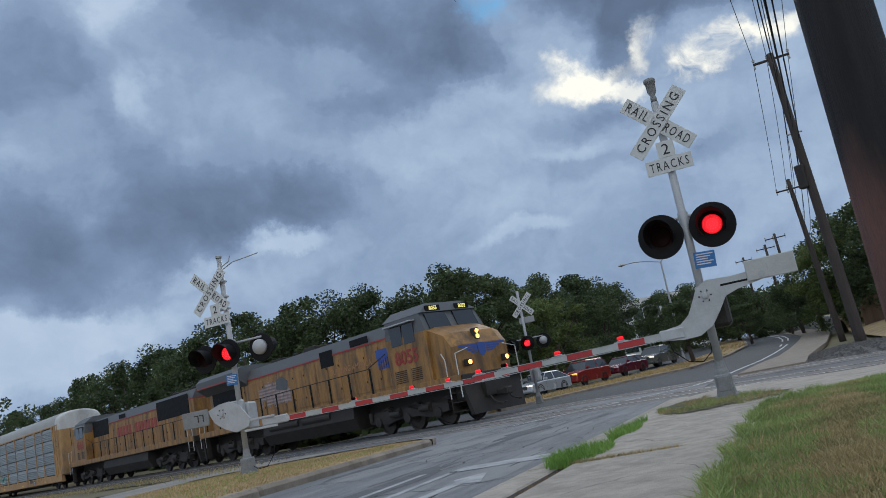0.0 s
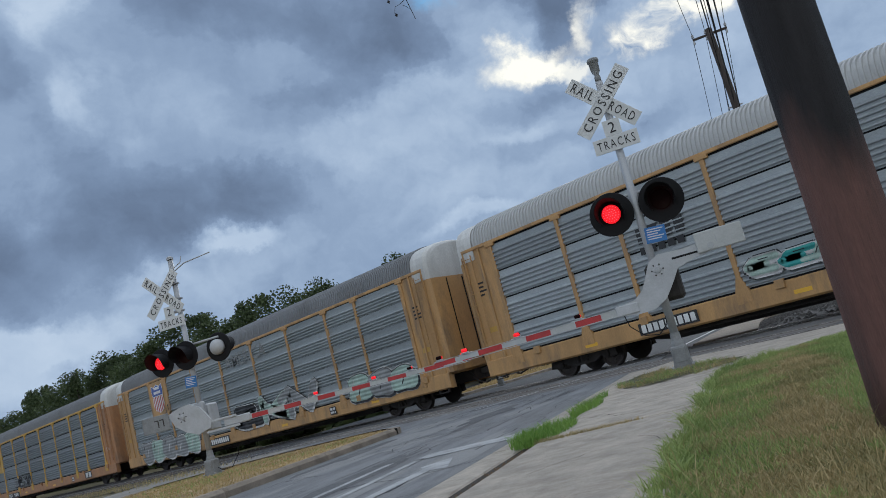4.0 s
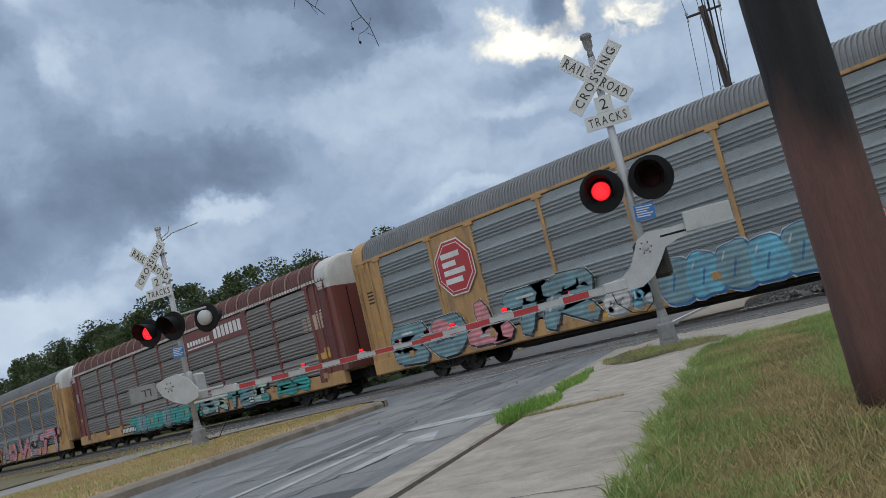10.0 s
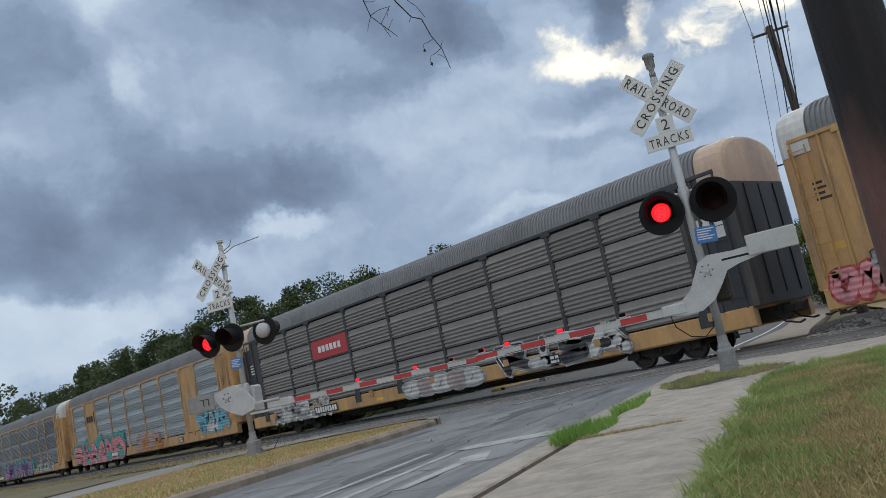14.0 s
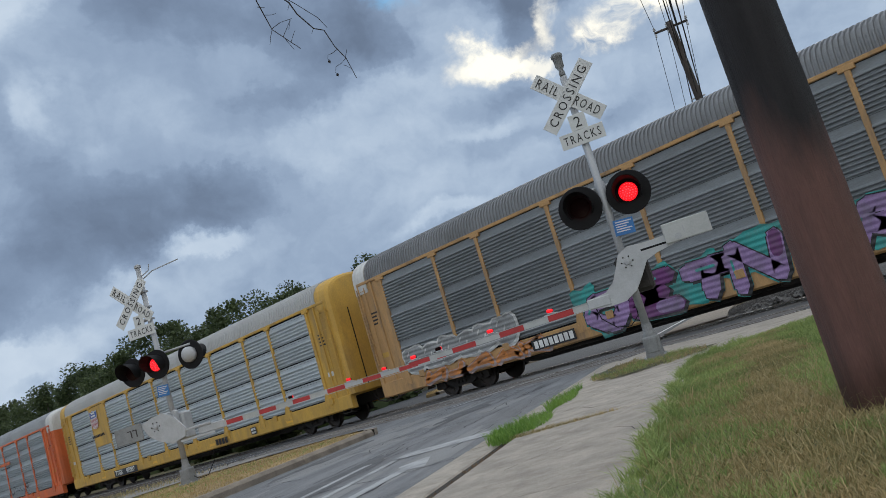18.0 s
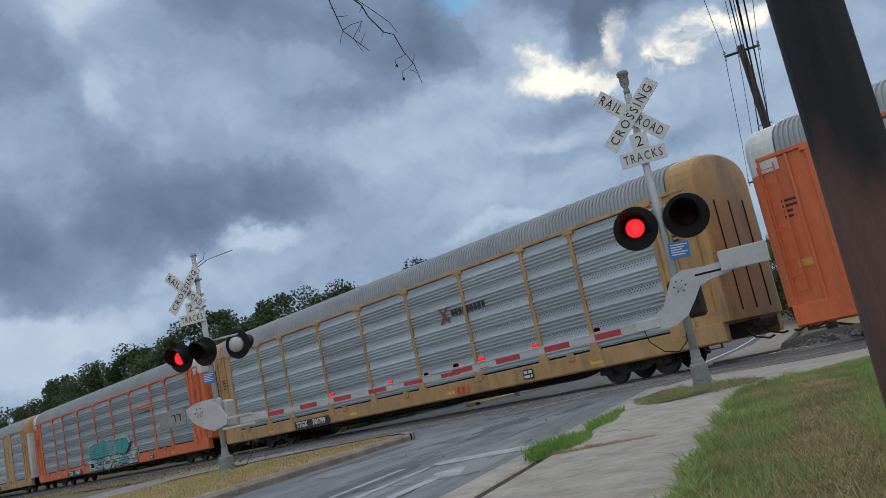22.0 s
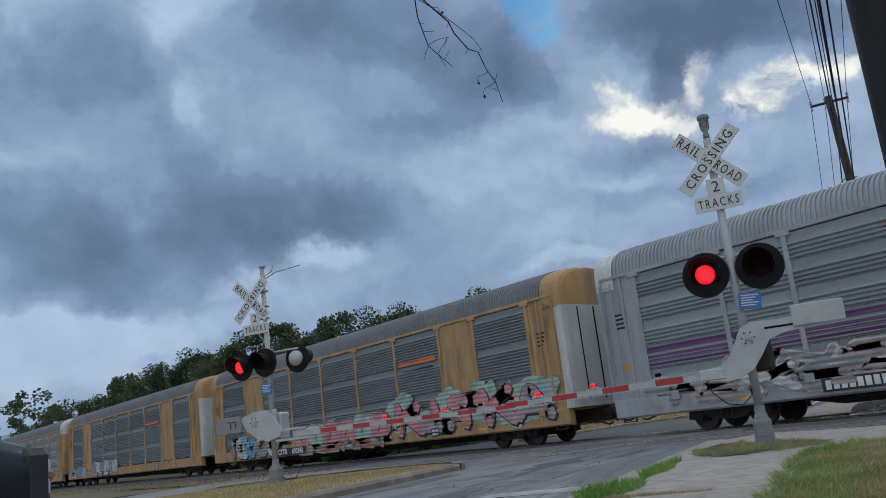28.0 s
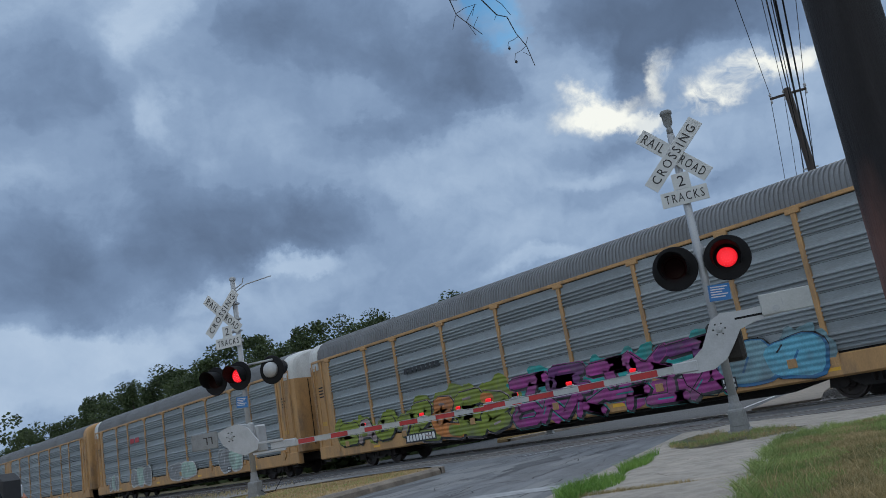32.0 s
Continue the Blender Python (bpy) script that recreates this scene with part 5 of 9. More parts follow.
def graffiti(car, x0, x1, z0, z1, cols, seed, n=None, wild=0.16, label="spray-painted lettering", style="sharp", cloud=None):
    """A painted piece: fat overlapping letters with outline, drop shadow and halo on an optional cloud. It spells nothing that can be read.
    cols: halo, outline, then the fills."""
    rnd = random.Random(seed)
    s = Shape()
    h = z1 - z0
    n = max(2, n or 4)
    w = (x1 - x0) / n
    y = Y_POST - 0.042
    names = list(dict.fromkeys(list(cols) + ([cloud] if cloud else [])))
    mats = [spray[c] for c in names]
    halo, line, fills = names.index(cols[0]), names.index(cols[1]), [names.index(c) for c in cols[2:]]

    def flat(poly, yy, mi):
        s.add([(p[0], yy, p[1]) for p in poly], [tuple(range(len(poly)))], mi)

    def stroke_(pts, t, yy, mi, off=(0, 0), k=8):
        pts = [(a[0] + off[0], a[1] + off[1]) for a in pts]
        for (a, b) in zip(pts[:-1], pts[1:]):
            d = Vector((b[0] - a[0], b[1] - a[1]))
            if d.length < 1e-4:
                continue
            d = d.normalized() * t
            flat([(a[0] - d.y, a[1] + d.x), (a[0] + d.y, a[1] - d.x), (b[0] + d.y, b[1] - d.x), (b[0] - d.y, b[1] + d.x)], yy, mi)
        for a in pts:
            flat([(a[0] + math.cos(q * 2 * math.pi / k) * t, a[1] + math.sin(q * 2 * math.pi / k) * t) for q in range(k)], yy - 0.0003, mi)

    if cloud:
        ci = names.index(cloud)
        m = max(6, int((x1 - x0) / (0.30 * h)))
        for i in range(m):
            f = (i + rnd.uniform(0.1, 0.9)) / m
            r = h * rnd.uniform(0.22, 0.36)
            flat(blob_poly(rnd, x0 - 0.2 + f * (x1 - x0 + 0.4), z0 + h * rnd.uniform(0.30, 0.82), r * 2.4, r * 2.0, 1.0, 0.2), y + 0.004 - 0.0002 * i, ci)
    letters_ = []
    for i in range(n):
        cx, up = x0 + w * (i + 0.5), rnd.random() < 0.8
        hh, lean = h * rnd.uniform(0.82, 1.0), rnd.uniform(-0.15, 0.25)
        t = rnd.uniform(0.135, 0.175) * min(w * 1.1, h)
        pts = []
        for px, pz in rnd.choice(GLYPHS):
            q = pz if up else 1 - pz
            pts.append((cx + (px + rnd.uniform(-0.5, 0.5) * wild + lean * (q - 0.5)) * (w - t) * 1.12, z0 + t + (q + rnd.uniform(-0.3, 0.3) * wild) * (hh - 2 * t)))
        letters_.append((pts, t, cx, hh))
    k = 8 if style == "bubble" else 5
    base, own = s, [Shape() for _ in letters_]
    for layer, grow, mi, off in ((0, 0.075, halo, (0.02, -0.02)), (1, 0.034, line, (0.05, -0.05)), (2, 0.030, line, (0, 0)), (3, 0.0, None, (0, 0))):
        for i, (pts, t, cx, hh) in enumerate(letters_):
            s = base if layer == 0 else own[i]
            yy = y - 0.004 * layer - 0.0005 * (i % 4)
            mm = fills[i % len(fills)] if mi is None else mi
            if style == "bubble":
                r2 = random.Random(seed * 31 + i)
                flat([(px + off[0], pz + off[1]) for px, pz in blob_poly(r2, cx, z0 + hh / 2, w * 1.16 + 2 * grow, hh + 2 * grow, 1.0, 0.07)], yy, mm)
            else:
                stroke_(pts, t + grow, yy, mm, off, k)
    for i, (pts, t, cx, hh) in enumerate(letters_):
        s = own[i]
        if style == "bubble":
            stroke_([(cx - w * 0.10, z0 + hh * 0.30), (cx + w * 0.06, z0 + hh * 0.62)], 0.03, y - 0.019, line)
            stroke_([(cx - w * 0.34, z0 + hh * 0.68), (cx - w * 0.22, z0 + hh * 0.84)], 0.022, y - 0.019, halo)
        else:
            a, b = pts[0], pts[1]
            stroke_([(a[0] * 0.7 + b[0] * 0.3 - t * 0.4, a[1] * 0.7 + b[1] * 0.3), (a[0] * 0.3 + b[0] * 0.7 - t * 0.4, a[1] * 0.3 + b[1] * 0.7)], t * 0.16, y - 0.019, halo)
            # the lower half of some letters is sprayed in the next fill
            if len(fills) > 1 and i % 2:
                c, d = pts[-2], pts[-1]
                stroke_([(c[0] * 0.4 + d[0] * 0.6, c[1] * 0.4 + d[1] * 0.6), d], t * 0.8, y - 0.0185, fills[(i + 1) % len(fills)])
    piece = tagged(part("graffiti", base, mats, car, label), kind="stuff")
    for sh in own:
        part("letter", sh, mats, piece)
    return piece


def tag_scrawl(car, x0, x1, z0, z1, col, seed):
    """Thin unreadable scrawl."""
    rnd = random.Random(seed)
    s = Shape()
    y = Y_POST - 0.045
    x = x0
    p = (x0, (z0 + z1) / 2)
    while x < x1:
        x += rnd.uniform(0.08, 0.2)
        q = (x + rnd.uniform(-0.12, 0.12), rnd.uniform(z0, z1))
        d = Vector((q[0] - p[0], q[1] - p[1])).normalized() * 0.022
        s.add([(p[0] - d.y, y, p[1] + d.x), (p[0] + d.y, y, p[1] - d.x), (q[0] + d.y, y, q[1] - d.x), (q[0] - d.y, y, q[1] + d.x)], [(0, 1, 2, 3)])
        p = q
    return part("graffiti", s, spray[col], car, "thin %s spray-painted scrawl" % col)


def shield(car, x, z, w=1.5, h=1.75, words=False):
    """A striped shield emblem with no lettering."""
    y = Y_POST - 0.05
    out = lambda k: [(x + px * w / 2 * k, y, z + pz * h / 2 * k) for px, pz in ((-0.92, 0.98), (-0.5, 0.82), (0, 1.0), (0.5, 0.82), (0.92, 0.98), (1.0, 0.55), (0.86, 0.1), (0.95, -0.4), (0.7, -0.8), (0, -1.0), (-0.7, -0.8), (-0.95, -0.4), (-0.86, 0.1), (-1.0, 0.55))]
    em = part("emblem", Shape().add(out(1.0), [tuple(range(14))]), logo_white, car, "striped shield emblem in red, white and blue")
    s = Shape()
    blue_ = [(x + px * w / 2, y - 0.003, z + pz * h / 2) for px, pz in ((-0.86, 0.92), (-0.5, 0.77), (0, 0.94), (0.5, 0.77), (0.86, 0.92), (0.93, 0.55), (0.84, 0.2), (-0.84, 0.2), (-0.93, 0.55))]
    s.add(blue_, [tuple(range(9))], 0)
    for i in range(6):
        cx = -0.72 + i * 0.288
        lo = -0.94 + 0.24 * abs(cx) ** 1.5 + (0.05 if abs(cx) > 0.6 else 0)
        s.add([(x + (cx - 0.07) * w / 2, y - 0.003, z + 0.16 * h / 2), (x + (cx + 0.07) * w / 2, y - 0.003, z + 0.16 * h / 2), (x + (cx + 0.07) * w / 2, y - 0.003, z + lo * h / 2), (x + (cx - 0.07) * w / 2, y - 0.003, z + lo * h / 2)], [(0, 1, 2, 3)], 1)
    for r, ww in ((0.72, 0.9), (0.42, 1.2)):
        s.add([(x - ww * w / 4, y - 0.006, z + (r - 0.09) * h / 2), (x + ww * w / 4, y - 0.006, z + (r - 0.09) * h / 2), (x + ww * w / 4, y - 0.006, z + (r + 0.09) * h / 2), (x - ww * w / 4, y - 0.006, z + (r + 0.09) * h / 2)], [(0, 1, 2, 3)], 2)
    part("stripes", s, [logo_blue, logo_red, logo_white], em)
    if words:
        for k, body in enumerate(("BUILDING", "AMERICA")):
            fitted(body, em, 0.34, 1.66, x, y - 0.004, z - h / 2 - 0.34 - 0.46 * k, sign_black, 0.004)


def bars(car, x0, x1, z0, z1, n, mat, back=None, y=None, label="row of unreadable marks"):
    """Writing that is kept as plain bars."""
    y = Y_POST - 0.05 if y is None else y
    s = Shape()
    if back is not None:
        s.add([(x0 - 0.06, y, z0 - 0.05), (x1 + 0.06, y, z0 - 0.05), (x1 + 0.06, y, z1 + 0.05), (x0 - 0.06, y, z1 + 0.05)], [(0, 1, 2, 3)], 1)
    w = (x1 - x0) / n
    for i in range(n):
        s.add([(x0 + i * w + w * 0.15, y - 0.003, z0), (x0 + (i + 1) * w - w * 0.1, y - 0.003, z0), (x0 + (i + 1) * w - w * 0.1, y - 0.003, z1), (x0 + i * w + w * 0.15, y - 0.003, z1)], [(0, 1, 2, 3)], 0)
    return part("marking", s, [mat, back or mat], car, label)


def autorack(idx, label, trim, panel, roof, cap, sill=None, bays=10, solid=(), marks=None, rows=3, end=None, door=None):
    """A covered car carrier. trim: posts and end walls; panel: the pressed side sheets."""
    car = thing("autorack", label, "freight car", "autoracks of the train")
    sill = sill or trim
    end = end or trim
    # flat car
    s = Shape()
    s.prism([(-1.58, SILL_LO), (-1.64, SILL_LO + 0.05), (-1.64, SILL_HI - 0.03), (-1.60, SILL_HI), (-1.4, SILL_HI), (-1.4, SILL_LO)], "x", -HALF, HALF)
    s.prism([(1.58, SILL_LO), (1.64, SILL_LO + 0.05), (1.64, SILL_HI - 0.03), (1.60, SILL_HI), (1.4, SILL_HI), (1.4, SILL_LO)], "x", -HALF, HALF)
    body = part("flat_car", s.box(-HALF, HALF, -1.45, 1.45, 1.0, SILL_HI - 0.02), sill, car)
    part("centre_sill", Shape().prism([(-HALF, 1.02), (-HALF, 0.62), (-8.6, 0.60), (-7.2, 0.34), (7.2, 0.34), (8.6, 0.60), (HALF, 0.62), (HALF, 1.02)], "y", -0.38, 0.38), grime, car)
    tanks = Shape().tube((-2.6, -0.95, 0.62), (-0.9, -0.95, 0.62), 0.2, 0.2, 10).box(1.2, 2.0, -1.25, -0.7, 0.44, 0.9, 0.04).pipe([(-6.5, -1.2, 0.5), (-2.6, -1.1, 0.46), (1.2, -1.1, 0.5), (6.5, -1.2, 0.5)], 0.035)
    part("brake_gear", tanks, grime, car, "grimy air tank, valve box and brake pipe")
    for i in range(7):
        part("step", Shape().box(-0.12, 0.12, -1.70, -1.62, 0, 0.22, 0.01), sill, body, at=pose(-HALF + 2.2 + i * 3.9, 0, SILL_HI - 0.16))
    for sx in (-1, 1):
        st = Shape()
        for zz in (0.45, 0.70):
            st.box(-0.22, 0.22, -1.62, -1.50, zz, zz + 0.03)
        st.box(-0.24, -0.21, -1.62, -1.56, 0.45, 1.0).box(0.21, 0.24, -1.62, -1.56, 0.45, 1.0)
        part("stirrup", st, grime, body, at=pose(sx * (HALF - 0.45), 0, 0))
    for sx in (1, -1):
        part("coupler", coupler_mesh(), None, car, at=pose(sx * (HALF - 0.2), 0, 0, 0, 0, 0 if sx > 0 else 180))
        bogie(car, sx * 10.05, idx)
    # end walls with their ladders
    ew = 1.38
    for sx in (1, -1):
        w = Shape()
        x0, x1 = sorted((sx * (HALF - ew), sx * (HALF - 0.12)))
        w.box(x0, x1, Y_PANEL - 0.01, Y_PANEL + 0.06, SILL_HI, EAVE - 0.02)
        wall = part("end_wall", w, end, car)
        part("end_wall", Shape().box(x0, x1, -Y_PANEL - 0.06, -Y_PANEL + 0.01, SILL_HI, EAVE - 0.02), end, car)
        stiff = cached(("stiffener", end.name), lambda: Shape().box(0, 0.07, Y_POST - 0.01, Y_PANEL + 0.02, SILL_HI - 0.15, EAVE - 0.06, 0.012).mesh("stiffener", end))
        for q in (0.02, 0.50, 1.20):
            xx = sx * (HALF - ew + q)
            part("stiffener", stiff, None, wall, at=pose(min(xx, xx + sx * 0.07), 0, 0))
        lad = Shape()
        la, lb = sorted((sx * (HALF - 0.52), sx * (HALF - 0.12)))
        for k in range(9):
            zz = 1.4 + k * 0.38
            lad.tube((la, Y_POST - 0.06, zz), (lb, Y_POST - 0.06, zz), 0.011, 0.011, 5)
        lad.box(la - 0.015, la + 0.015, Y_POST - 0.07, Y_POST - 0.04, 1.3, 4.55).box(lb - 0.015, lb + 0.015, Y_POST - 0.07, Y_POST - 0.04, 1.3, 4.55)
        part("ladder", lad, end, wall)
        # bulging end doors, split at the middle, and the pale hood above
        for lo, hi, mt, nm in ((1.08, 4.36, door or end, "end_door"), (4.36, None, cap, "end_hood")):
            rings = []
            for dx, k in ((-0.14 if hi else -0.62, 1.012 if not hi else 1.0), (0.03, 1.01 if not hi else 0.995), (0.15, 0.94), (0.19, 0.84)):
                prof = end_profile(k)
                if hi:
                    prof = [(-1.6 * k, lo), (-1.6 * k, hi), (1.6 * k, hi), (1.6 * k, lo)]
                else:
                    prof = [(-1.6 * k, lo)] + prof[1:-1] + [(1.6 * k, lo)]
                rings.append([(sx * (HALF + dx), p[0], max(p[1], lo)) for p in prof])
            d = part(nm, loft(Shape(), rings), mt, car)
            if hi:
                seam = Shape().box(*sorted((sx * (HALF + 0.185), sx * (HALF + 0.20))), -0.03, 0.03, 1.3, 4.3)
                for yy in (-0.8, 0.8):
                    seam.tube((sx * (HALF + 0.20), yy, 1.3), (sx * (HALF + 0.20), yy, 4.3), 0.02, 0.02, 6)
                part("door_seam", seam, black, d)
    # roof and upper chord
    part("roof", roof_mesh(roof, HALF - 0.66), None, car, "ribbed metal roof")
    part("chord", Shape().box(-HALF + 0.1, HALF - 0.1, Y_POST - 0.015, Y_PANEL + 0.02, EAVE - 0.07, EAVE + 0.035, 0.015), trim, car)
    part("far_side", Shape().box(-HALF + ew, HALF - ew, 1.55, 1.6, SILL_HI, EAVE), panel, car)
    # black sheet close behind the panels, standing in for the shade inside the car
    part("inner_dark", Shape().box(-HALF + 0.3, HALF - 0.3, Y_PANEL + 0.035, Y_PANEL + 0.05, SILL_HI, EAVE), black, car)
    # pressed side sheets between posts
    span = 2 * (HALF - ew)
    bw = span / bays
    zs = SILL_HI + 0.04
    ph = (EAVE - 0.09 - zs) / rows
    edges = (-HALF + ew, -9.25, -7.25, -4.35, -1.45, 1.45, 4.35, 7.25, 9.25, HALF - ew)
    for b in range(9):
        xc, wd = (edges[b] + edges[b + 1]) / 2, edges[b + 1] - edges[b]
        if b in solid:
            part("solid_panel", cached(("solid", round(wd, 2), trim.name), lambda: Shape().box(-wd / 2 + 0.05, wd / 2 - 0.05, Y_PANEL - 0.03, Y_PANEL + 0.02, zs, EAVE - 0.08, 0.01).box(-0.03, 0.03, Y_PANEL - 0.045, Y_PANEL, zs, EAVE - 0.1, 0.006).mesh("solid_panel", trim)), None, car, at=pose(xc, 0, 0))
            continue
        for r in range(rows):
            part("side_panel", panel_mesh(wd - 0.10, ph - (0.05 if rows == 4 else 0.012), panel, 4 if rows > 4 else 5 if rows == 4 else 9, 0.28 if rows > 4 else 0.14), None, car, at=pose(xc, Y_PANEL, zs + r * ph + 0.01))
    for x in edges:
        part("post", post_mesh(trim), None, car, at=pose(x, 0, 0))
    dec = part("stencil_box", Shape().box(-0.21, 0.21, -0.004, 0.0, -0.15, 0.15), sign_black, car, "small black stencil box with white marks", at=pose(6.55, Y_POST - 0.06, 0.84))
    for k, (x0, x1, z0, z1) in enumerate(((-0.17, -0.02, 0.02, 0.11), (0.03, 0.17, 0.02, 0.11), (-0.17, 0.06, -0.11, -0.03), (0.10, 0.17, -0.11, -0.03))):
        part("mark", Shape().box(x0, x1, -0.007, -0.004, z0, z1), sign_white, dec)
    rnd = random.Random(idx * 7)
    ink = sign_white if trim in (maroon, charcoal) else grime
    for sx in (-1, 1):
        xa = sx * (HALF - 0.72) - 0.3
        for k in range(4):
            part("stencil_line", Shape().box(xa, xa + rnd.uniform(0.22, 0.42), Y_PANEL - 0.016, Y_PANEL - 0.011, 3.55 - k * 0.13, 3.61 - k * 0.13), ink, car)
        part("notice", Shape().box(xa, xa + 0.36, Y_PANEL - 0.018, Y_PANEL - 0.011, 1.95, 2.12), gold if trim is not gold else sign_white, car, "small yellow safety notice")
        part("sill_reflector", Shape().box(sx * 9.2 - 0.22, sx * 9.2 + 0.22, Y_POST - 0.022, Y_POST - 0.014, 0.72, 0.82), reflector, car, "bright yellow reflector strip on the sill")
    for k, xq in enumerate((-2.9, 2.9)):
        part("sill_reflector", Shape().box(xq - 0.22, xq + 0.22, Y_POST - 0.022, Y_POST - 0.014, 0.72, 0.82), reflector, car, "bright yellow reflector strip on the sill")
    if marks:
        marks(car, lambda b: -HALF + ew + bw * b)
    return car


def plate_number(car, x0, n=10, words=()):
    if words:
        y = Y_POST - 0.056
        w = n * 0.5
        strip = part("marking", Shape().add([(x0 - w, y, SILL_LO + 0.04), (x0 + w, y, SILL_LO + 0.04), (x0 + w, y, SILL_HI - 0.16), (x0 - w, y, SILL_HI - 0.16)], [(0, 1, 2, 3)]), sign_black, car, "black strip with white reporting letters and figures")
        for body, dx in words:
            letters(body, 0.12 * n, logo_white, strip, x0 + dx * n / 4, y - 0.004, (SILL_LO + SILL_HI) / 2 - 0.06, 0, 0.010)
        return
    bars(car, x0, x0 + n * 0.19, SILL_LO + 0.16, SILL_HI - 0.16, n, logo_white, sign_black, Y_POST - 0.056, "dark strip with pale unreadable marks")


TRAIN = []      # (thing, distance of its middle behind the train's reference coupler)


# ---- the autoracks, in train order ----
def red_sign(car, x, z, r=0.95):
    """A red eight-sided emblem with pale bars."""
    y = Y_POST - 0.05
    oc = lambda k, yy: [(x + r * k * math.cos(radians(22.5 + 45 * i)), yy, z + r * 1.05 * k * math.sin(radians(22.5 + 45 * i))) for i in range(8)]
    em = part("emblem", Shape().add(oc(1.0, y), [tuple(range(8))]), logo_white, car, "red eight-sided emblem with pale bars")
    s = Shape().add(oc(0.95, y - 0.003), [tuple(range(8))], 0).add(oc(0.86, y - 0.006), [tuple(range(8))], 1).add(oc(0.83, y - 0.009), [tuple(range(8))], 0)
    for i, w in enumerate((0.75, 0.55, 0.85, 0.7)):
        zz = z + 0.45 * r - i * 0.3 * r
        part("bar", Shape().add([(x - 0.55 * r, y - 0.012, zz - 0.09), (x - 0.55 * r + w * r * 1.2, y - 0.012, zz - 0.09), (x - 0.55 * r + w * r * 1.2, y - 0.012, zz + 0.09), (x - 0.55 * r, y - 0.012, zz + 0.09)], [(0, 1, 2, 3)]), logo_white, em)
    part("field", s, [logo_red, logo_white], em)


def dash(car, x0, x1, z):
    """A slanted orange stroke over a dark smear."""
    y = Y_PANEL - 0.062
    s = Shape()
    for dz, h, mi, k in ((0.0, 0.24, 0, 0.0), (-0.22, 0.10, 1, 0.1)):
        s.add([(x0 + k, y - 0.002 * mi, z + dz), (x1 - k, y - 0.002 * mi, z + dz - 0.02), (x1 - k * 2, y - 0.002 * mi, z + dz + h - 0.04), (x0 + 0.1 + k, y - 0.002 * mi, z + dz + h - 0.08)], [(0, 1, 2, 3)], mi)
    return part("paint_stroke", s, [spray["dash"], spray["black"]], car, "bright orange painted stroke over a dark smear")


def board(car, x0, x1, z0, z1, mat, label, y=None):
    y = Y_PANEL - 0.05 if y is None else y
    return part("board", Shape().box(x0, x1, y - 0.012, y + 0.02, z0, z1, 0.006), mat, car, label)


def marks1(c, X):
    bars(c, X(2.15), X(2.8), 3.05, 3.5, 4, sign_black, None, Y_PANEL - 0.05, "black stencilled emblem as bars")
    bars(c, X(2.15), X(2.75), 2.75, 2.95, 5, sign_black, None, Y_PANEL - 0.05)
    graffiti(c, X(3.3), X(4.4), 1.35, 1.9, ("black", "white", "mint", "teal"), 11, 3)
    plate_number(c, X(1.9), 9)
    bars(c, X(7.2), X(7.5), 0.85, 1.1, 3, sign_black, None, Y_POST - 0.056)


def marks2(c, X):
    board(c, -9.2, -7.3, 2.75, EAVE - 0.1, yellow, "yellow emblem board")
    shield(c, X(1.57), 3.75, 1.35, 1.5)
    letters("AMERICA", 0.85, spray["grey"], c, X(5.35), Y_PANEL - 0.058, 4.15, 0, 0.012)
    tag_scrawl(c, X(1.75), X(2.05), 2.3, 3.6, "black", 4)
    graffiti(c, X(0.3), X(3.0), 0.62, 1.75, ("black", "white", "grey", "mint", "grey"), 21, 5, 0.2, style="bubble")
    graffiti(c, X(4.6), X(7.4), 0.95, 2.35, ("black", "white", "black", "mint", "grey"), 22, 3, 0.2)
    graffiti(c, X(8.3), X(9.9), 0.9, 1.9, ("white", "black", "mint", "grey"), 23, 3, style="bubble")
    plate_number(c, X(3.5), 9)


def marks3(c, X):
    board(c, -9.2, -7.3, 2.6, EAVE - 0.1, gold, "yellow emblem board, worn")
    shield(c, X(1.57), 3.75, 1.25, 1.4)
    graffiti(c, X(2.9), X(4.4), 1.3, 2.0, ("grey", "black", "grey", "black"), 31, 4)
    tag_scrawl(c, X(0.6), X(1.8), 1.35, 1.7, "grey", 32)
    plate_number(c, -5.6, 2.6, (("TTGX", -1.15), ("954540", 0.85)))
    bars(c, X(8.6), X(9.0), 0.72, 1.0, 2, sign_white, sign_black, Y_POST - 0.056)


def marks4(c, X):
    bars(c, X(2.2), X(2.55), 3.25, 3.65, 4, sign_black, None, Y_PANEL - 0.06, "faded black emblem as bars")
    bars(c, X(2.65), X(3.1), 2.85, 3.1, 6, sign_black, None, Y_PANEL - 0.06, "faded black words kept as bars")
    graffiti(c, X(1.2), X(2.9), 0.75, 1.5, ("white", "grey", "white", "mint"), 41, 5, style="bubble")
    graffiti(c, X(4.3), X(6.4), 0.62, 1.75, ("white", "black", "orange", "mint", "white"), 42, 5, 0.24)
    graffiti(c, X(6.6), X(7.6), 0.8, 1.7, ("grey", "black", "grey"), 43, 2)
    graffiti(c, X(8.9), X(10.1), 0.95, 2.0, ("white", "white", "grey", "white"), 45, 3, style="bubble")
    tag_scrawl(c, X(-0.45), X(-0.12), 1.9, 2.6, "white", 44)
    tag_scrawl(c, X(3.2), X(3.9), 1.9, 2.3, "grey", 46)
    bars(c, X(9.9), X(10.3), 2.6, 3.0, 3, sign_white, None, Y_PANEL - 0.03)


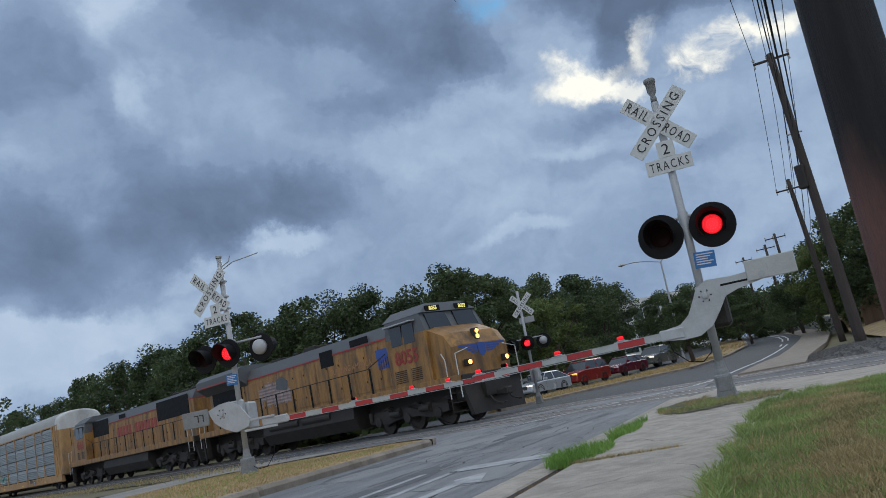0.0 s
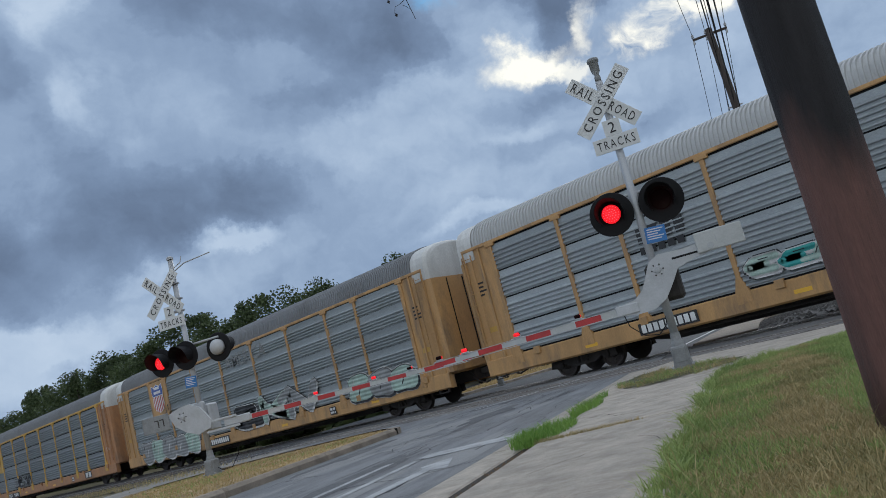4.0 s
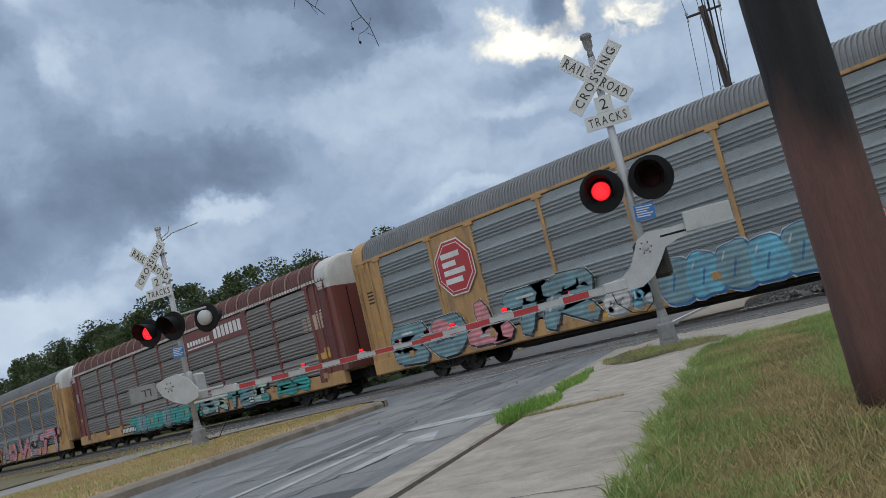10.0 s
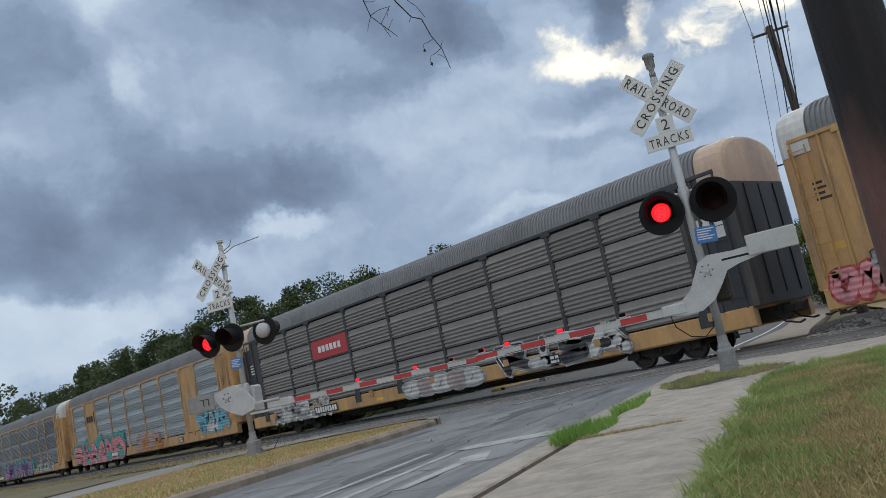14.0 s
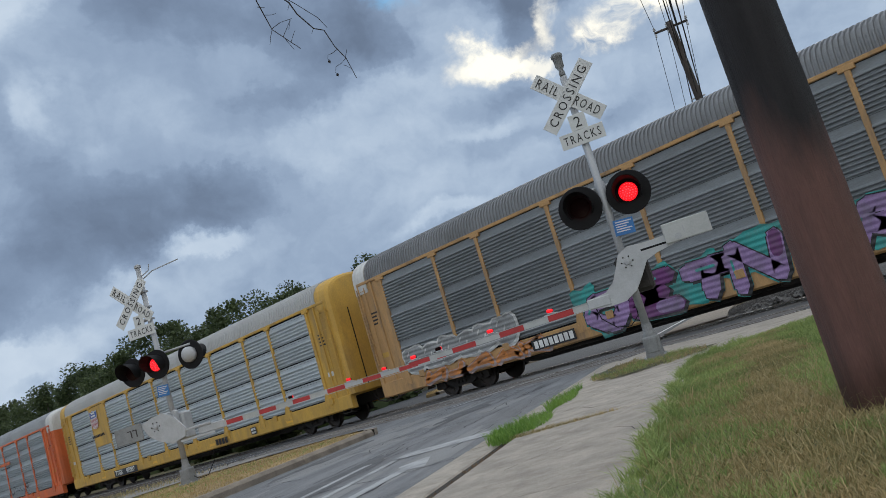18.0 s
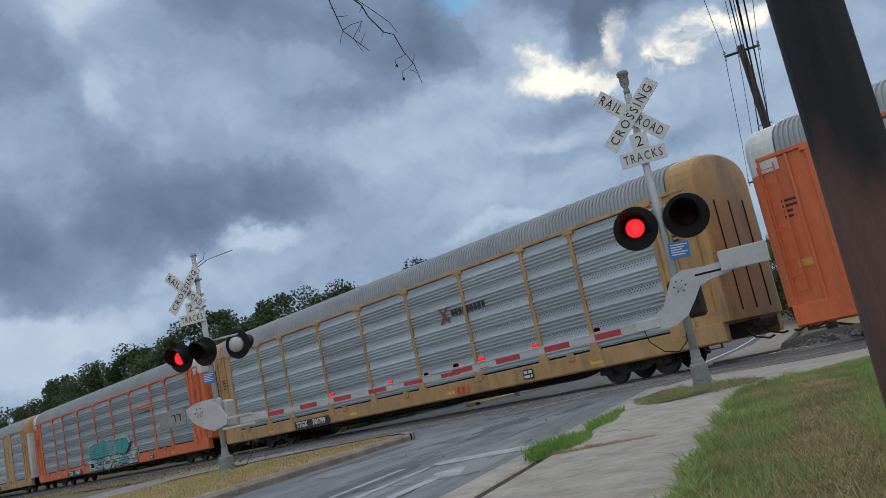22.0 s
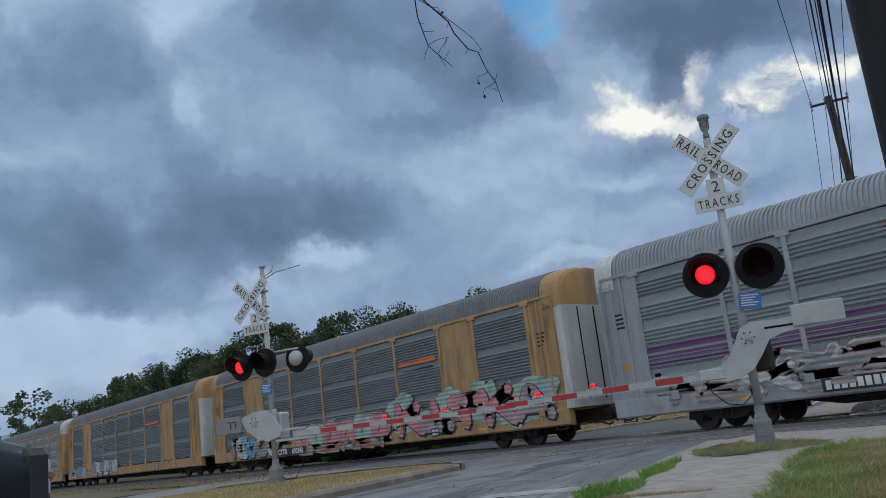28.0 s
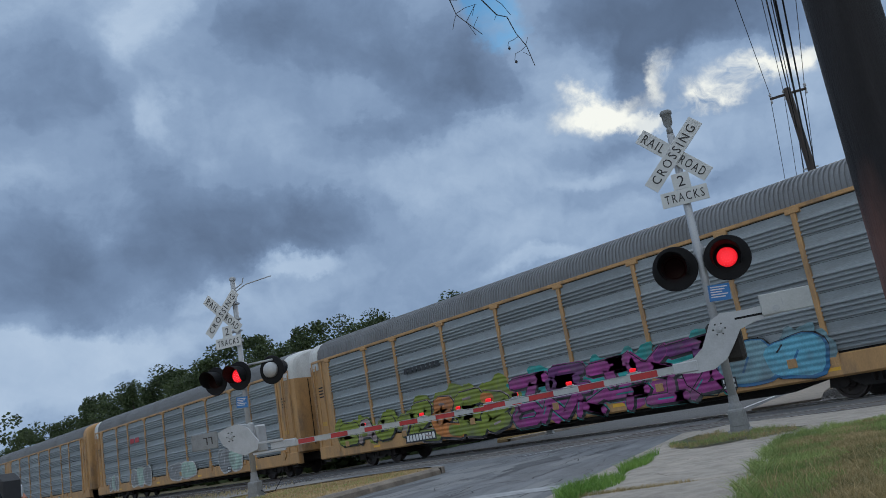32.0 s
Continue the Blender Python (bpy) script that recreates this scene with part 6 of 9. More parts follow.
def marks5(c, X):
    red_sign(c, X(8.43), 3.45)
    red_sign(c, X(1.57), 3.45)
    graffiti(c, X(-0.05), X(3.7), 0.65, 2.3, ("white", "black", "steel", "steel", "pink"), 51, 5, 0.2)
    graffiti(c, X(3.8), X(4.5), 0.7, 1.5, ("white", "grey", "white", "sky"), 52, 2, 0.2)
    graffiti(c, X(4.55), X(6.35), 0.62, 1.8, ("white", "blue", "steel", "sky"), 53, 5, style="bubble")
    graffiti(c, X(6.6), X(8.5), 0.65, 1.9, ("red", "white", "pink", "red"), 54, 4, 0.15)
    graffiti(c, X(8.6), X(10.35), 0.9, 2.4, ("white", "black", "sky", "steel", "sky"), 55, 3, 0.12, cloud="steel")
    graffiti(c, X(8.7), X(10.4), 0.58, 1.05, ("lilac", "purple", "lilac", "mauve"), 56, 4, style="bubble")


hoop_m = car_paint("faded_roof_bar", (0.27, 0.17, 0.14), 0.5)


def marks6(c, X):
    board(c, 1.52, 7.18, 3.72, EAVE - 0.1, maroon, "maroon board with pale lettering kept as bars")
    bars(c, 1.75, 4.0, 3.98, 4.20, 8, logo_white, None, Y_PANEL - 0.07, "pale slanted words kept as bars")
    bars(c, 4.35, 6.9, 3.95, 4.45, 7, logo_white, None, Y_PANEL - 0.07, "pale slanted words kept as bars")
    part("underline", Shape().box(1.75, 4.2, Y_PANEL - 0.072, Y_PANEL - 0.06, 3.82, 3.88), logo_white, c)
    for i in range(27):
        x = -HALF + 0.6 + i * 0.98
        part("roof_hoop", cached("hoop", lambda: Shape().pipe([(0, -1.65, EAVE + 0.05), (0, -1.64, EAVE + 0.28), (0, -1.57, EAVE + 0.48), (0, -1.44, EAVE + 0.67), (0, -1.2, EAVE + 0.82)], 0.035, 6).mesh("roof_hoop", hoop_m)), None, c, at=pose(x, 0, 0))
    teeth = Shape()
    for i in range(134):
        teeth.box(-HALF + 0.25 + i * 0.2, -HALF + 0.36 + i * 0.2, -1.685, -1.645, EAVE - 0.05, EAVE + 0.06)
    tagged(part("edge_teeth", teeth, cap_white, c, "row of pale marks along the eave"), kind="stuff")
    graffiti(c, X(2.5), X(5.3), 0.6, 1.5, ("mint", "black", "teal", "steel", "teal"), 61, 7, style="bubble")
    graffiti(c, X(5.4), X(8.3), 0.62, 1.65, ("steel", "black", "teal", "steel", "mint"), 62, 6, 0.22)
    graffiti(c, X(5.6), X(6.3), 1.5, 2.1, ("mauve", "pink", "mauve"), 63, 2)
    graffiti(c, X(8.6), X(9.6), 0.7, 1.3, ("black", "teal", "teal"), 64, 2)
    bars(c, X(9.7), X(10.3), 2.9, 3.5, 4, cap_pink, None, Y_PANEL - 0.03)
    board(c, X(9.9), X(10.3), 1.7, 1.95, gold, "small yellow notice", Y_PANEL - 0.02)
    plate_number(c, X(2.0), 9)


def marks7(c, X):
    board(c, -9.2, -7.3, 2.75, EAVE - 0.1, yellow, "yellow board")
    board(c, X(1.38), X(1.76), 3.3, 4.2, logo_white, "crumpled white sheet on the yellow board", Y_PANEL - 0.07)
    graffiti(c, X(0.0), X(2.5), 0.58, 2.0, ("black", "black", "grey", "white", "grey"), 71, 4, 0.12)
    graffiti(c, X(-0.5), X(0.1), 0.7, 1.6, ("red", "red", "pink"), 72, 2)
    graffiti(c, X(2.45), X(2.9), 0.8, 1.3, ("red", "pink", "red"), 76, 2)
    graffiti(c, X(3.8), X(6.5), 0.6, 1.95, ("sky", "black", "pink", "orange", "mauve"), 73, 4, 0.2)
    graffiti(c, X(6.9), X(10.0), 0.6, 2.2, ("sky", "black", "pink", "mauve", "pink"), 74, 4, 0.3)
    tag_scrawl(c, X(3.0), X(3.6), 1.6, 2.2, "white", 75)
    plate_number(c, -4.95, 2.0, (("X", -1.45), ("995839", 0.45)))


def marks8(c, X):
    board(c, X(2.02), X(3.15), 2.95, 3.75, logo_red, "dark red emblem board with pale bars", Y_PANEL - 0.06)
    bars(c, X(2.22), X(2.98), 3.22, 3.48, 6, logo_white, None, Y_PANEL - 0.085)
    graffiti(c, X(0.3), X(2.3), 0.6, 1.4, ("grey", "white", "grey", "white"), 81, 6, 0.22)
    graffiti(c, X(4.5), X(6.3), 0.6, 1.2, ("white", "grey", "white", "mauve"), 82, 5, style="bubble")
    graffiti(c, X(6.7), X(8.9), 0.62, 1.7, ("white", "grey", "black", "white"), 83, 4, 0.25)
    bars(c, X(10.1), X(10.5), 3.0, 3.6, 3, sign_white, None, Y_PANEL - 0.03)
    board(c, X(10.1), X(10.4), 2.1, 2.35, gold, "small yellow notice", Y_PANEL - 0.02)
    plate_number(c, X(1.8), 9)


def marks9(c, X):
    bars(c, X(1.2), X(1.8), 3.35, 3.75, 3, grime, None, Y_PANEL - 0.055, "dark bracketed emblem as bars")
    for x in (X(1.08), X(1.88)):
        part("bracket_mark", Shape().box(x, x + 0.05, Y_PANEL - 0.06, Y_PANEL - 0.03, 3.1, 4.0), grime, c)
    graffiti(c, X(-0.15), X(4.0), 0.55, 2.1, ("teal", "black", "pink", "pink", "pink"), 91, 6, 0.25, cloud="teal")
    graffiti(c, X(0.4), X(3.9), 0.56, 1.1, ("pink", "pink", "pink", "teal"), 94, 8, style="bubble")
    graffiti(c, X(4.9), X(6.6), 0.7, 1.8, ("mauve", "orange", "mauve", "orange"), 95, 4, 0.3)
    graffiti(c, X(8.7), X(10.2), 0.9, 2.2, ("white", "sky", "sky", "white"), 93, 3, 0.12)
    plate_number(c, X(3.0), 6)


def marks10(c, X):
    graffiti(c, X(3.3), X(7.0), 0.55, 1.95, ("teal", "black", "lilac", "purple", "lilac"), 101, 6, 0.2, cloud="teal")
    graffiti(c, X(0.1), X(2.2), 1.15, 2.0, ("white", "white", "grey"), 104, 6, style="bubble")
    graffiti(c, X(0.4), X(2.6), 0.62, 1.1, ("orange", "mauve", "orange"), 105, 5)
    graffiti(c, X(7.6), X(9.4), 0.7, 1.4, ("grey", "white", "mint", "grey"), 103, 4, 0.2)
    tag_scrawl(c, X(8.0), X(9.6), 1.5, 2.0, "white", 106)
    plate_number(c, X(2.4), 8)


def marks11(c, X):
    board(c, -9.2, -7.3, 2.45, EAVE - 0.1, gold, "bright yellow emblem board")
    shield(c, X(1.5), 3.95, 1.0, 1.05)
    bars(c, X(1.15), X(1.9), 2.98, 3.12, 9, grime, None, Y_PANEL - 0.075)
    plate_number(c, -6.3, 2.8, (("TTGX", -1.15), ("973937", 0.85)))
    bars(c, X(7.0), X(7.5), 0.68, 0.95, 4, grime, None, Y_POST - 0.056)


def marks12(c, X):
    graffiti(c, X(0.2), X(3.2), 0.75, 1.75, ("grey", "black", "white", "grey"), 121, 9, 0.2)
    graffiti(c, X(3.2), X(5.6), 0.75, 1.5, ("black", "white", "grey"), 123, 7, 0.2)
    graffiti(c, X(0.3), X(2.4), 0.6, 1.1, ("red", "white", "pink", "grey"), 122, 5, 0.22)
    tag_scrawl(c, X(7.4), X(9.2), 1.3, 1.9, "black", 124)
    dash(c, X(6.95), X(8.0), 3.42)


def marks13(c, X):
    plate_number(c, -5.84, 2.6, (("TTGX", -1.15), ("701799", 0.85)))
    z = 3.38
    sw = Shape()
    for d in (-1, 1):
        sw.add([(X(6.92) + 0.42 * q - 0.06, Y_PANEL - 0.062 - 0.002 * d, z + d * (q - 0.5) * 0.55) for q in (0, 1)] + [(X(6.92) + 0.42 * q + 0.06, Y_PANEL - 0.062 - 0.002 * d, z + d * (q - 0.5) * 0.55) for q in (1, 0)], [(0, 1, 2, 3)])
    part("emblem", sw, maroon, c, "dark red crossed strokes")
    bars(c, X(7.17), X(7.95), z - 0.1, z + 0.12, 9, grime, None, Y_PANEL - 0.06, "dark words kept as bars")
    bars(c, X(6.9), X(7.25), 0.68, 0.92, 3, orange, None, Y_POST - 0.056, "faded stencilled marks")


def marks14(c, X):
    graffiti(c, X(3.9), X(6.4), 1.35, 2.35, ("mint", "black", "teal", "teal", "steel"), 141, 4, style="bubble", cloud="mint")
    graffiti(c, X(3.7), X(6.9), 0.6, 1.45, ("mint", "black", "mint", "steel", "mint"), 142, 6, 0.22, cloud="mint")
    dash(c, X(7.0), X(8.0), 3.50)
    plate_number(c, -5.85, 2.7, (("TTGX", -1.15), ("995827", 0.85)))


def marks15(c, X):
    shield(c, X(1.55), 3.95, 1.35, 1.35, True)
    plate_number(c, -5.14, 2.9, (("TTGX", -1.15), ("821254", 0.85)))
    bars(c, X(6.9), X(7.3), 0.68, 0.92, 3, grime, None, Y_POST - 0.056, "faded stencilled marks")
    board(c, X(-0.5), X(-0.4), 2.7, 2.95, logo_white, "small round notice", Y_PANEL - 0.02)


def marks16(c, X):
    st = Shape()
    for z in (2.35, 2.12, 1.95):
        st.box(X(0.02), X(9.98), Y_PANEL - 0.05, Y_PANEL - 0.03, z, z + 0.12)
    part("stripe", st, spray["purple"], c, "dull purple stripes along the side")
    board(c, X(3.0), X(4.0), 3.55, 4.3, logo_red, "red emblem board with pale bars", Y_PANEL - 0.05)
    bars(c, X(3.3), X(3.95), 3.85, 4.1, 7, logo_white, None, Y_PANEL - 0.07)
    part("swirl", Shape().lathe(((0, 0.18), (0.01, 0.17)), (X(3.15), Y_PANEL - 0.065, 3.95), (0, -1, 0), 12), logo_white, c)
    graffiti(c, X(0.0), X(10.4), 0.78, 1.55, ("white", "mauve", "grey", "mauve", "white"), 161, 17, 0.26)
    graffiti(c, X(1.0), X(9.0), 1.4, 1.85, ("mauve", "white", "mauve", "grey"), 162, 12, 0.3)
    plate_number(c, X(2.1), 9)


def marks17(c, X):
    graffiti(c, X(0.2), X(3.0), 0.62, 1.9, ("white", "black", "grey", "white", "sky"), 171, 6, 0.3)
    graffiti(c, X(3.3), X(6.5), 0.85, 2.0, ("white", "black", "pink", "mint", "pink"), 172, 6, style="bubble")
    graffiti(c, X(3.3), X(6.5), 0.58, 1.0, ("mauve", "mauve", "orange", "mint"), 174, 6)
    graffiti(c, X(6.7), X(10.3), 0.75, 2.25, ("white", "black", "pink", "mauve", "pink"), 173, 5, 0.12, cloud="mint")
    dash(c, X(6.9), X(7.9), 3.5)
    plate_number(c, -4.6, 2.9, (("CTTX", -1.15), ("690243", 0.85)))


def marks18(c, X):
    graffiti(c, X(-0.1), X(1.4), 0.75, 1.45, ("sky", "white", "sky", "white"), 181, 4, 0.2)
    graffiti(c, X(2.1), X(4.5), 0.85, 1.7, ("black", "white", "grey", "white"), 182, 6, style="bubble")
    dash(c, X(6.88), X(7.85), 3.5)
    plate_number(c, -4.3, 2.9, (("CTTX", -1.15), ("690449", 0.85)))


def marks19(c, X):
    bars(c, X(2.15), X(3.05), 3.2, 3.42, 8, sign_black, None, Y_PANEL - 0.06, "black words kept as bars")
    graffiti(c, X(0.15), X(2.3), 0.9, 1.95, ("green", "black", "green", "mauve", "green"), 191, 4, 0.25, cloud="green")
    graffiti(c, X(2.2), X(4.4), 0.55, 2.3, ("mauve", "black", "green", "orange", "green"), 195, 4, 0.3, cloud="green")
    graffiti(c, X(4.5), X(7.75), 1.25, 2.3, ("magenta", "black", "magenta", "purple", "magenta"), 192, 5, 0.2, cloud="teal")
    graffiti(c, X(4.4), X(7.8), 0.55, 1.4, ("teal", "black", "magenta", "magenta"), 193, 6, 0.2, cloud="magenta")
    graffiti(c, X(7.7), X(8.8), 0.75, 1.85, ("black", "blue", "steel", "sky"), 194, 2, 0.15, "blue sprayed blob with dark outline", "bubble", "steel")
    plate_number(c, X(2.0), 9)


def marks20(c, X):
    for k, (a, b) in enumerate(((0.4, 1.1), (2.1, 3.4), (4.6, 6.0), (7.3, 8.3))):
        graffiti(c, X(a), X(b), 0.8, 1.7 + 0.2 * (k % 2), ("white", "white", "grey", "mint"), 200 + k, 3 if k < 2 else 2, style="bubble")
    bars(c, X(2.1), X(2.8), 3.4, 3.7, 2, logo_red, None, Y_PANEL - 0.06)


def marks21(c, X):
    graffiti(c, X(1.0), X(4.0), 0.7, 1.6, ("white", "black", "grey"), 211, 6, 0.25)


SPECS = [
    ("autorack with clean silver panels and yellow posts", yellow, silver, roof_white, cap_white, None, 10, (), marks1, 4, None),
    ("autorack with grey panels, yellow posts and shield emblem, graffiti low down", yellow, zinc, roof_grey, cap_white, None, 10, (), marks2, 5, None),
    ("autorack with dull dark panels, yellow posts and faded brown end", gold, dull, roof_grey, cap_white, rusty, 10, (), marks3, 4, rusty),
    ("maroon autorack with rust-stained panels", maroon, browned, roof_grey, cap_white, yellow, 10, (), marks4, 4, None),
    ("yellow autorack with two red eight-sided emblems and graffiti", yellow, zinc, roof_grey, yellow, None, 10, (1, 7), marks5, 5, None),
    ("maroon autorack with hooped dark roof and teal graffiti", maroon, browned, roof_maroon, cap_white, yellow, 10, (), marks6, 4, None),
    ("yellow autorack with dull panels, white sheet and pink graffiti", yellow, dull, roof_grey, cap_white, None, 10, (), marks7, 3, None),
    ("black autorack with dull brown panels and red emblem", charcoal, browned, roof_grey, cap_pink, yellow, 10, (), marks8, 4, None),
    ("yellow autorack with silver panels, pink and blue graffiti", yellow, silver, roof_grey, yellow, None, 10, (1, 7), marks9, 5, None),
    ("yellow autorack with dull panels and purple graffiti", yellow, dull, roof_grey, cap_white, None, 10, (), marks10, 3, None),
    ("bright yellow autorack with gleaming silver panels", gold, bright, roof_white, gold, None, 11, (), marks11, 4, None),
    ("orange autorack with silver panels and pale graffiti", orange, silver, roof_silver, cap_white, None, 11, (), marks12, 5, None),
    ("tan yellow autorack with bright silver panels", yellow, bright, roof_silver, yellow, None, 11, (), marks13, 5, None),
    ("orange autorack with silver panels and mint graffiti", orange, silver, roof_silver, cap_white, None, 10, (), marks14, 5, None),
    ("tan yellow autorack with bright panels and shield emblem", yellow, bright, roof_silver, yellow, None, 10, (1, 7), marks15, 5, None),
    ("grey autorack with purple stripes and red emblem", grey_car, zinc, roof_silver, cap_white, None, 10, (), marks16, 5, None),
    ("yellow autorack with dull panels and a long row of graffiti", yellow, dull, roof_grey, yellow, None, 10, (1, 7), marks17, 3, None),
    ("yellow autorack with dull panels and bubble graffiti", yellow, dull, roof_grey, yellow, None, 10, (1, 7), marks18, 3, None),
    ("tan yellow autorack with grey panels, purple and green graffiti", yellow, zinc, roof_grey, cap_white, None, 10, (), marks19, 5, None),
    ("tan yellow autorack with grey panels and white paint blocks", yellow, zinc, roof_grey, cap_white, None, 10, (), marks20, 5, None),
    ("tan yellow autorack with grey panels", yellow, zinc, roof_grey, yellow, None, 10, (1,), marks21, 5, None),
    ("tan yellow autorack with silver panels", yellow, silver, roof_grey, cap_white, None, 10, (), None, 5, None),
    ("orange autorack with silver panels", orange, silver, roof_grey, cap_white, None, 10, (), None, 5, None),
]
for i, (lab, trim, pan, rf, cp, sl, nb, so, mk, rw, en) in enumerate(SPECS):
    c = autorack(i + 1, lab, trim, pan, rf, cp, sl, nb, so, mk, rw, en, cap_white if i + 1 in (15, 17, 18) else None)
    TRAIN.append((c, (i + 0.5) * PITCH, i + 1))


# ---- trees ----
def az_pt(az, dist, z=0.0):
    a = radians(az)
    x, y = math.cos(a) * dist, math.sin(a) * dist
    return x, y, z + hill(x, y)


def leaf_cloud(rnd, clumps, per, size):
    """Many small leaf sprays, each a bent pair of faces, in clumps."""
    vs, fs = [], []
    for (cx, cy, cz, cr) in clumps:
        for i in range(per):
            u = rnd.random() ** 0.4 * cr
            th, ph = rnd.uniform(0, 6.283), math.acos(rnd.uniform(-1, 1))
            p = Vector((cx + u * math.sin(ph) * math.cos(th), cy + u * math.sin(ph) * math.sin(th), cz + u * math.cos(ph) * 0.75))
            d = Vector((rnd.gauss(0, 1), rnd.gauss(0, 1), rnd.gauss(0, 0.6))).normalized()
            n = d.orthogonal().normalized()
            n.rotate(Matrix.Rotation(rnd.uniform(0, 6.283), 3, d))
            s = size * rnd.uniform(0.6, 1.35)
            b = len(vs)
            vs += [tuple(p - d * s * 0.5), tuple(p + n * s * 0.33 + Vector((0, 0, s * 0.1))), tuple(p + d * s * 0.55), tuple(p - n * s * 0.33 + Vector((0, 0, s * 0.06)))]
            fs.append((b, b + 1, b + 2, b + 3))
    return vs, fs


def tree_meshes(seed, h, spread, mat, per=230, count=58, size=0.23, low=0.22):
    rnd = random.Random(seed)
    wood = Shape()
    lean = Vector((rnd.uniform(-0.3, 0.3), rnd.uniform(-0.3, 0.3), 0))
    fork = h * 0.3
    wood.tube((0, 0, -0.3), (lean.x, lean.y, fork), h * 0.032, h * 0.022, 8)
    tips = []
    for k in range(7):
        a = k * 0.9 + rnd.uniform(-0.3, 0.3)
        mid = Vector((lean.x + math.cos(a) * spread * 0.25, lean.y + math.sin(a) * spread * 0.25, fork + h * rnd.uniform(0.12, 0.25)))
        tip = Vector((math.cos(a) * spread * rnd.uniform(0.4, 0.8), math.sin(a) * spread * rnd.uniform(0.4, 0.8), h * rnd.uniform(0.55, 0.9)))
        wood.tube((lean.x, lean.y, fork * 0.95), mid, h * 0.016, h * 0.010, 6)
        wood.tube(mid, tip, h * 0.010, h * 0.003, 5)
        tips.append(tip)
    clumps = []
    for i in range(count):
        a = rnd.uniform(0, 6.283)
        zr = rnd.uniform(low, 0.98)
        lim = spread * math.sqrt(max(0.06, 1 - ((zr - 0.48) / 0.54) ** 2))
        r = lim * rnd.uniform(0.45, 1.0) ** 0.6
        cr = rnd.uniform(0.65, 1.40) * h / 10
        clumps.append((math.cos(a) * r, math.sin(a) * r, h * zr - cr * 0.3, cr))
    for t in tips:
        clumps.append((t.x, t.y, t.z, h * 0.09))
    vs, fs = leaf_cloud(rnd, clumps, per, size)
    me = bpy.data.meshes.new("crown")
    me.from_pydata(vs, [], fs)
    me.materials.append(mat)
    return wood.mesh("trunk", bark, True), me


TREE_KINDS = [tree_meshes(11, 10, 4.3, leaf_dark), tree_meshes(12, 10, 3.6, leaf_dark, low=0.15), tree_meshes(13, 10, 4.8, leaf_dark, count=60), tree_meshes(14, 10, 3.0, leaf_dark, count=40, low=0.3), tree_meshes(15, 10, 4.2, leaf_mid, low=0.1)]


def tree(kind, az, dist, h, wide=1.0, label="dark green leafy tree beyond the railway"):
    x, y, z = az_pt(az, dist)
    t = thing("tree", label, "tree", "trees round the crossing")
    t.matrix_basis = Matrix.Translation((x, y, z - 0.1)) @ Matrix.Rotation(radians(az * 77 % 360), 4, "Z") @ Matrix.Diagonal((wide * h / 10, wide * h / 10, h / 10, 1))
    part("trunk", TREE_KINDS[kind][0], None, t)
    part("crown", TREE_KINDS[kind][1], None, t)


TREES_WEST = (
    (2, 171.5, 175, 6.5, 1.6), (4, 169.0, 168, 6.8, 1.7), (2, 166.6, 160, 9.0, 1.4), (2, 164.8, 145, 10.8), (1, 163.0, 118, 10.2), (0, 161.0, 112, 11.8), (2, 159.2, 102, 11.6), (3, 157.4, 96, 12.3), (1, 156.0, 92, 11.2),
    (2, 154.6, 84, 11.0), (0, 152.6, 78, 12.2), (2, 150.6, 74, 10.4), (1, 148.6, 71, 9.8), (0, 146.8, 70, 11.4), (2, 145.2, 68, 9.6), (3, 143.6, 66, 10.9, 0.8), (1, 141.8, 66, 8.6), (0, 139.8, 62, 9.2),
)
TREES_EAST = (
    (2, 137.8, 60, 10.3, 1.1), (0, 135.7, 62, 9.8), (4, 133.4, 54, 7.4, 1.1), (2, 132.4, 66, 9.3), (1, 130.2, 72, 9.6, 1.2), (0, 128.4, 74, 8.6), (2, 126.8, 78, 7.9, 1.1), (4, 131.2, 50, 5.6, 1.2),
    (0, 129.4, 60, 6.4), (1, 127.6, 66, 6.2), (2, 122.4, 96, 7.4, 1.1), (0, 120.6, 92, 7.2), (1, 119.0, 98, 6.9), (2, 123.5, 130, 9.0), (0, 117.6, 96, 5.0),
    (2, 114.0, 76, 7.4), (4, 112.4, 70, 8.0), (0, 110.6, 72, 9.8), (2, 108.4, 66, 9.6), (4, 106.4, 62, 9.0), (1, 104.0, 60, 8.5), (0, 101.0, 58, 9.0), (2, 115.8, 84, 4.4),
)
for row in TREES_WEST + TREES_EAST:
    if 126 < row[1] < 134.6:
        row = (row[0], row[1], row[2] * 1.32, row[3] * 1.22, *row[4:])
    tree(*row)
for (az, ds, h) in ((122.1, 60, 4.6), (118.3, 80, 3.8)):
    tree(3, az, ds, h, 1.25, "small dark tree with thin stems on the far median")


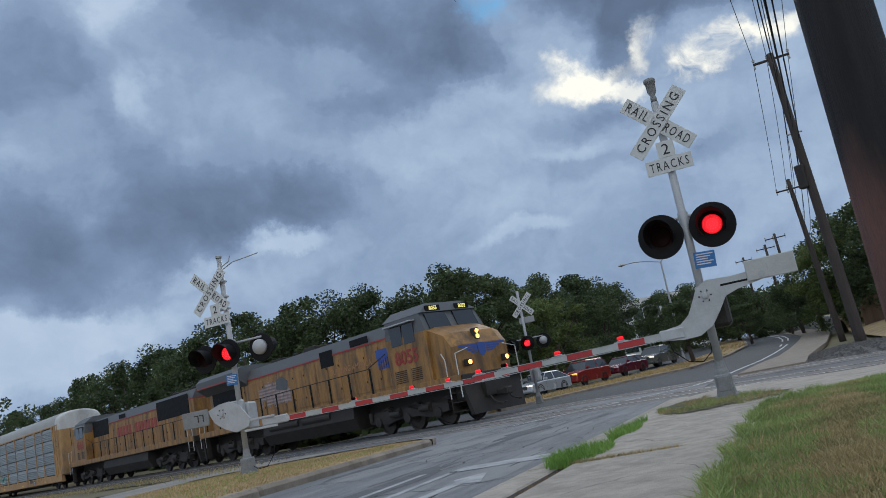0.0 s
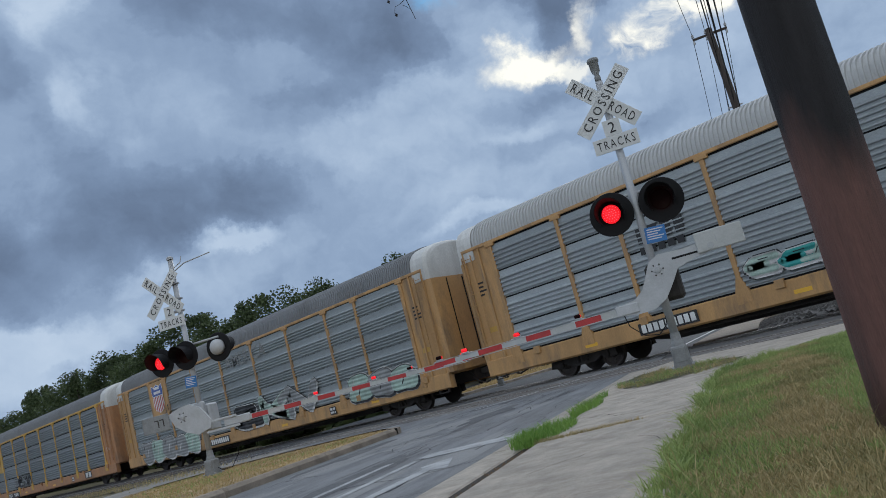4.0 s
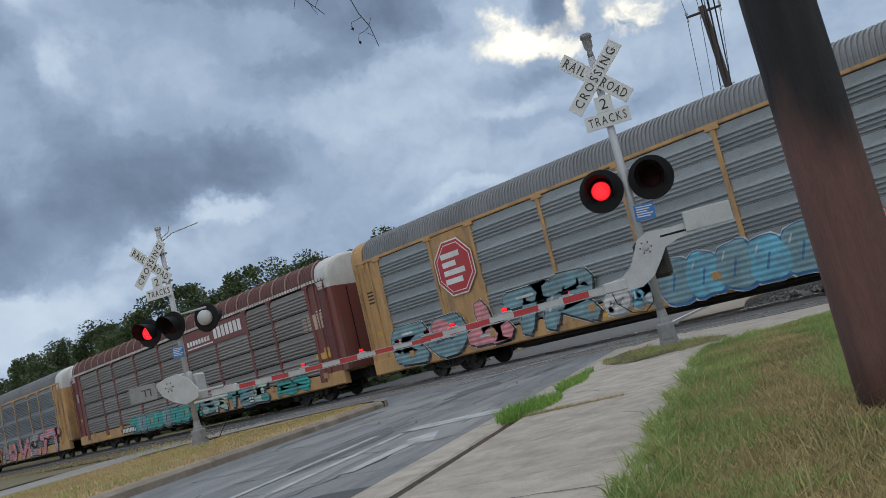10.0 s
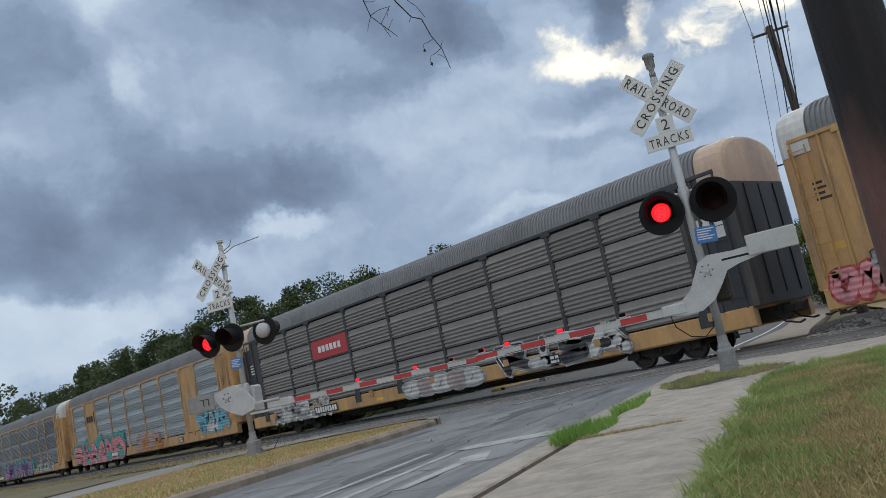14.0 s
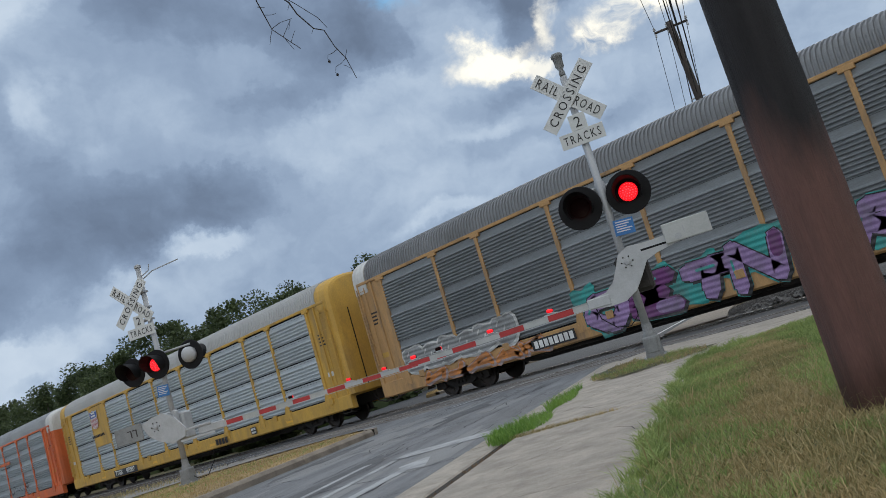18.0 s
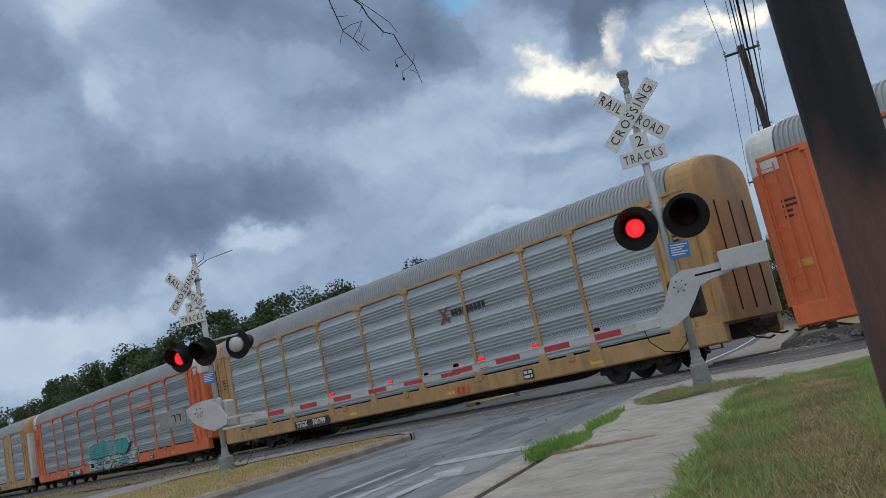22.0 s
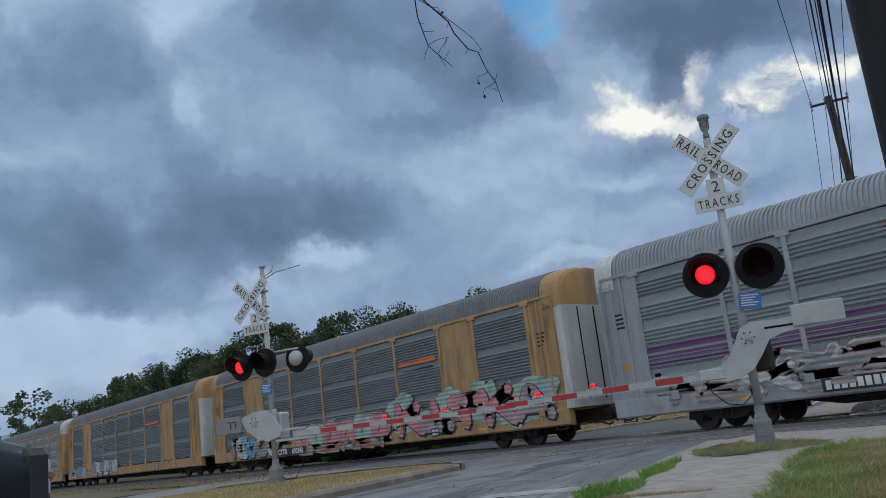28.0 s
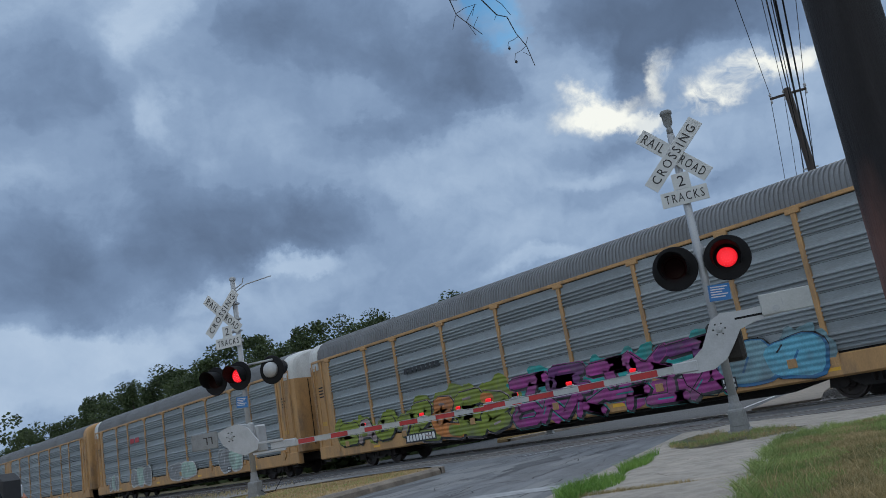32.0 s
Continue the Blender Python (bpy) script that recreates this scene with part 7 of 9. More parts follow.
def far_wood():
    """The unbroken wood behind, as one mass of leaf sprays."""
    rnd = random.Random(77)
    clumps = []
    for i in range(420):
        az = rnd.uniform(96, 178)
        ds = rnd.uniform(1.28, 1.7) * (72 + max(0, az - 150) * 4.2)
        if 123.9 < az < 125.9:
            continue
        x, y, z = az_pt(az, ds)
        top = ds * 0.085 if az > 127 else ds * 0.045
        clumps.append((x, y, z + rnd.uniform(0.2, 1.0) * top, rnd.uniform(1.5, 2.8)))
    # brush below the trees, along the far side of the railway
    for i in range(760):
        x = rnd.uniform(-260, -36)
        clumps.append((x, 28 + rnd.uniform(0, 6) + max(0, -60 - x) * 0.03, rnd.uniform(0.0, 1.2), rnd.uniform(0.8, 1.4)))
    vs, fs = leaf_cloud(rnd, clumps, 70, 0.85)
    me = bpy.data.meshes.new("far_wood")
    me.from_pydata(vs, [], fs)
    me.materials.append(leaf_dark)
    tagged(new("far_wood", me), "dense dark wood on the skyline", "woodland", kind="stuff")


far_wood()

# ---- poles, wires, street lamps ----
pole_dark = surface("creosoted_pole", (0.022, 0.017, 0.016), 0.8, 0, 0.25, 5, 60, 0.5, 0.3, (0.04, 0.03, 0.028), 1.1, (3, 3, 0.25))
pole_red = surface("red_brown_pole", (0.14, 0.066, 0.052), 0.8, 0, 0.28, 4, 60, 0.6, 0.7, (0.05, 0.032, 0.028), 0.9, (3, 3, 0.3))


def wood_pole(base, top, r0, r1, label, mat=None, rings=16):
    p = thing("utility_pole", label, "utility pole", "utility poles")
    s = Shape()
    rnd = random.Random(int(base[0] * 100))
    b, t = Vector(base), Vector(top)
    ringv, n = [], 20
    for k in range(rings + 1):
        f = k / rings
        c = b.lerp(t, f)
        r = r0 + (r1 - r0) * f
        ringv.append([(c.x + math.cos(2 * math.pi * i / n) * r * (1 + 0.025 * math.sin(i * 2.3 + f * 5) + rnd.uniform(-0.008, 0.008)), c.y + math.sin(2 * math.pi * i / n) * r * (1 + 0.025 * math.sin(i * 2.3 + f * 5)), c.z) for i in range(n)])
    part("shaft", loft(s, ringv), mat or pole_wood, p, smooth=True)
    return p


near = thing("utility_pole", "thick dark wooden utility pole close by on the grass verge", "utility pole", "utility poles")
nb = (-1.256, 3.80)


def two_tone_pole():
    """Black creosote above, worn red-brown wood below, with a ragged run between them."""
    m = surface("worn_pole_wood", (0.135, 0.066, 0.054), 0.8, 0, 0.28, 4, 60, 0.6, 0.7, (0.05, 0.032, 0.028), 0.9, (3, 3, 0.3))
    nt = m.node_tree
    N, L = nt.nodes.new, nt.links.new
    b = nt.nodes["Principled BSDF"]
    src = b.inputs["Base Color"].links[0].from_socket
    tc = N("ShaderNodeTexCoord")
    sp = N("ShaderNodeSeparateXYZ")
    L(tc.outputs["Object"], sp.inputs[0])
    mp = N("ShaderNodeMapping")
    mp.inputs["Scale"].default_value = (5, 5, 1.1)
    L(tc.outputs["Object"], mp.inputs[0])
    no = N("ShaderNodeTexNoise")
    no.inputs["Scale"].default_value, no.inputs["Detail"].default_value = 1.0, 6
    L(mp.outputs[0], no.inputs["Vector"])
    ad = N("ShaderNodeMath")
    ad.operation = "MULTIPLY_ADD"
    L(no.outputs["Fac"], ad.inputs[0])
    ad.inputs[1].default_value = 1.1
    L(sp.outputs[2], ad.inputs[2])
    mr = N("ShaderNodeMapRange")
    mr.inputs[1].default_value, mr.inputs[2].default_value = 1.75, 2.1
    L(ad.outputs[0], mr.inputs[0])
    mx = N("ShaderNodeMixRGB")
    L(mr.outputs[0], mx.inputs[0])
    L(src, mx.inputs[1])
    mx.inputs[2].default_value = (0.011, 0.009, 0.010, 1)
    L(mx.outputs[0], b.inputs["Base Color"])
    return m


shaft = Shape()
rings_ = []
for k in range(34):
    f = k / 33
    z = 0.05 + 11.1 * f
    r = 0.158 - 0.033 * f
    rings_.append([(nb[0] + math.cos(2 * math.pi * i / 28) * r * (1 + 0.014 * math.sin(i * 1.7 + z * 0.6)), nb[1] + math.sin(2 * math.pi * i / 28) * r * (1 + 0.014 * math.sin(i * 1.7 + z * 0.6)), z) for i in range(28)])
part("shaft", loft(shaft, rings_), two_tone_pole(), near, smooth=True)
part("arm", Shape().box(nb[0] - 1.2, nb[0] + 1.2, nb[1] - 0.06, nb[1] + 0.06, 10.7, 10.82, 0.01), pole_wood, near)

P1, P1T = az_pt(112.1, 33, -0.2), (math.cos(radians(112.72)) * 33, math.sin(radians(112.72)) * 33, 11.35)
pole1 = wood_pole(P1, P1T, 0.20, 0.13, "tall leaning wooden utility pole with a crossarm")
side_v = Vector((math.sin(radians(112.7)), -math.cos(radians(112.7)), 0))
arm_c = Vector(P1T) - Vector((0, 0, 0.22))


def crossarm(pole, c, half, thick=0.05):
    a, b = c - side_v * half + Vector((0, 0, 0.0)), c + side_v * half
    part("crossarm", Shape().tube(a, b, thick, thick, 6), pole_wood, pole, "short wooden crossarm")
    ends = []
    for q in (-half * 0.95, -half * 0.2, half * 0.95):
        p = c + side_v * q
        part("insulator", Shape().lathe(((0.03, 0.02), (0.08, 0.02), (0.10, 0.06), (0.14, 0.04), (0.17, 0.06), (0.22, 0.02)), p, (0, 0, 1), 10), alum, pole)
        part("insulator", Shape().lathe(((-0.05, 0.03), (-0.16, 0.045), (-0.2, 0.02)), p, (0, 0, 1), 8), alum, pole)
        ends.append(p + Vector((0, 0, 0.2)))
    return ends


e1 = crossarm(pole1, arm_c, 0.66)
part("transformer_box", Shape().box(-0.17, 0.17, -0.15, 0.15, 0, 0.9, 0.04), grime, pole1, "dark equipment box", at=pose(*(Vector(P1).lerp(Vector(P1T), 0.535) + Vector((-0.18, -0.15, 0)))))
part("pole_step", Shape().tube(Vector(P1).lerp(Vector(P1T), 0.72) - side_v * 0.3, Vector(P1).lerp(Vector(P1T), 0.72) + side_v * 0.25, 0.03, 0.03, 6), alum, pole1)
P2, P2T = az_pt(113.1, 53, -0.2), (math.cos(radians(113.7)) * 53, math.sin(radians(113.7)) * 53, 9.95)
pole2 = wood_pole(P2, P2T, 0.19, 0.12, "wooden utility pole beyond the railway")
e2 = crossarm(pole2, Vector(P2T) - Vector((0, 0, 0.6)), 0.8)
for az_, d_, el_ in ((115.15, 80, 6.69), (115.9, 88, 6.13), (117.4, 98, 5.64)):
    b_ = az_pt(az_, d_, -0.2)
    pl = wood_pole(b_, (b_[0] - 0.3, b_[1], 0.77 + d_ * math.tan(radians(el_))), 0.17, 0.11, "slim distant utility pole", None, 6)
    crossarm(pl, Vector((b_[0] - 0.3, b_[1], 0.77 + d_ * math.tan(radians(el_)) - 0.4)), 0.9)


def wire(a, b, sag, r, label="thin dark overhead wire"):
    s = Shape()
    a, b = Vector(a), Vector(b)
    pts = []
    for i in range(25):
        f = i / 24
        p = a.lerp(b, f)
        p.z -= sag * 4 * f * (1 - f)
        pts.append(p)
    s.pipe(pts, r, 5)
    return tagged(part("overhead_wire", s, black), label, "wire", "overhead wires")


near_tops = [Vector((nb[0] + q, nb[1], 10.95)) for q in (-1.1, -0.1, 1.1)]
for i in range(3):
    wire(e1[i], near_tops[i], 0.25, 0.011)
    wire(e1[i], e2[i], 0.35, 0.012)
p1v = lambda f: Vector(P1).lerp(Vector(P1T), f)
p2v = lambda f: Vector(P2).lerp(Vector(P2T), f)
for k, (f, q, z) in enumerate(((0.92, 0.04, 10.2), (0.86, -0.06, 9.9), (0.80, 0.05, 9.5), (0.74, 0.0, 9.2), (0.70, 0.10, 8.9))):
    wire(p1v(f) + side_v * q, (nb[0] + q * 2, nb[1], z), 0.25, 0.014 + 0.006 * (k % 3), "thick black overhead cable bundle")
    wire(p1v(f) + side_v * q, p2v(f - 0.05 * (k % 3)) + side_v * q, 0.5 + 0.1 * k, 0.014)


def street_lamp(az_, d_, el_, arm):
    b_ = az_pt(az_, d_)
    top = 0.77 + d_ * math.tan(radians(el_))
    l = thing("street_lamp", "slender grey street lamp with a long curved arm", "street lamp", "street lamps beyond the railway")
    part("pole", Shape().tube(b_, (b_[0], b_[1], top), 0.11, 0.06, 8), galv, l)
    sv = Vector((math.sin(radians(az_)), -math.cos(radians(az_)), 0))
    t = Vector((b_[0], b_[1], top - 0.1))
    for sg, ln in arm:
        pts = [t + sv * (sg * ln * f) + Vector((0, 0, 0.45 * math.sin(f * 1.9))) for f in (0, 0.2, 0.45, 0.7, 1.0)]
        part("arm", Shape().pipe(pts, 0.04, 6), galv, l)
        e = pts[-1]
        part("lamp", Shape().lathe(((0, 0.07), (0.3, 0.13), (0.55, 0.04)), e - sv * (sg * 0.1), sv * sg, 8), alum, l)


street_lamp(122.7, 68, 6.62, ((-1, 2.9), (1, 0.8)))
street_lamp(121.2, 105, 4.25, ((-1, 2.8), (1, 2.2)))
street_lamp(124.6, 120, 3.8, ((-1, 2.8), (1, 2.2)))
street_lamp(117.9, 110, 4.3, ((-1, 2.8),))

# ---- far building, wall, bank, fence ----
bld = thing("office_building", "distant white office building with dark windows", "building", at=pose(*az_pt(124.9, 175), 0, 0, 34))
glass_dark = glassy("dark_window_glass", (0.03, 0.045, 0.05), 0.08)
part("wall", Shape().box(-14, 14, 0, 12, -1, 11.5).box(-14.4, 14.4, -0.6, 12, 10.6, 11.8), sign_white, bld)
for r in range(3):
    for k in range(9):
        part("window", Shape().box(-12.9 + k * 2.95, -10.4 + k * 2.95, -0.08, 0.05, 1.2 + r * 3.2, 3.4 + r * 3.2), glass_dark, bld)


WALL = [(72, 3.2, 0.9), (78, 3.0, 1.1), (84.5, 2.4, 1.15), (90, 1.9, 1.15), (95, 1.3, 1.1), (104, 0.2, 1.0), (114, -1.4, 0.8), (126, -3.6, 0.4)]


def bank_z(u, v):
    """Height of the grassy rise over the road, to the right of the far bend."""
    inner = float(np.interp(u, (40, 60, 72, 84, 104, 126), (3.6, 3.4, 3.5, 2.7, 0.5, -3.3)))
    lift = float(np.interp(u, (40, 66, 74, 126), (0.0, 0.05, 0.9, 0.5)))
    return lift + 2.3 * min(1.0, max(0.0, (v - inner) / 22)) ** 0.8


def bank():
    """The grassy rise behind the retaining wall."""
    s = Shape()
    us = [40, 48, 56, 62, 66, 72, 78, 84.5, 90, 95, 104, 114, 126]
    rows_ = []
    for u in us:
        inner = float(np.interp(u, (40, 60, 72, 84, 104, 126), (3.6, 3.4, 3.5, 2.7, 0.5, -3.3)))
        rows_ += [road_pt(u, inner + q, bank_z(u, inner + q)) for q in (0, 2, 5, 9, 14, 22, 60)]
    s.add(rows_, [(7 * i + j, 7 * i + j + 1, 7 * i + j + 8, 7 * i + j + 7) for i in range(len(us) - 1) for j in range(6)])
    tagged(part("bank", s, dry_soil, None, smooth=True), "dry grassy bank beyond the railway", "bank", kind="structure")


bank()
wallt = thing("retaining_wall", "curved low concrete retaining wall with dark stains", "wall", kind="structure")
wp = [(road_pt(u, v), h) for u, v, h in WALL]
for (a, ha), (b, hb) in zip(wp[:-1], wp[1:]):
    n = (Vector(b) - Vector(a)).normalized()
    q = Vector((-n.y, n.x, 0)) * 0.15
    A, B = Vector(a), Vector(b)
    s = Shape()
    s.add([tuple(p) for p in (A - q - Vector((0, 0, 0.3)), B - q - Vector((0, 0, 0.3)), B + q - Vector((0, 0, 0.3)), A + q - Vector((0, 0, 0.3)), A - q + Vector((0, 0, ha)), B - q + Vector((0, 0, hb)), B + q + Vector((0, 0, hb)), A + q + Vector((0, 0, ha)))], [(0, 3, 2, 1), (4, 5, 6, 7), (0, 1, 5, 4), (1, 2, 6, 5), (2, 3, 7, 6), (3, 0, 4, 7)])
    part("wall_segment", s, wall_m, wallt)
fence_wood = surface("fence_wood", (0.16, 0.10, 0.065), 0.9, 0, 0.25, 2, 30, 0.4, 0.4, (0.07, 0.05, 0.04), 0.8, (1, 1, 0.3), 0.2)
fen = thing("fence", "brown upright board fence below the trees", "fence")
board_me = Shape().box(-0.07, 0.07, -0.012, 0.012, 0, 1.85, 0.006).mesh("board", fence_wood)
for i in range(110):
    az_ = 111.6 - i * 0.11
    x, y, z = az_pt(az_, 66 - i * 0.06)
    z += bank_z(RU.x * x + RU.y * y, RV.x * x + RV.y * y)
    part("board", board_me, None, fen, at=pose(x, y, z - 0.05 + 0.02 * (i * 7 % 3), 0, 0, az_ - 90))
shed = thing("house", "grey roofed house glimpsed past the pole", "house", at=pose(*az_pt(105.6, 46), 0, 0, 15))
part("wall", Shape().box(-3, 3, 0, 6, -0.5, 6.3), grey_car, shed)
part("roof", Shape().prism([(-0.7, 6.2), (3, 8.2), (6.7, 6.2), (6.7, 6.05), (3, 8.0), (-0.7, 6.05)], "x", -3.5, 3.5), roof_grey, shed)


# ---- grass ----
weed_green = leaf_material("bright_weed", (0.09, 0.20, 0.03), (0.27, 0.42, 0.09), 0.35, 1.5)


def blades(name, pts, mat, h0, h1, w, seed, label, lean=0.5):
    """Thin bent blades, rooted at the given points."""
    rnd = np.random.RandomState(seed)
    p = np.array(pts, float)
    n = len(p)
    a = rnd.uniform(0, 2 * np.pi, n)
    h = rnd.uniform(h0, h1, n)
    b = rnd.uniform(0, 2 * np.pi, n)
    k = rnd.uniform(0.1, lean, n) * h
    dx, dy = np.cos(a) * w / 2, np.sin(a) * w / 2
    kx, ky = np.cos(b) * k, np.sin(b) * k
    v = np.zeros((n, 5, 3))
    v[:, 0] = p + np.stack([-dx, -dy, 0 * dx], 1)
    v[:, 1] = p + np.stack([dx, dy, 0 * dx], 1)
    v[:, 2] = p + np.stack([dx * 0.8 + kx * 0.35, dy * 0.8 + ky * 0.35, h * 0.6], 1)
    v[:, 3] = p + np.stack([-dx * 0.8 + kx * 0.35, -dy * 0.8 + ky * 0.35, h * 0.6], 1)
    v[:, 4] = p + np.stack([kx, ky, h], 1)
    idx = np.arange(n) * 5
    fs = [(i, i + 1, i + 2, i + 3) for i in idx] + [(i + 3, i + 2, i + 4) for i in idx]
    me = bpy.data.meshes.new(name)
    me.from_pydata(v.reshape(-1, 3).tolist(), [], fs)
    me.materials.append(mat)
    return tagged(new(name, me), label, "grass", kind="stuff")


def scatter(n, u0, u1, v0, v1, z, keep, seed, near=None):
    rnd = random.Random(seed)
    out = []
    while len(out) < n:
        u, v = u0 + (u1 - u0) * rnd.random() ** (near or 1.0), rnd.uniform(v0, v1)
        if keep(u, v):
            x, y = road_xy(u, v)
            out.append((x, y, z))
    return out


def edge(u):
    """The verge's ragged edge against the pavement."""
    e = float(np.interp(u, (3, 9.0, 9.75, 10.56, 11.0, 11.47, 11.74, 13.0), (-0.60, -0.56, -0.48, -0.25, 0.22, 0.66, 1.05, 3.2)))
    return e + 0.05 + 0.035 * math.sin(u * 5.1) + 0.03 * math.sin(u * 13.7)


def dryness(u, v):
    """A worn brown strip runs along the middle of the verge and widens towards the camera."""
    c = 0.20 + 0.12 * math.sin(u * 0.9)
    w = 0.24 + 0.08 * math.sin(u * 1.7 + 1) + (0.35 if u < 4.6 else 0)
    n = 0.55 * noise.noise(Vector((u * 1.1, v * 1.6, 3.0))) + 0.55 * noise.noise(Vector((u * 3.0, v * 3.0, 9.0))) + 0.35 * noise.noise(Vector((u * 8.0, v * 8.0, 2.0)))
    top = 0.8 * math.exp(-((u - 9.0) / 0.8) ** 2 - ((v + 0.20) / 0.32) ** 2)
    return math.exp(-((v - c) / w) ** 2) * (0.75 if u < 4.6 else 0.95 if u < 9.2 else 0.3) + top + n - 0.42 - (0.45 if v > 0.62 else 0)


on_verge = lambda u, v: v > edge(u) and v < 2.4 + 0.4 * math.sin(u * 2.1) + 0.2 * math.sin(u * 5.3) and u > 2.15 + 0.2 * math.sin(v * 5)
blades("verge_grass", scatter(105000, 1.9, 12.8, -0.7, 3.0, 0.118, lambda u, v: on_verge(u, v) and dryness(u, v) < 0.16, 1, 1.5), grass_green, 0.014, 0.052, 0.0055, 1, "green grass on the verge", 0.9)
blades("verge_dry_grass", scatter(60000, 1.9, 12.0, -0.7, 2.0, 0.118, lambda u, v: on_verge(u, v) and dryness(u, v) > -0.16, 2, 1.4), grass_mixed, 0.010, 0.042, 0.0055, 2, "brown and tired grass on the verge", 1.4)
blades("edge_tufts", scatter(4200, 1.9, 11.2, -0.72, 0.8, 0.116, lambda u, v: edge(u) - 0.05 < v < edge(u) + 0.05 and noise.noise(Vector((u * 2.2, 0, 4))) > -0.15, 16, 1.4), grass_green, 0.03, 0.10, 0.006, 16, "grass tufts spilling over the pavement edge", 1.8)
blades("long_stalks", scatter(900, 1.9, 6, -0.62, 1.6, 0.118, on_verge, 3), grass_mixed, 0.08, 0.19, 0.0035, 3, "thin dry stalks in the verge", 2.2)
weed = lambda u, v: ((u - 7.3) / 0.66) ** 2 + ((v + 1.97) / 0.27) ** 2 < 1 or ((u - 9.15) / 0.62) ** 2 + ((v + 1.93) / 0.14) ** 2 < 1 or abs(v + 1.95) < 0.03 and 9.4 < u < 10.6
blades("kerb_weeds", scatter(3000, 6.6, 10.6, -2.4, -1.6, 0.09, weed, 4), weed_green, 0.03, 0.13, 0.007, 4, "bright green weeds growing out of the kerb seam", 1.3)
blades("seam_weeds", scatter(900, 6.5, 7.0, -1.9, -1.0, 0.10, lambda u, v: abs(u - 6.77 - 0.03 * v) < 0.06 * (-v - 0.6), 14), grass_mixed, 0.015, 0.05, 0.006, 14, "small weeds in the pavement joint", 1.2)
base_w = lambda u, v: (noise.noise(Vector((u * 1.3, v * 1.3, 5))) > -0.2) and -2.0 + 0.6 * abs(u - 12.0) ** 1.5 * 0.3 < v < -0.35 - 0.62 * max(0, u - 11.9) and v < -0.9 + (u - 10.6) * 0.9 and v > -1.5 - (u - 10.6) * 0.6
blades("signal_weeds", scatter(2400, 10.6, 13.9, -2.1, -0.3, 0.112, base_w, 5), grass_mixed, 0.015, 0.065, 0.006, 5, "weeds round the signal base", 1.3)
blades("signal_green_weeds", scatter(900, 10.6, 13.9, -2.1, -0.3, 0.112, lambda u, v: base_w(u, v) and noise.noise(Vector((u * 2, v * 2, 8))) > 0.1, 15), grass_green, 0.02, 0.09, 0.006, 15, "green weeds round the signal base", 1.3)
blades("median_grass", scatter(26000, 4, 17.2, -13.6, -7.65, 0.12, lambda u, v: u < 16 or ((u - 16) / 1.4) ** 2 + ((v + 10.65) / 2.9) ** 2 < 1, 6), grass_dry, 0.015, 0.055, 0.010, 6, "dry tan grass on the median", 1.0)
blades("median_green", scatter(3800, 5, 16.8, -13.4, -7.9, 0.12, lambda u, v: noise.noise(Vector((u * 0.5, v * 0.9, 1))) > 0.02 and u < 16.4, 7), grass_green, 0.02, 0.07, 0.010, 7, "greener tufts in the median", 1.0)
rr = random.Random(8)
track_weeds = []
for i in range(12000):
    x = -rr.uniform(24, 110)
    track_weeds.append((x, 12.3 + rr.gauss(0, 0.8), 0.02))
blades("trackside_weeds", track_weeds, grass_mixed, 0.03, 0.15, 0.012, 8, "yellow-green weeds along the near track", 0.9)
MEDIAN = [((35.5, -12.9), (35.8, -13.5)), ((41, -11.7), (42, -15.0)), ((44.4, -11.0), (46.5, -15.2)), ((46, -9.8), (50, -14.0)), ((47.6, -8.2), (52.4, -12.1)), ((49.6, -6.0), (55, -10.4)), ((56, -5.4), (60, -9.3)), ((62.6, -4.9), (66, -8.1)), ((76, -4.2), (77, -6.6)), ((88, -4.9), (90, -7.4)), ((104, -6.9), (105, -9.4)), ((118, -9.4), (118, -11.8))]
ribbon(MEDIAN, 0.12, dry_soil, "median_beyond", "tan grassy median beyond the railway", "grass", 0.25)
kerb_far = tagged(new("median_kerb_beyond"), "pale kerb along the far median", "kerb", kind="structure")
for (a0, b0), (a1, b1) in zip(MEDIAN[:-1], MEDIAN[1:]):
    d = Vector((a1[0] - a0[0], a1[1] - a0[1])).normalized()
    n = (d.y * 0.2, -d.x * 0.2)
    s = Shape()
    q0, q1 = (a0[0] + n[0] * -1, a0[1] + n[1] * -1), (a1[0] + n[0] * -1, a1[1] + n[1] * -1)
    s.add([road_pt(*a0, -0.05), road_pt(*a1, -0.05), road_pt(*q1, -0.05), road_pt(*q0, -0.05), road_pt(*a0, 0.14), road_pt(*a1, 0.14), road_pt(*q1, 0.12), road_pt(*q0, 0.12)], [(0, 1, 2, 3), (4, 5, 6, 7), (0, 1, 5, 4), (2, 3, 7, 6)])
    part("kerb_stone", s, concrete_old, kerb_far)
far_pts = []
for i in range(9000):
    f = rr.random() * 8.99
    k = int(f)
    (a0, b0), (a1, b1) = MEDIAN[k], MEDIAN[k + 1]
    g_ = rr.random()
    p = Vector(a0).lerp(Vector(b0), g_).lerp(Vector(a1).lerp(Vector(b1), g_), f - k)
    far_pts.append(road_pt(p.x, p.y, 0.11))
blades("far_median_grass", far_pts, grass_dry, 0.05, 0.16, 0.03, 9, "dry grass on the median beyond the railway", 0.8)
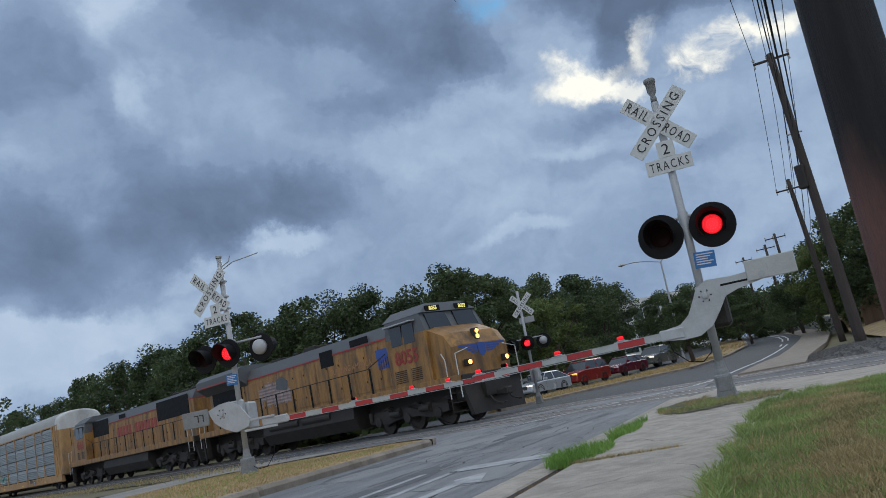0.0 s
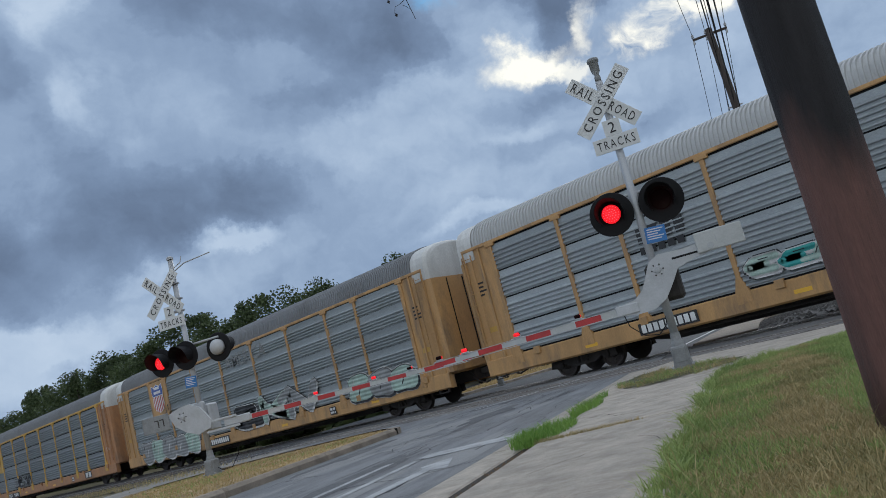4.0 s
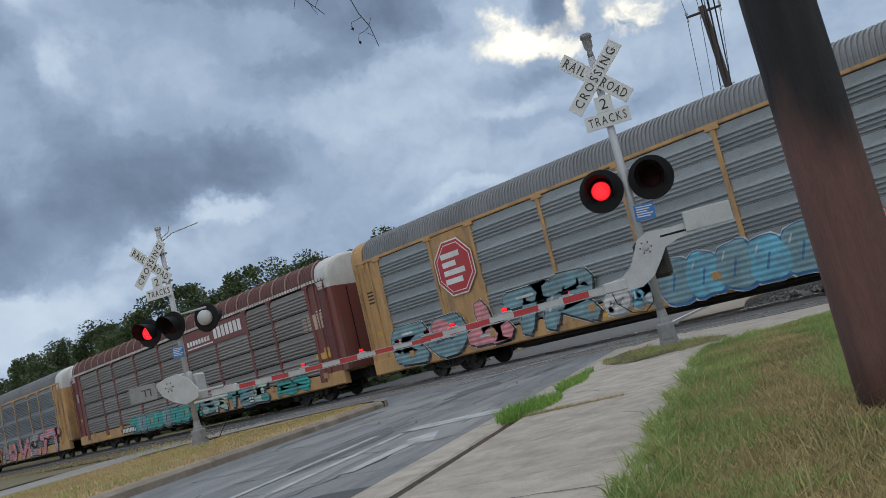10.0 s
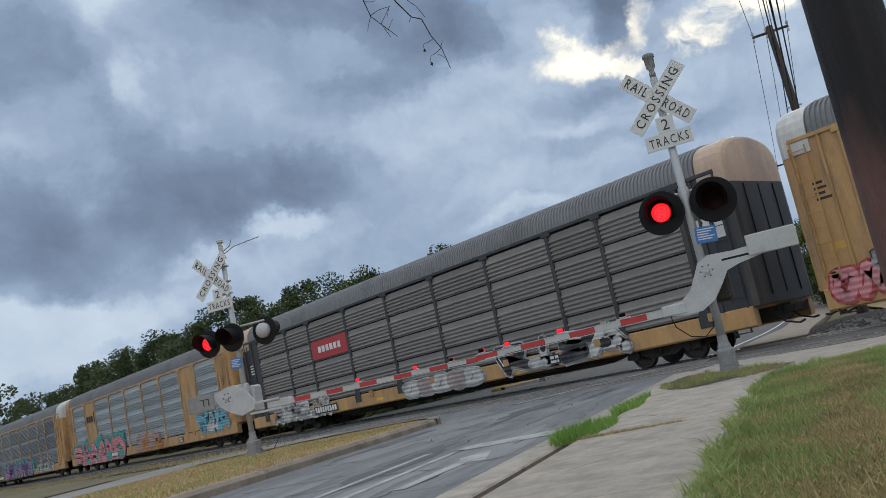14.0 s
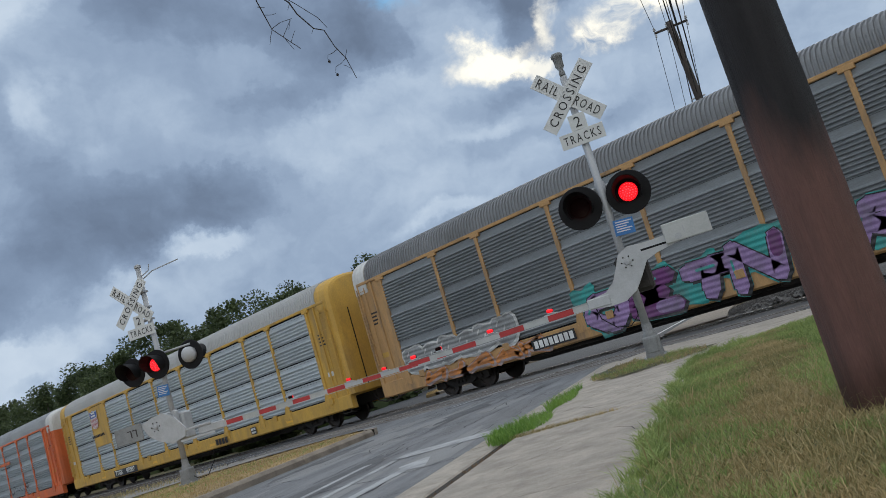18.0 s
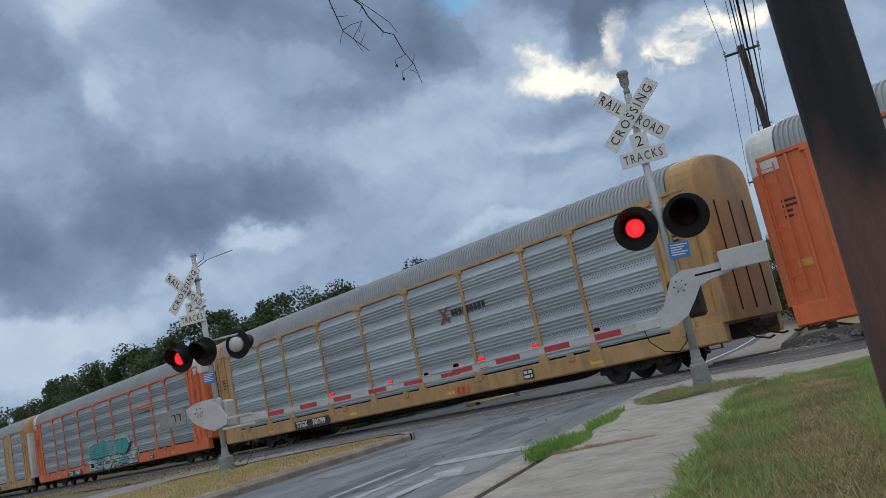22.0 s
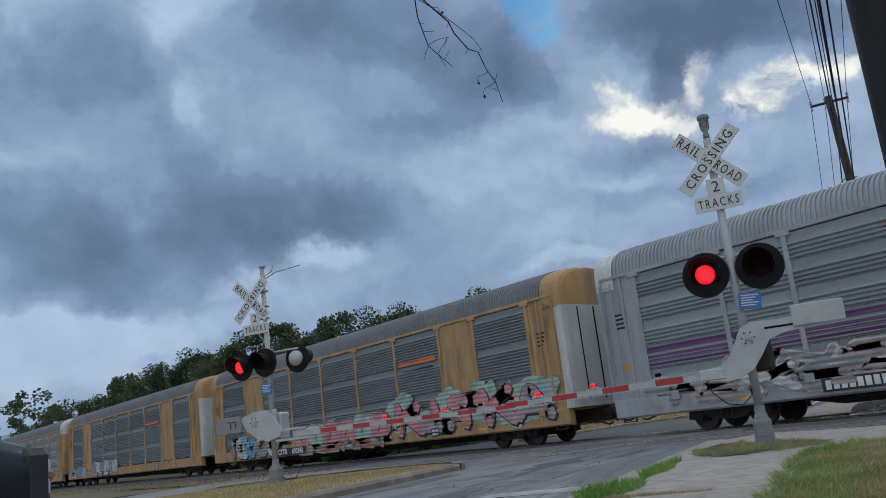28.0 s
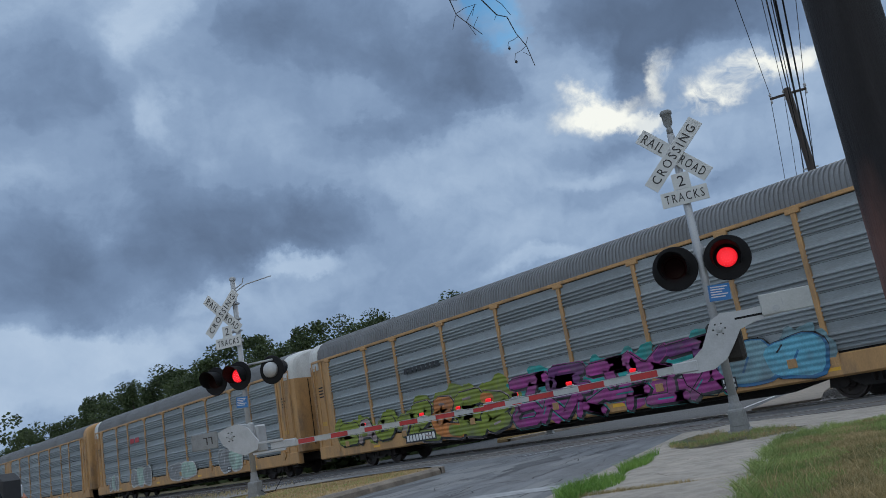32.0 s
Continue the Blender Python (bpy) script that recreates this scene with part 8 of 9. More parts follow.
far_pave = ribbon([((u, a + 0.02), (u, b)) for u, a, b in ((25, -1.8, 0.05), (32, -1.6, 0.2), (42, -1.0, 0.7), (51, -0.58, 1.4), (64, -0.1, 2.0), (73, 0.3, 2.5), (81, -0.2, 2.0), (90, -1.2, 0.8))], 0.06, concrete_old, "pavement_beyond", "pale concrete pavement beyond the railway", "pavement", 0.2)
heap = Shape()
hp = [(25.4, 0.15), (29.5, 0.15), (33.8, 0.35), (35.6, 1.9), (33.0, 6.0), (27.0, 9.0), (22.5, 3.0)]
heap.add([road_pt(u, v, 0.0) for u, v in hp] + [road_pt(29.8 + (u - 29.8) * 0.6, 2.6 + (v - 2.6) * 0.6, 0.14) for u, v in hp], [tuple(range(7, 14))] + [(i, (i + 1) % 7, 7 + (i + 1) % 7, 7 + i) for i in range(7)])
tagged(part("gravel_bank", heap, ballast_m), "low bank of grey gravel beside the track", "gravel", kind="structure")

# loose ballast stones beside the rails
stones = Shape()
rs = random.Random(33)
for i in range(1500):
    k, f, q = rs.randrange(7), rs.random(), rs.random() ** 0.5
    e = Vector(hp[k]).lerp(Vector(hp[(k + 1) % 7]), f)
    u, v = 29.8 + (e.x - 29.8) * q, 2.6 + (e.y - 2.6) * q
    if v > 3.6:
        continue
    x, y, z = road_pt(u, v, 0.14 * min(1, (1 - q) / 0.4))
    r = rs.uniform(0.04, 0.09)
    stones.add([(x + r * rs.uniform(0.6, 1.2) * a, y + r * rs.uniform(0.6, 1.2) * b, z + r * c) for a, b, c in ((1, 0, 0.2), (0, 1, 0.3), (-1, 0, 0.1), (0, -1, 0.2), (0.1, 0.1, 1.0))], [(0, 1, 4), (1, 2, 4), (2, 3, 4), (3, 0, 4)])
rs = random.Random(21)
for i in range(2600):
    x, y = (rs.uniform(-6.2, 6), rs.uniform(18.6, 24)) if i < 1300 else road_xy(rs.uniform(25.2, 34), rs.uniform(0.1, 4)) if i < 1900 else (rs.uniform(-60, -24), rs.uniform(13.6, 15.6))
    r = rs.uniform(0.03, 0.075)
    vs = [(x + r * rs.uniform(0.6, 1.2) * a, y + r * rs.uniform(0.6, 1.2) * b, -0.03 + r * c) for a, b, c in ((1, 0, 0.2), (0, 1, 0.3), (-1, 0, 0.1), (0, -1, 0.2), (0.1, 0.1, 1.0))]
    stones.add(vs, [(0, 1, 4), (1, 2, 4), (2, 3, 4), (3, 0, 4)])
tagged(part("ballast_stones", stones, ballast_m), "loose grey ballast stones", "gravel", kind="stuff")

# ---- bare twig that hangs into view and sways ----
twig_m = surface("twig_bark", (0.03, 0.024, 0.02), 0.9, 0, 0.2)
TWIG_D = 3.2


def twig():
    t = thing("hanging_twig", "bare dark twig with a few dead leaves hanging overhead", "branch")
    rnd = random.Random(3)
    S = TWIG_D * math.pi / 180

    # offsets in degrees (to the right, up) from the tip
    def P(dx, dy, dz=0.0):
        return Vector((dx * S, dz, dy * S))
    limbs = [
        ([(330, -190), (333, -60), (340, 0), (380, 35), (425, 75), (440, 105), (475, 145), (500, 152), (520, 195), (545, 230), (563, 282)], 0.0036, 0.0013),
        ([(255, 5), (335, 8), (400, 50), (440, 80), (490, 120), (510, 148)], 0.0017, 0.0010),
        ([(333, -60), (338, 0), (345, 60), (360, 105), (370, 133), (395, 155), (435, 190)], 0.0028, 0.0012),
        ([(338, -12), (290, -25), (235, -15), (215, 2)], 0.0016, 0.0010),
    ]
    shoots = [
        ([(370, 133), (364, 150), (360, 170)], 0.0013, 0.0009), ([(370, 133), (395, 120), (425, 113)], 0.0013, 0.0009), ([(395, 155), (410, 130), (420, 113), (412, 140)], 0.0012, 0.0008),
        ([(358, 95), (375, 98), (388, 97)], 0.0012, 0.0008), ([(345, 75), (354, 78), (362, 78)], 0.0012, 0.0008), ([(412, 172), (418, 157), (427, 142)], 0.0012, 0.0008), ([(395, 153), (405, 170), (418, 190)], 0.0012, 0.0008),
        ([(525, 205), (512, 212), (500, 215), (497, 225), (503, 228)], 0.0011, 0.0008), ([(545, 228), (530, 240), (515, 246), (512, 262), (518, 264)], 0.0011, 0.0008), ([(543, 225), (547, 217), (549, 208)], 0.0012, 0.0008), ([(535, 245), (544, 249), (551, 255)], 0.0011, 0.0008),
        ([(380, 35), (398, 37), (403, 48)], 0.0012, 0.0008), ([(425, 75), (418, 92)], 0.0012, 0.0008), ([(475, 145), (468, 158)], 0.0011, 0.0008),
    ]
    ca, sa = math.cos(radians(-7.5)) * 0.026, math.sin(radians(-7.5)) * 0.026
    limbs = [([((x - 563) * ca - (282 - y) * sa, (x - 563) * sa + (282 - y) * ca) for x, y in p_], a_, b_) for p_, a_, b_ in limbs + shoots]
    for k, (pts, r0, r1) in enumerate(limbs):
        s = Shape()
        pp = [P(x, y, 0.02 * math.sin(k * 2.1 + i)) for i, (x, y) in enumerate(pts)]
        s.pipe(pp, r0, 6, 0, r1)
        part("twig_limb", s, twig_m, t)
    for (x, y) in ((-1.46, 1.62), (-1.19, 0.66), (-8.0, 8.4), (-3.2, 6.6)):
        s = Shape()
        p = P(x, y)
        s.add([tuple(p), tuple(p + Vector((0.007, 0.004, -0.005))), tuple(p + Vector((0.003, -0.003, -0.014))), tuple(p + Vector((-0.005, 0.003, -0.007)))], [(0, 1, 2, 3)])
        part("dead_leaf", s, twig_m, t)
    return t


TWIG = twig()
TWIG_ROWS = [(0.0, 132.7, 26.67), (1.0, 130.13, 24.14), (2.0, 132.12, 23.3), (3.0, 131.62, 25.06), (5.5, 132.2, 23.16), (6.0, 132.05, 22.81), (7.0, 135.49, 20.85), (8.0, 133.83, 21.6), (9.0, 135.51, 21.1), (10.0, 134.89, 21.44), (11.0, 134.38, 21.04), (12.0, 135.93, 20.39), (13.0, 133.98, 20.87), (14.0, 134.19, 21.13), (16.5, 133.61, 21.28), (17.0, 134.28, 21.45), (18.0, 134.66, 21.19), (19.0, 135.7, 20.64), (20.0, 133.0, 22.01), (21.0, 133.34, 21.54), (22.0, 134.52, 21.17), (23.0, 135.57, 21.65), (24.0, 134.23, 21.36), (25.0, 132.99, 21.54), (26.0, 132.24, 21.64), (26.5, 131.94, 22.14), (29.0, 135.33, 21.64), (30.0, 135.07, 21.37), (31.0, 135.24, 22.37), (31.5, 133.04, 22.51), (32.0, 128.76, 23.55)]


def twig_pose(az_, el_):
    a, e = radians(az_), radians(el_)
    v = Vector((math.cos(e) * math.cos(a), math.cos(e) * math.sin(a), math.sin(e)))
    return Matrix.Translation(v * TWIG_D + Vector((0, 0, H))) @ Matrix.Rotation(a - math.pi / 2, 4, "Z") @ Matrix.Rotation(e, 4, "X")


# ---- the two engines ----
loco_yellow = surface("engine_yellow", (0.345, 0.175, 0.045), 0.5, 0.0, 0.26, 1.1, 30, 0.08, 0.85, (0.075, 0.05, 0.03), 1.3, (2.2, 1, 0.4), 0.06, stain_lo=0.44)
loco_grey = car_paint("engine_grey", (0.10, 0.105, 0.11), 0.4)
loco_red = car_paint("engine_red", (0.32, 0.04, 0.03), 0.5)
dark_glass = glassy("engine_window", (0.02, 0.025, 0.03), 0.06)
amber_num = glowing("number_board_glow", (0.9, 0.75, 0.2), 0.8)


def wedge(s, x0, x1, y, z0, z1, top_in=0.0, front_in=0.0, back_in=0.0, mi=0):
    """A box whose top is drawn in."""
    vs = [(x0, -y, z0), (x1, -y, z0), (x1, y, z0), (x0, y, z0), (x0 + back_in, -y + top_in, z1), (x1 - front_in, -y + top_in, z1), (x1 - front_in, y - top_in, z1), (x0 + back_in, y - top_in, z1)]
    return s.add(vs, [(0, 3, 2, 1), (4, 5, 6, 7), (0, 1, 5, 4), (1, 2, 6, 5), (2, 3, 7, 6), (3, 0, 4, 7)], mi)


def truck3(loco, x, idx):
    s = Shape()
    for sy in (-1, 1):
        y0, y1 = sorted((sy * 0.98, sy * 1.22))
        s.prism([(-2.45, 0.55), (-2.45, 0.85), (-1.2, 0.95), (-0.9, 0.72), (0.0, 0.95), (0.9, 0.72), (1.2, 0.95), (2.45, 0.85), (2.45, 0.55), (1.3, 0.42), (0.6, 0.55), (-0.6, 0.55), (-1.3, 0.42)], "y", y0, y1)
        for q in (-1.85, 0, 1.85):
            s.lathe(((0, 0.20), (0.12, 0.19), (0.14, 0.08)), (q, sy * 1.16, 0.54), (0, sy, 0), 12)
            s.tube((q - 0.42, sy * 1.26, 0.62), (q - 0.42, sy * 1.26, 0.98), 0.09, 0.09, 8)
        s.tube((-0.9, sy * 1.3, 0.75), (-0.3, sy * 1.3, 0.75), 0.12, 0.12, 10)
        s.tube((0.95, sy * 1.3, 0.78), (1.5, sy * 1.3, 0.78), 0.12, 0.12, 10)
    s.box(-2.2, 2.2, -1.0, 1.0, 0.6, 0.95)
    b = part("truck_frame", s, grime, loco, "grimy three-axle truck", at=pose(x, 0, 0))
    for q in (-1.85, 0, 1.85):
        w = part("wheelset", wheelset_mesh(0.53), None, b, at=pose(q, 0, 0.542))
        WHEELS.append((w, (q, 0, 0.542), 0.53, idx))


def on_side(parent, body, size, mat, x, side, y, z, bold=0.01):
    ob = part("lettering", text_mesh(body, size, mat, 0.003, bold), None, parent)
    ob.matrix_basis = Matrix.Translation((x, side * y, z)) @ (UPRIGHT if side < 0 else Matrix.Rotation(math.pi, 4, "Z") @ UPRIGHT)
    return ob


def side_rect(s, side, y, x0, x1, z0, z1, mi=0, d=0.02):
    a, b = sorted((side * y, side * (y + d)))
    return s.box(x0, x1, a, b, z0, z1, 0.006, mi)


def engine(idx, label, number, side, late):
    """A six-axle freight engine, nose towards +x. late: the flared radiator and angular nose of the newer kind."""
    e = thing("locomotive", label, "locomotive", "engines of the train")
    part("frame", Shape().box(-10.7, 10.7, -1.5, 1.5, 1.38, 1.68, 0.03).box(-10.8, 10.8, -0.6, 0.6, 0.8, 1.4), grime, e)
    part("side_sill", Shape().box(-10.6, 10.6, -1.56, -1.5, 1.42, 1.70, 0.01).box(-10.6, 10.6, 1.5, 1.56, 1.42, 1.70, 0.01), loco_yellow, e)
    # hood
    hx0, hx1 = (-10.0, 6.7)
    hood = part("hood", wedge(Shape(), hx0, hx1, 0.98, 1.68, 3.72), loco_yellow, e, "yellow engine hood with doors")
    part("hood_roof", wedge(Shape(), hx0, hx1, 1.0, 3.79, 4.28, 0.28), loco_grey, e, "dark grey hood roof")
    part("stripe", Shape().box(hx0, hx1, -1.01, 1.01, 3.72, 3.79), loco_red, e, "red stripe under the roof")
    nd = 17
    for i in range(nd):
        x0 = hx0 + 0.25 + i * (hx1 - hx0 - 0.5) / nd
        for sd in (-1, 1):
            d = part("door", side_rect(Shape(), sd, 0.98, x0 + 0.03, x0 + 0.90, 1.85, 3.55), loco_yellow, hood)
            if i % 3 != 1 and sd == side:
                for z in (2.2, 3.2):
                    part("latch", side_rect(Shape(), sd, 1.0, x0 + 0.80, x0 + 0.86, z, z + 0.09), grime, d)
    for (x0, x1, z0, z1) in (((-9.6, -6.3, 2.7, 3.6), (1.2, 2.2, 3.3, 4.0), (3.6, 4.9, 3.82, 4.1)) if late else ((-9.4, -4.9, 3.0, 4.1), (3.4, 6.4, 3.1, 4.15), (0.2, 1.3, 3.85, 4.1))):
        for sd in (-1, 1):
            part("grille", side_rect(Shape(), sd, 0.99, x0, x1, z0, z1, 0, 0.03), black, hood, "black intake grille")
    if late:
        for i in range(6):
            part("vent", side_rect(Shape(), side, 1.0, -9.4 + i * 0.62, -9.05 + i * 0.62, 1.95, 2.65), black, hood)
        part("radiator", Shape().prism([(-1.0, 3.55), (-1.52, 3.95), (-1.52, 4.32), (-1.2, 4.55), (1.2, 4.55), (1.52, 4.32), (1.52, 3.95), (1.0, 3.55)], "x", -10.3, -5.6), loco_grey, e, "flared dark radiator at the rear")
        part("radiator_edge", Shape().box(-10.3, -5.6, -1.535, -1.515, 3.95, 4.02).box(-10.3, -5.6, 1.515, 1.535, 3.95, 4.02), loco_red, e)
        for k, x in enumerate((-3.6, -0.5)):
            part("exhaust_stack", Shape().box(x - 0.5, x + 0.5, -0.4, 0.4, 4.26, 4.46 + 0.05 * k, 0.03), grime, e)
    else:
        for x in (-9.0, -7.7, -6.4):
            part("roof_fan", Shape().lathe(((4.24, 0.62), (4.40, 0.62), (4.44, 0.5)), (x, 0, 0), (0, 0, 1), 18), grime, e)
        part("exhaust_stack", Shape().box(1.5, 3.0, -0.5, 0.5, 4.2, 4.42, 0.03), grime, e)
    part("horn", Shape().tube((-1.9, -0.3, 4.30), (-1.9, 0.3, 4.30), 0.03, 0.03, 6).lathe(((0, 0.03), (0.25, 0.04), (0.4, 0.11)), (-1.9, 0.1, 4.42), (1, 0, 0), 10).lathe(((0, 0.03), (0.2, 0.04), (0.32, 0.10)), (-1.9, -0.12, 4.42), (-1, 0, 0), 10), grime, e)
    # cab
    cab = Shape()
    wedge(cab, 6.7, 9.15, 1.52, 1.68, 3.55)
    part("cab", cab, loco_yellow, e, "yellow engine cab")
    up = Shape()
    wedge(up, 6.7, 9.15, 1.52, 3.55, 4.25, 0.10, 0.32)
    wedge(up, 6.55, 8.95, 1.44, 4.25, 4.62, 0.55, 0.25)
    part("cab_roof", up, loco_grey, e, "grey cab roof")
    part("visor", Shape().box(6.9, 8.6, -1.72, -1.42, 4.02, 4.07).box(6.9, 8.6, 1.42, 1.72, 4.02, 4.07), alum, e)
    for sd in (-1, 1):
        for xa, xb in ((7.05, 7.75), (7.85, 8.5)):
            part("side_window", side_rect(Shape(), sd, 1.50, xa, xb, 3.25, 3.98, 0, 0.035), dark_glass, e)
    for y0 in (-1.25, 0.18):
        part("windscreen", Shape().add([(9.05, y0, 3.62), (9.05, y0 + 1.08, 3.62), (8.86, y0 + 1.05, 4.2), (8.86, y0 + 0.03, 4.2), (9.17, y0, 3.60), (9.17, y0 + 1.08, 3.60), (8.93, y0 + 1.05, 4.2), (8.93, y0 + 0.03, 4.2)], [(4, 5, 6, 7), (0, 3, 2, 1), (0, 1, 5, 4), (1, 2, 6, 5), (2, 3, 7, 6), (3, 0, 4, 7)]), dark_glass, e)
    for y0 in (-0.75, 0.75):
        nbd = part("number_board", Shape().box(8.86, 8.94, y0 - 0.36, y0 + 0.36, 4.28, 4.5, 0.01), black, e)
        t = part("lettering", text_mesh(number, 0.2, amber_num, 0.002, 0.006), None, nbd)
        t.matrix_basis = Matrix.Translation((8.945, y0, 4.385)) @ Matrix.Rotation(radians(90), 4, "Z") @ UPRIGHT
    # nose
    no = Shape()
    prof = [(9.15, 1.68), (10.35, 1.68), (10.35, 2.75), (10.0, 3.25), (9.15, 3.62)] if late else [(9.15, 1.68), (10.3, 1.68), (10.3, 2.9), (10.12, 3.12), (9.15, 3.32)]
    n = len(prof)
    rows_ = []
    for y, k in ((-1.40, 0.93), (-1.05, 1.0), (1.05, 1.0), (1.40, 0.93)):
        rows_.append([(9.15 + (p[0] - 9.15) * k, y, 1.68 + (p[1] - 1.68) * (k if k == 1 else 0.95)) for p in prof])
    loft(no, rows_)
    part("nose", no, loco_yellow, e, "yellow engine nose")
    hl = part("headlight", Shape().box(10.02, 10.26, -0.13, 0.13, 2.86, 3.32, 0.03), grime, e)
    lamp_lit = warm_lit if late else dark_glass
    for z in (3.0, 3.2):
        part("lamp", Shape().lathe(((0, 0.085), (0.03, 0.08), (0.04, 0.03)), (10.25, 0, z), (1, 0, 0), 12), lamp_lit, hl)
    for y in (-0.95, 0.95):
        dl = part("ditch_light", Shape().box(10.40, 10.62, y - 0.12, y + 0.12, 1.95, 2.2, 0.02), grime, e)
        part("lamp", Shape().lathe(((0, 0.09), (0.03, 0.085), (0.04, 0.03)), (10.61, y, 2.08), (1, 0, 0), 12), lamp_lit, dl)
    # wing emblem on the nose
    wg = Shape()
    for sy in (-1, 1):
        for i in range(4):
            l = 1.18 - i * 0.2
            z0 = 2.72 - i * 0.085
            wg.add([(10.36, sy * 0.22, z0), (10.36, sy * l, z0), (10.36, sy * (l - 0.06), z0 - 0.07), (10.36, sy * 0.22, z0 - 0.07)], [(0, 1, 2, 3)], 0)
    wg.add([(10.365, -0.2, 2.75), (10.365, 0.2, 2.75), (10.365, 0.18, 2.35), (10.365, 0, 2.25), (10.365, -0.18, 2.35)], [(0, 1, 2, 3, 4)], 0)
    tagged(part("emblem", wg, [logo_blue], e, "blue winged emblem on the nose"), kind="stuff")
    # pilot, steps, coupler
    for sx in (1, -1):
        pl = Shape()
        pl.add([(sx * 10.55, -1.45, 1.4), (sx * 10.55, 1.45, 1.4), (sx * 10.75, 1.3, 0.25), (sx * 10.75, -1.3, 0.25), (sx * 10.4, -1.45, 1.4), (sx * 10.4, 1.45, 1.4), (sx * 10.55, 1.3, 0.25), (sx * 10.55, -1.3, 0.25)], [(0, 1, 2, 3), (7, 6, 5, 4), (0, 4, 5, 1), (1, 5, 6, 2), (2, 6, 7, 3), (3, 7, 4, 0)])
        part("pilot", pl, grime, e, "dark plough plate")
        part("coupler", coupler_mesh(), None, e, at=pose(sx * 10.65, 0, 0, 0, 0, 0 if sx > 0 else 180))
        for sd in (-1, 1):
            stp = Shape()
            for z in (0.42, 0.75, 1.08):
                stp.box(*sorted((sx * 9.95, sx * 10.5)), *sorted((sd * 1.2, sd * 1.55)), z, z + 0.03)
            stp.box(*sorted((sx * 9.92, sx * 9.95)), *sorted((sd * 1.3, sd * 1.55)), 0.35, 1.45)
            part("steps", stp, grime, e)
            part("grab_rail", Shape().pipe([(sx * 9.95, sd * 1.54, 0.9), (sx * 9.95, sd * 1.54, 2.3), (sx * 9.8, sd * 1.54, 2.55)], 0.02).pipe([(sx * 10.55, sd * 1.54, 0.9), (sx * 10.55, sd * 1.54, 2.45), (sx * 10.55, sd * 0.9, 2.6)], 0.02), cap_white, e, "pale grab rail")
    # walkway rails
    for sd in (-1, 1):
        part("handrail", Shape().pipe([(-9.9, sd * 1.5, 2.70), (5.2, sd * 1.5, 2.70), (6.5, sd * 1.5, 3.1)], 0.018), grime, e)
        for i in range(11):
            part("stanchion", Shape().box(-9.7 + i * 1.5, -9.6 + i * 1.5, *sorted((sd * 1.49, sd * 1.515)), 1.68, 2.70), black, e)
    # under the frame
    part("fuel_tank", Shape().prism([(-1.42, 1.38), (-1.48, 0.9), (-1.2, 0.42), (1.2, 0.42), (1.48, 0.9), (1.42, 1.38)], "x", -3.9, 3.7), grime, e, "long dark fuel tank")
    part("air_reservoir", Shape().tube((-3.2, -1.35, 1.2), (-0.6, -1.35, 1.2), 0.2, 0.2, 12).tube((-0.3, -1.35, 1.2), (2.0, -1.35, 1.2), 0.2, 0.2, 12), grime, e)
    for x in (-6.9, 6.9):
        truck3(e, x, idx)
    for sd in ((side,)):
        on_side(e, number, 0.72, loco_red, 7.85, sd, 1.535, 2.75, 0.02)
        lv = Shape()
        for k in range(7):
            side_rect(lv, sd, 1.52, 7.0, 7.7, 1.85 + k * 0.07, 1.88 + k * 0.07)
            side_rect(lv, sd, 1.52, 8.0, 8.6, 1.85 + k * 0.07, 1.88 + k * 0.07)
        part("louvre", lv, grime, e)
    return e


e1_ = engine(-1, "weathered yellow freight locomotive with lit headlights, leading the train", "8055", -1, True)
# flag picture on the hood side: torn grey and white patches with a dark starred field
fl = Shape()
rf = random.Random(6)
for i in range(9):
    x = -4.6 + i * 0.33
    lo = 2.0 + 0.35 * abs(math.sin(i * 1.7)) + (0.2 if i < 3 else 0)
    hi_ = 2.9 + 0.45 * math.sin(0.5 + i * 0.32)
    fl.add([(x, -1.012, lo), (x + 0.30, -1.012, lo + rf.uniform(-0.1, 0.15)), (x + 0.30, -1.012, hi_), (x, -1.012, hi_ + rf.uniform(-0.1, 0.1))], [(0, 1, 2, 3)], 0)
fl.add([(-2.9, -1.016, 2.95), (-1.9, -1.016, 2.8), (-1.75, -1.016, 3.2), (-2.2, -1.016, 3.5), (-2.8, -1.016, 3.4)], [(0, 1, 2, 3, 4)], 1)
tagged(part("flag_picture", fl, [spray["mauve"], loco_grey], e1_, "worn flag picture in grey and dark patches"), kind="stuff")
on_side(e1_, "BUILDING AMERICA", 0.34, rusty, 3.4, -1, 1.012, 3.0, 0.006)
sh_ = Shape()
for i in range(5):
    sh_.box(5.35 + i * 0.15, 5.43 + i * 0.15, -1.03, -1.01, 2.6, 3.05)
part("small_emblem", sh_.box(5.3, 6.1, -1.03, -1.01, 3.05, 3.4), logo_blue, e1_, "small striped emblem")
e2_ = engine(-2, "yellow freight locomotive running cab-rearward behind the leading engine", "4566", 1, False)
bw_ = Shape()
for i in range(13):
    if i == 5:
        continue
    x = 1.9 - i * 0.52
    bw_.box(x - 0.36, x, 1.005, 1.02, 2.72, 3.32)
part("marking", bw_, loco_red, e2_, "large red words kept as bars")
TRAIN.append((e1_, -(22.5 + 10.85), -1))
TRAIN.append((e2_, -11.3, -2))
TURNED = {-2: 180}


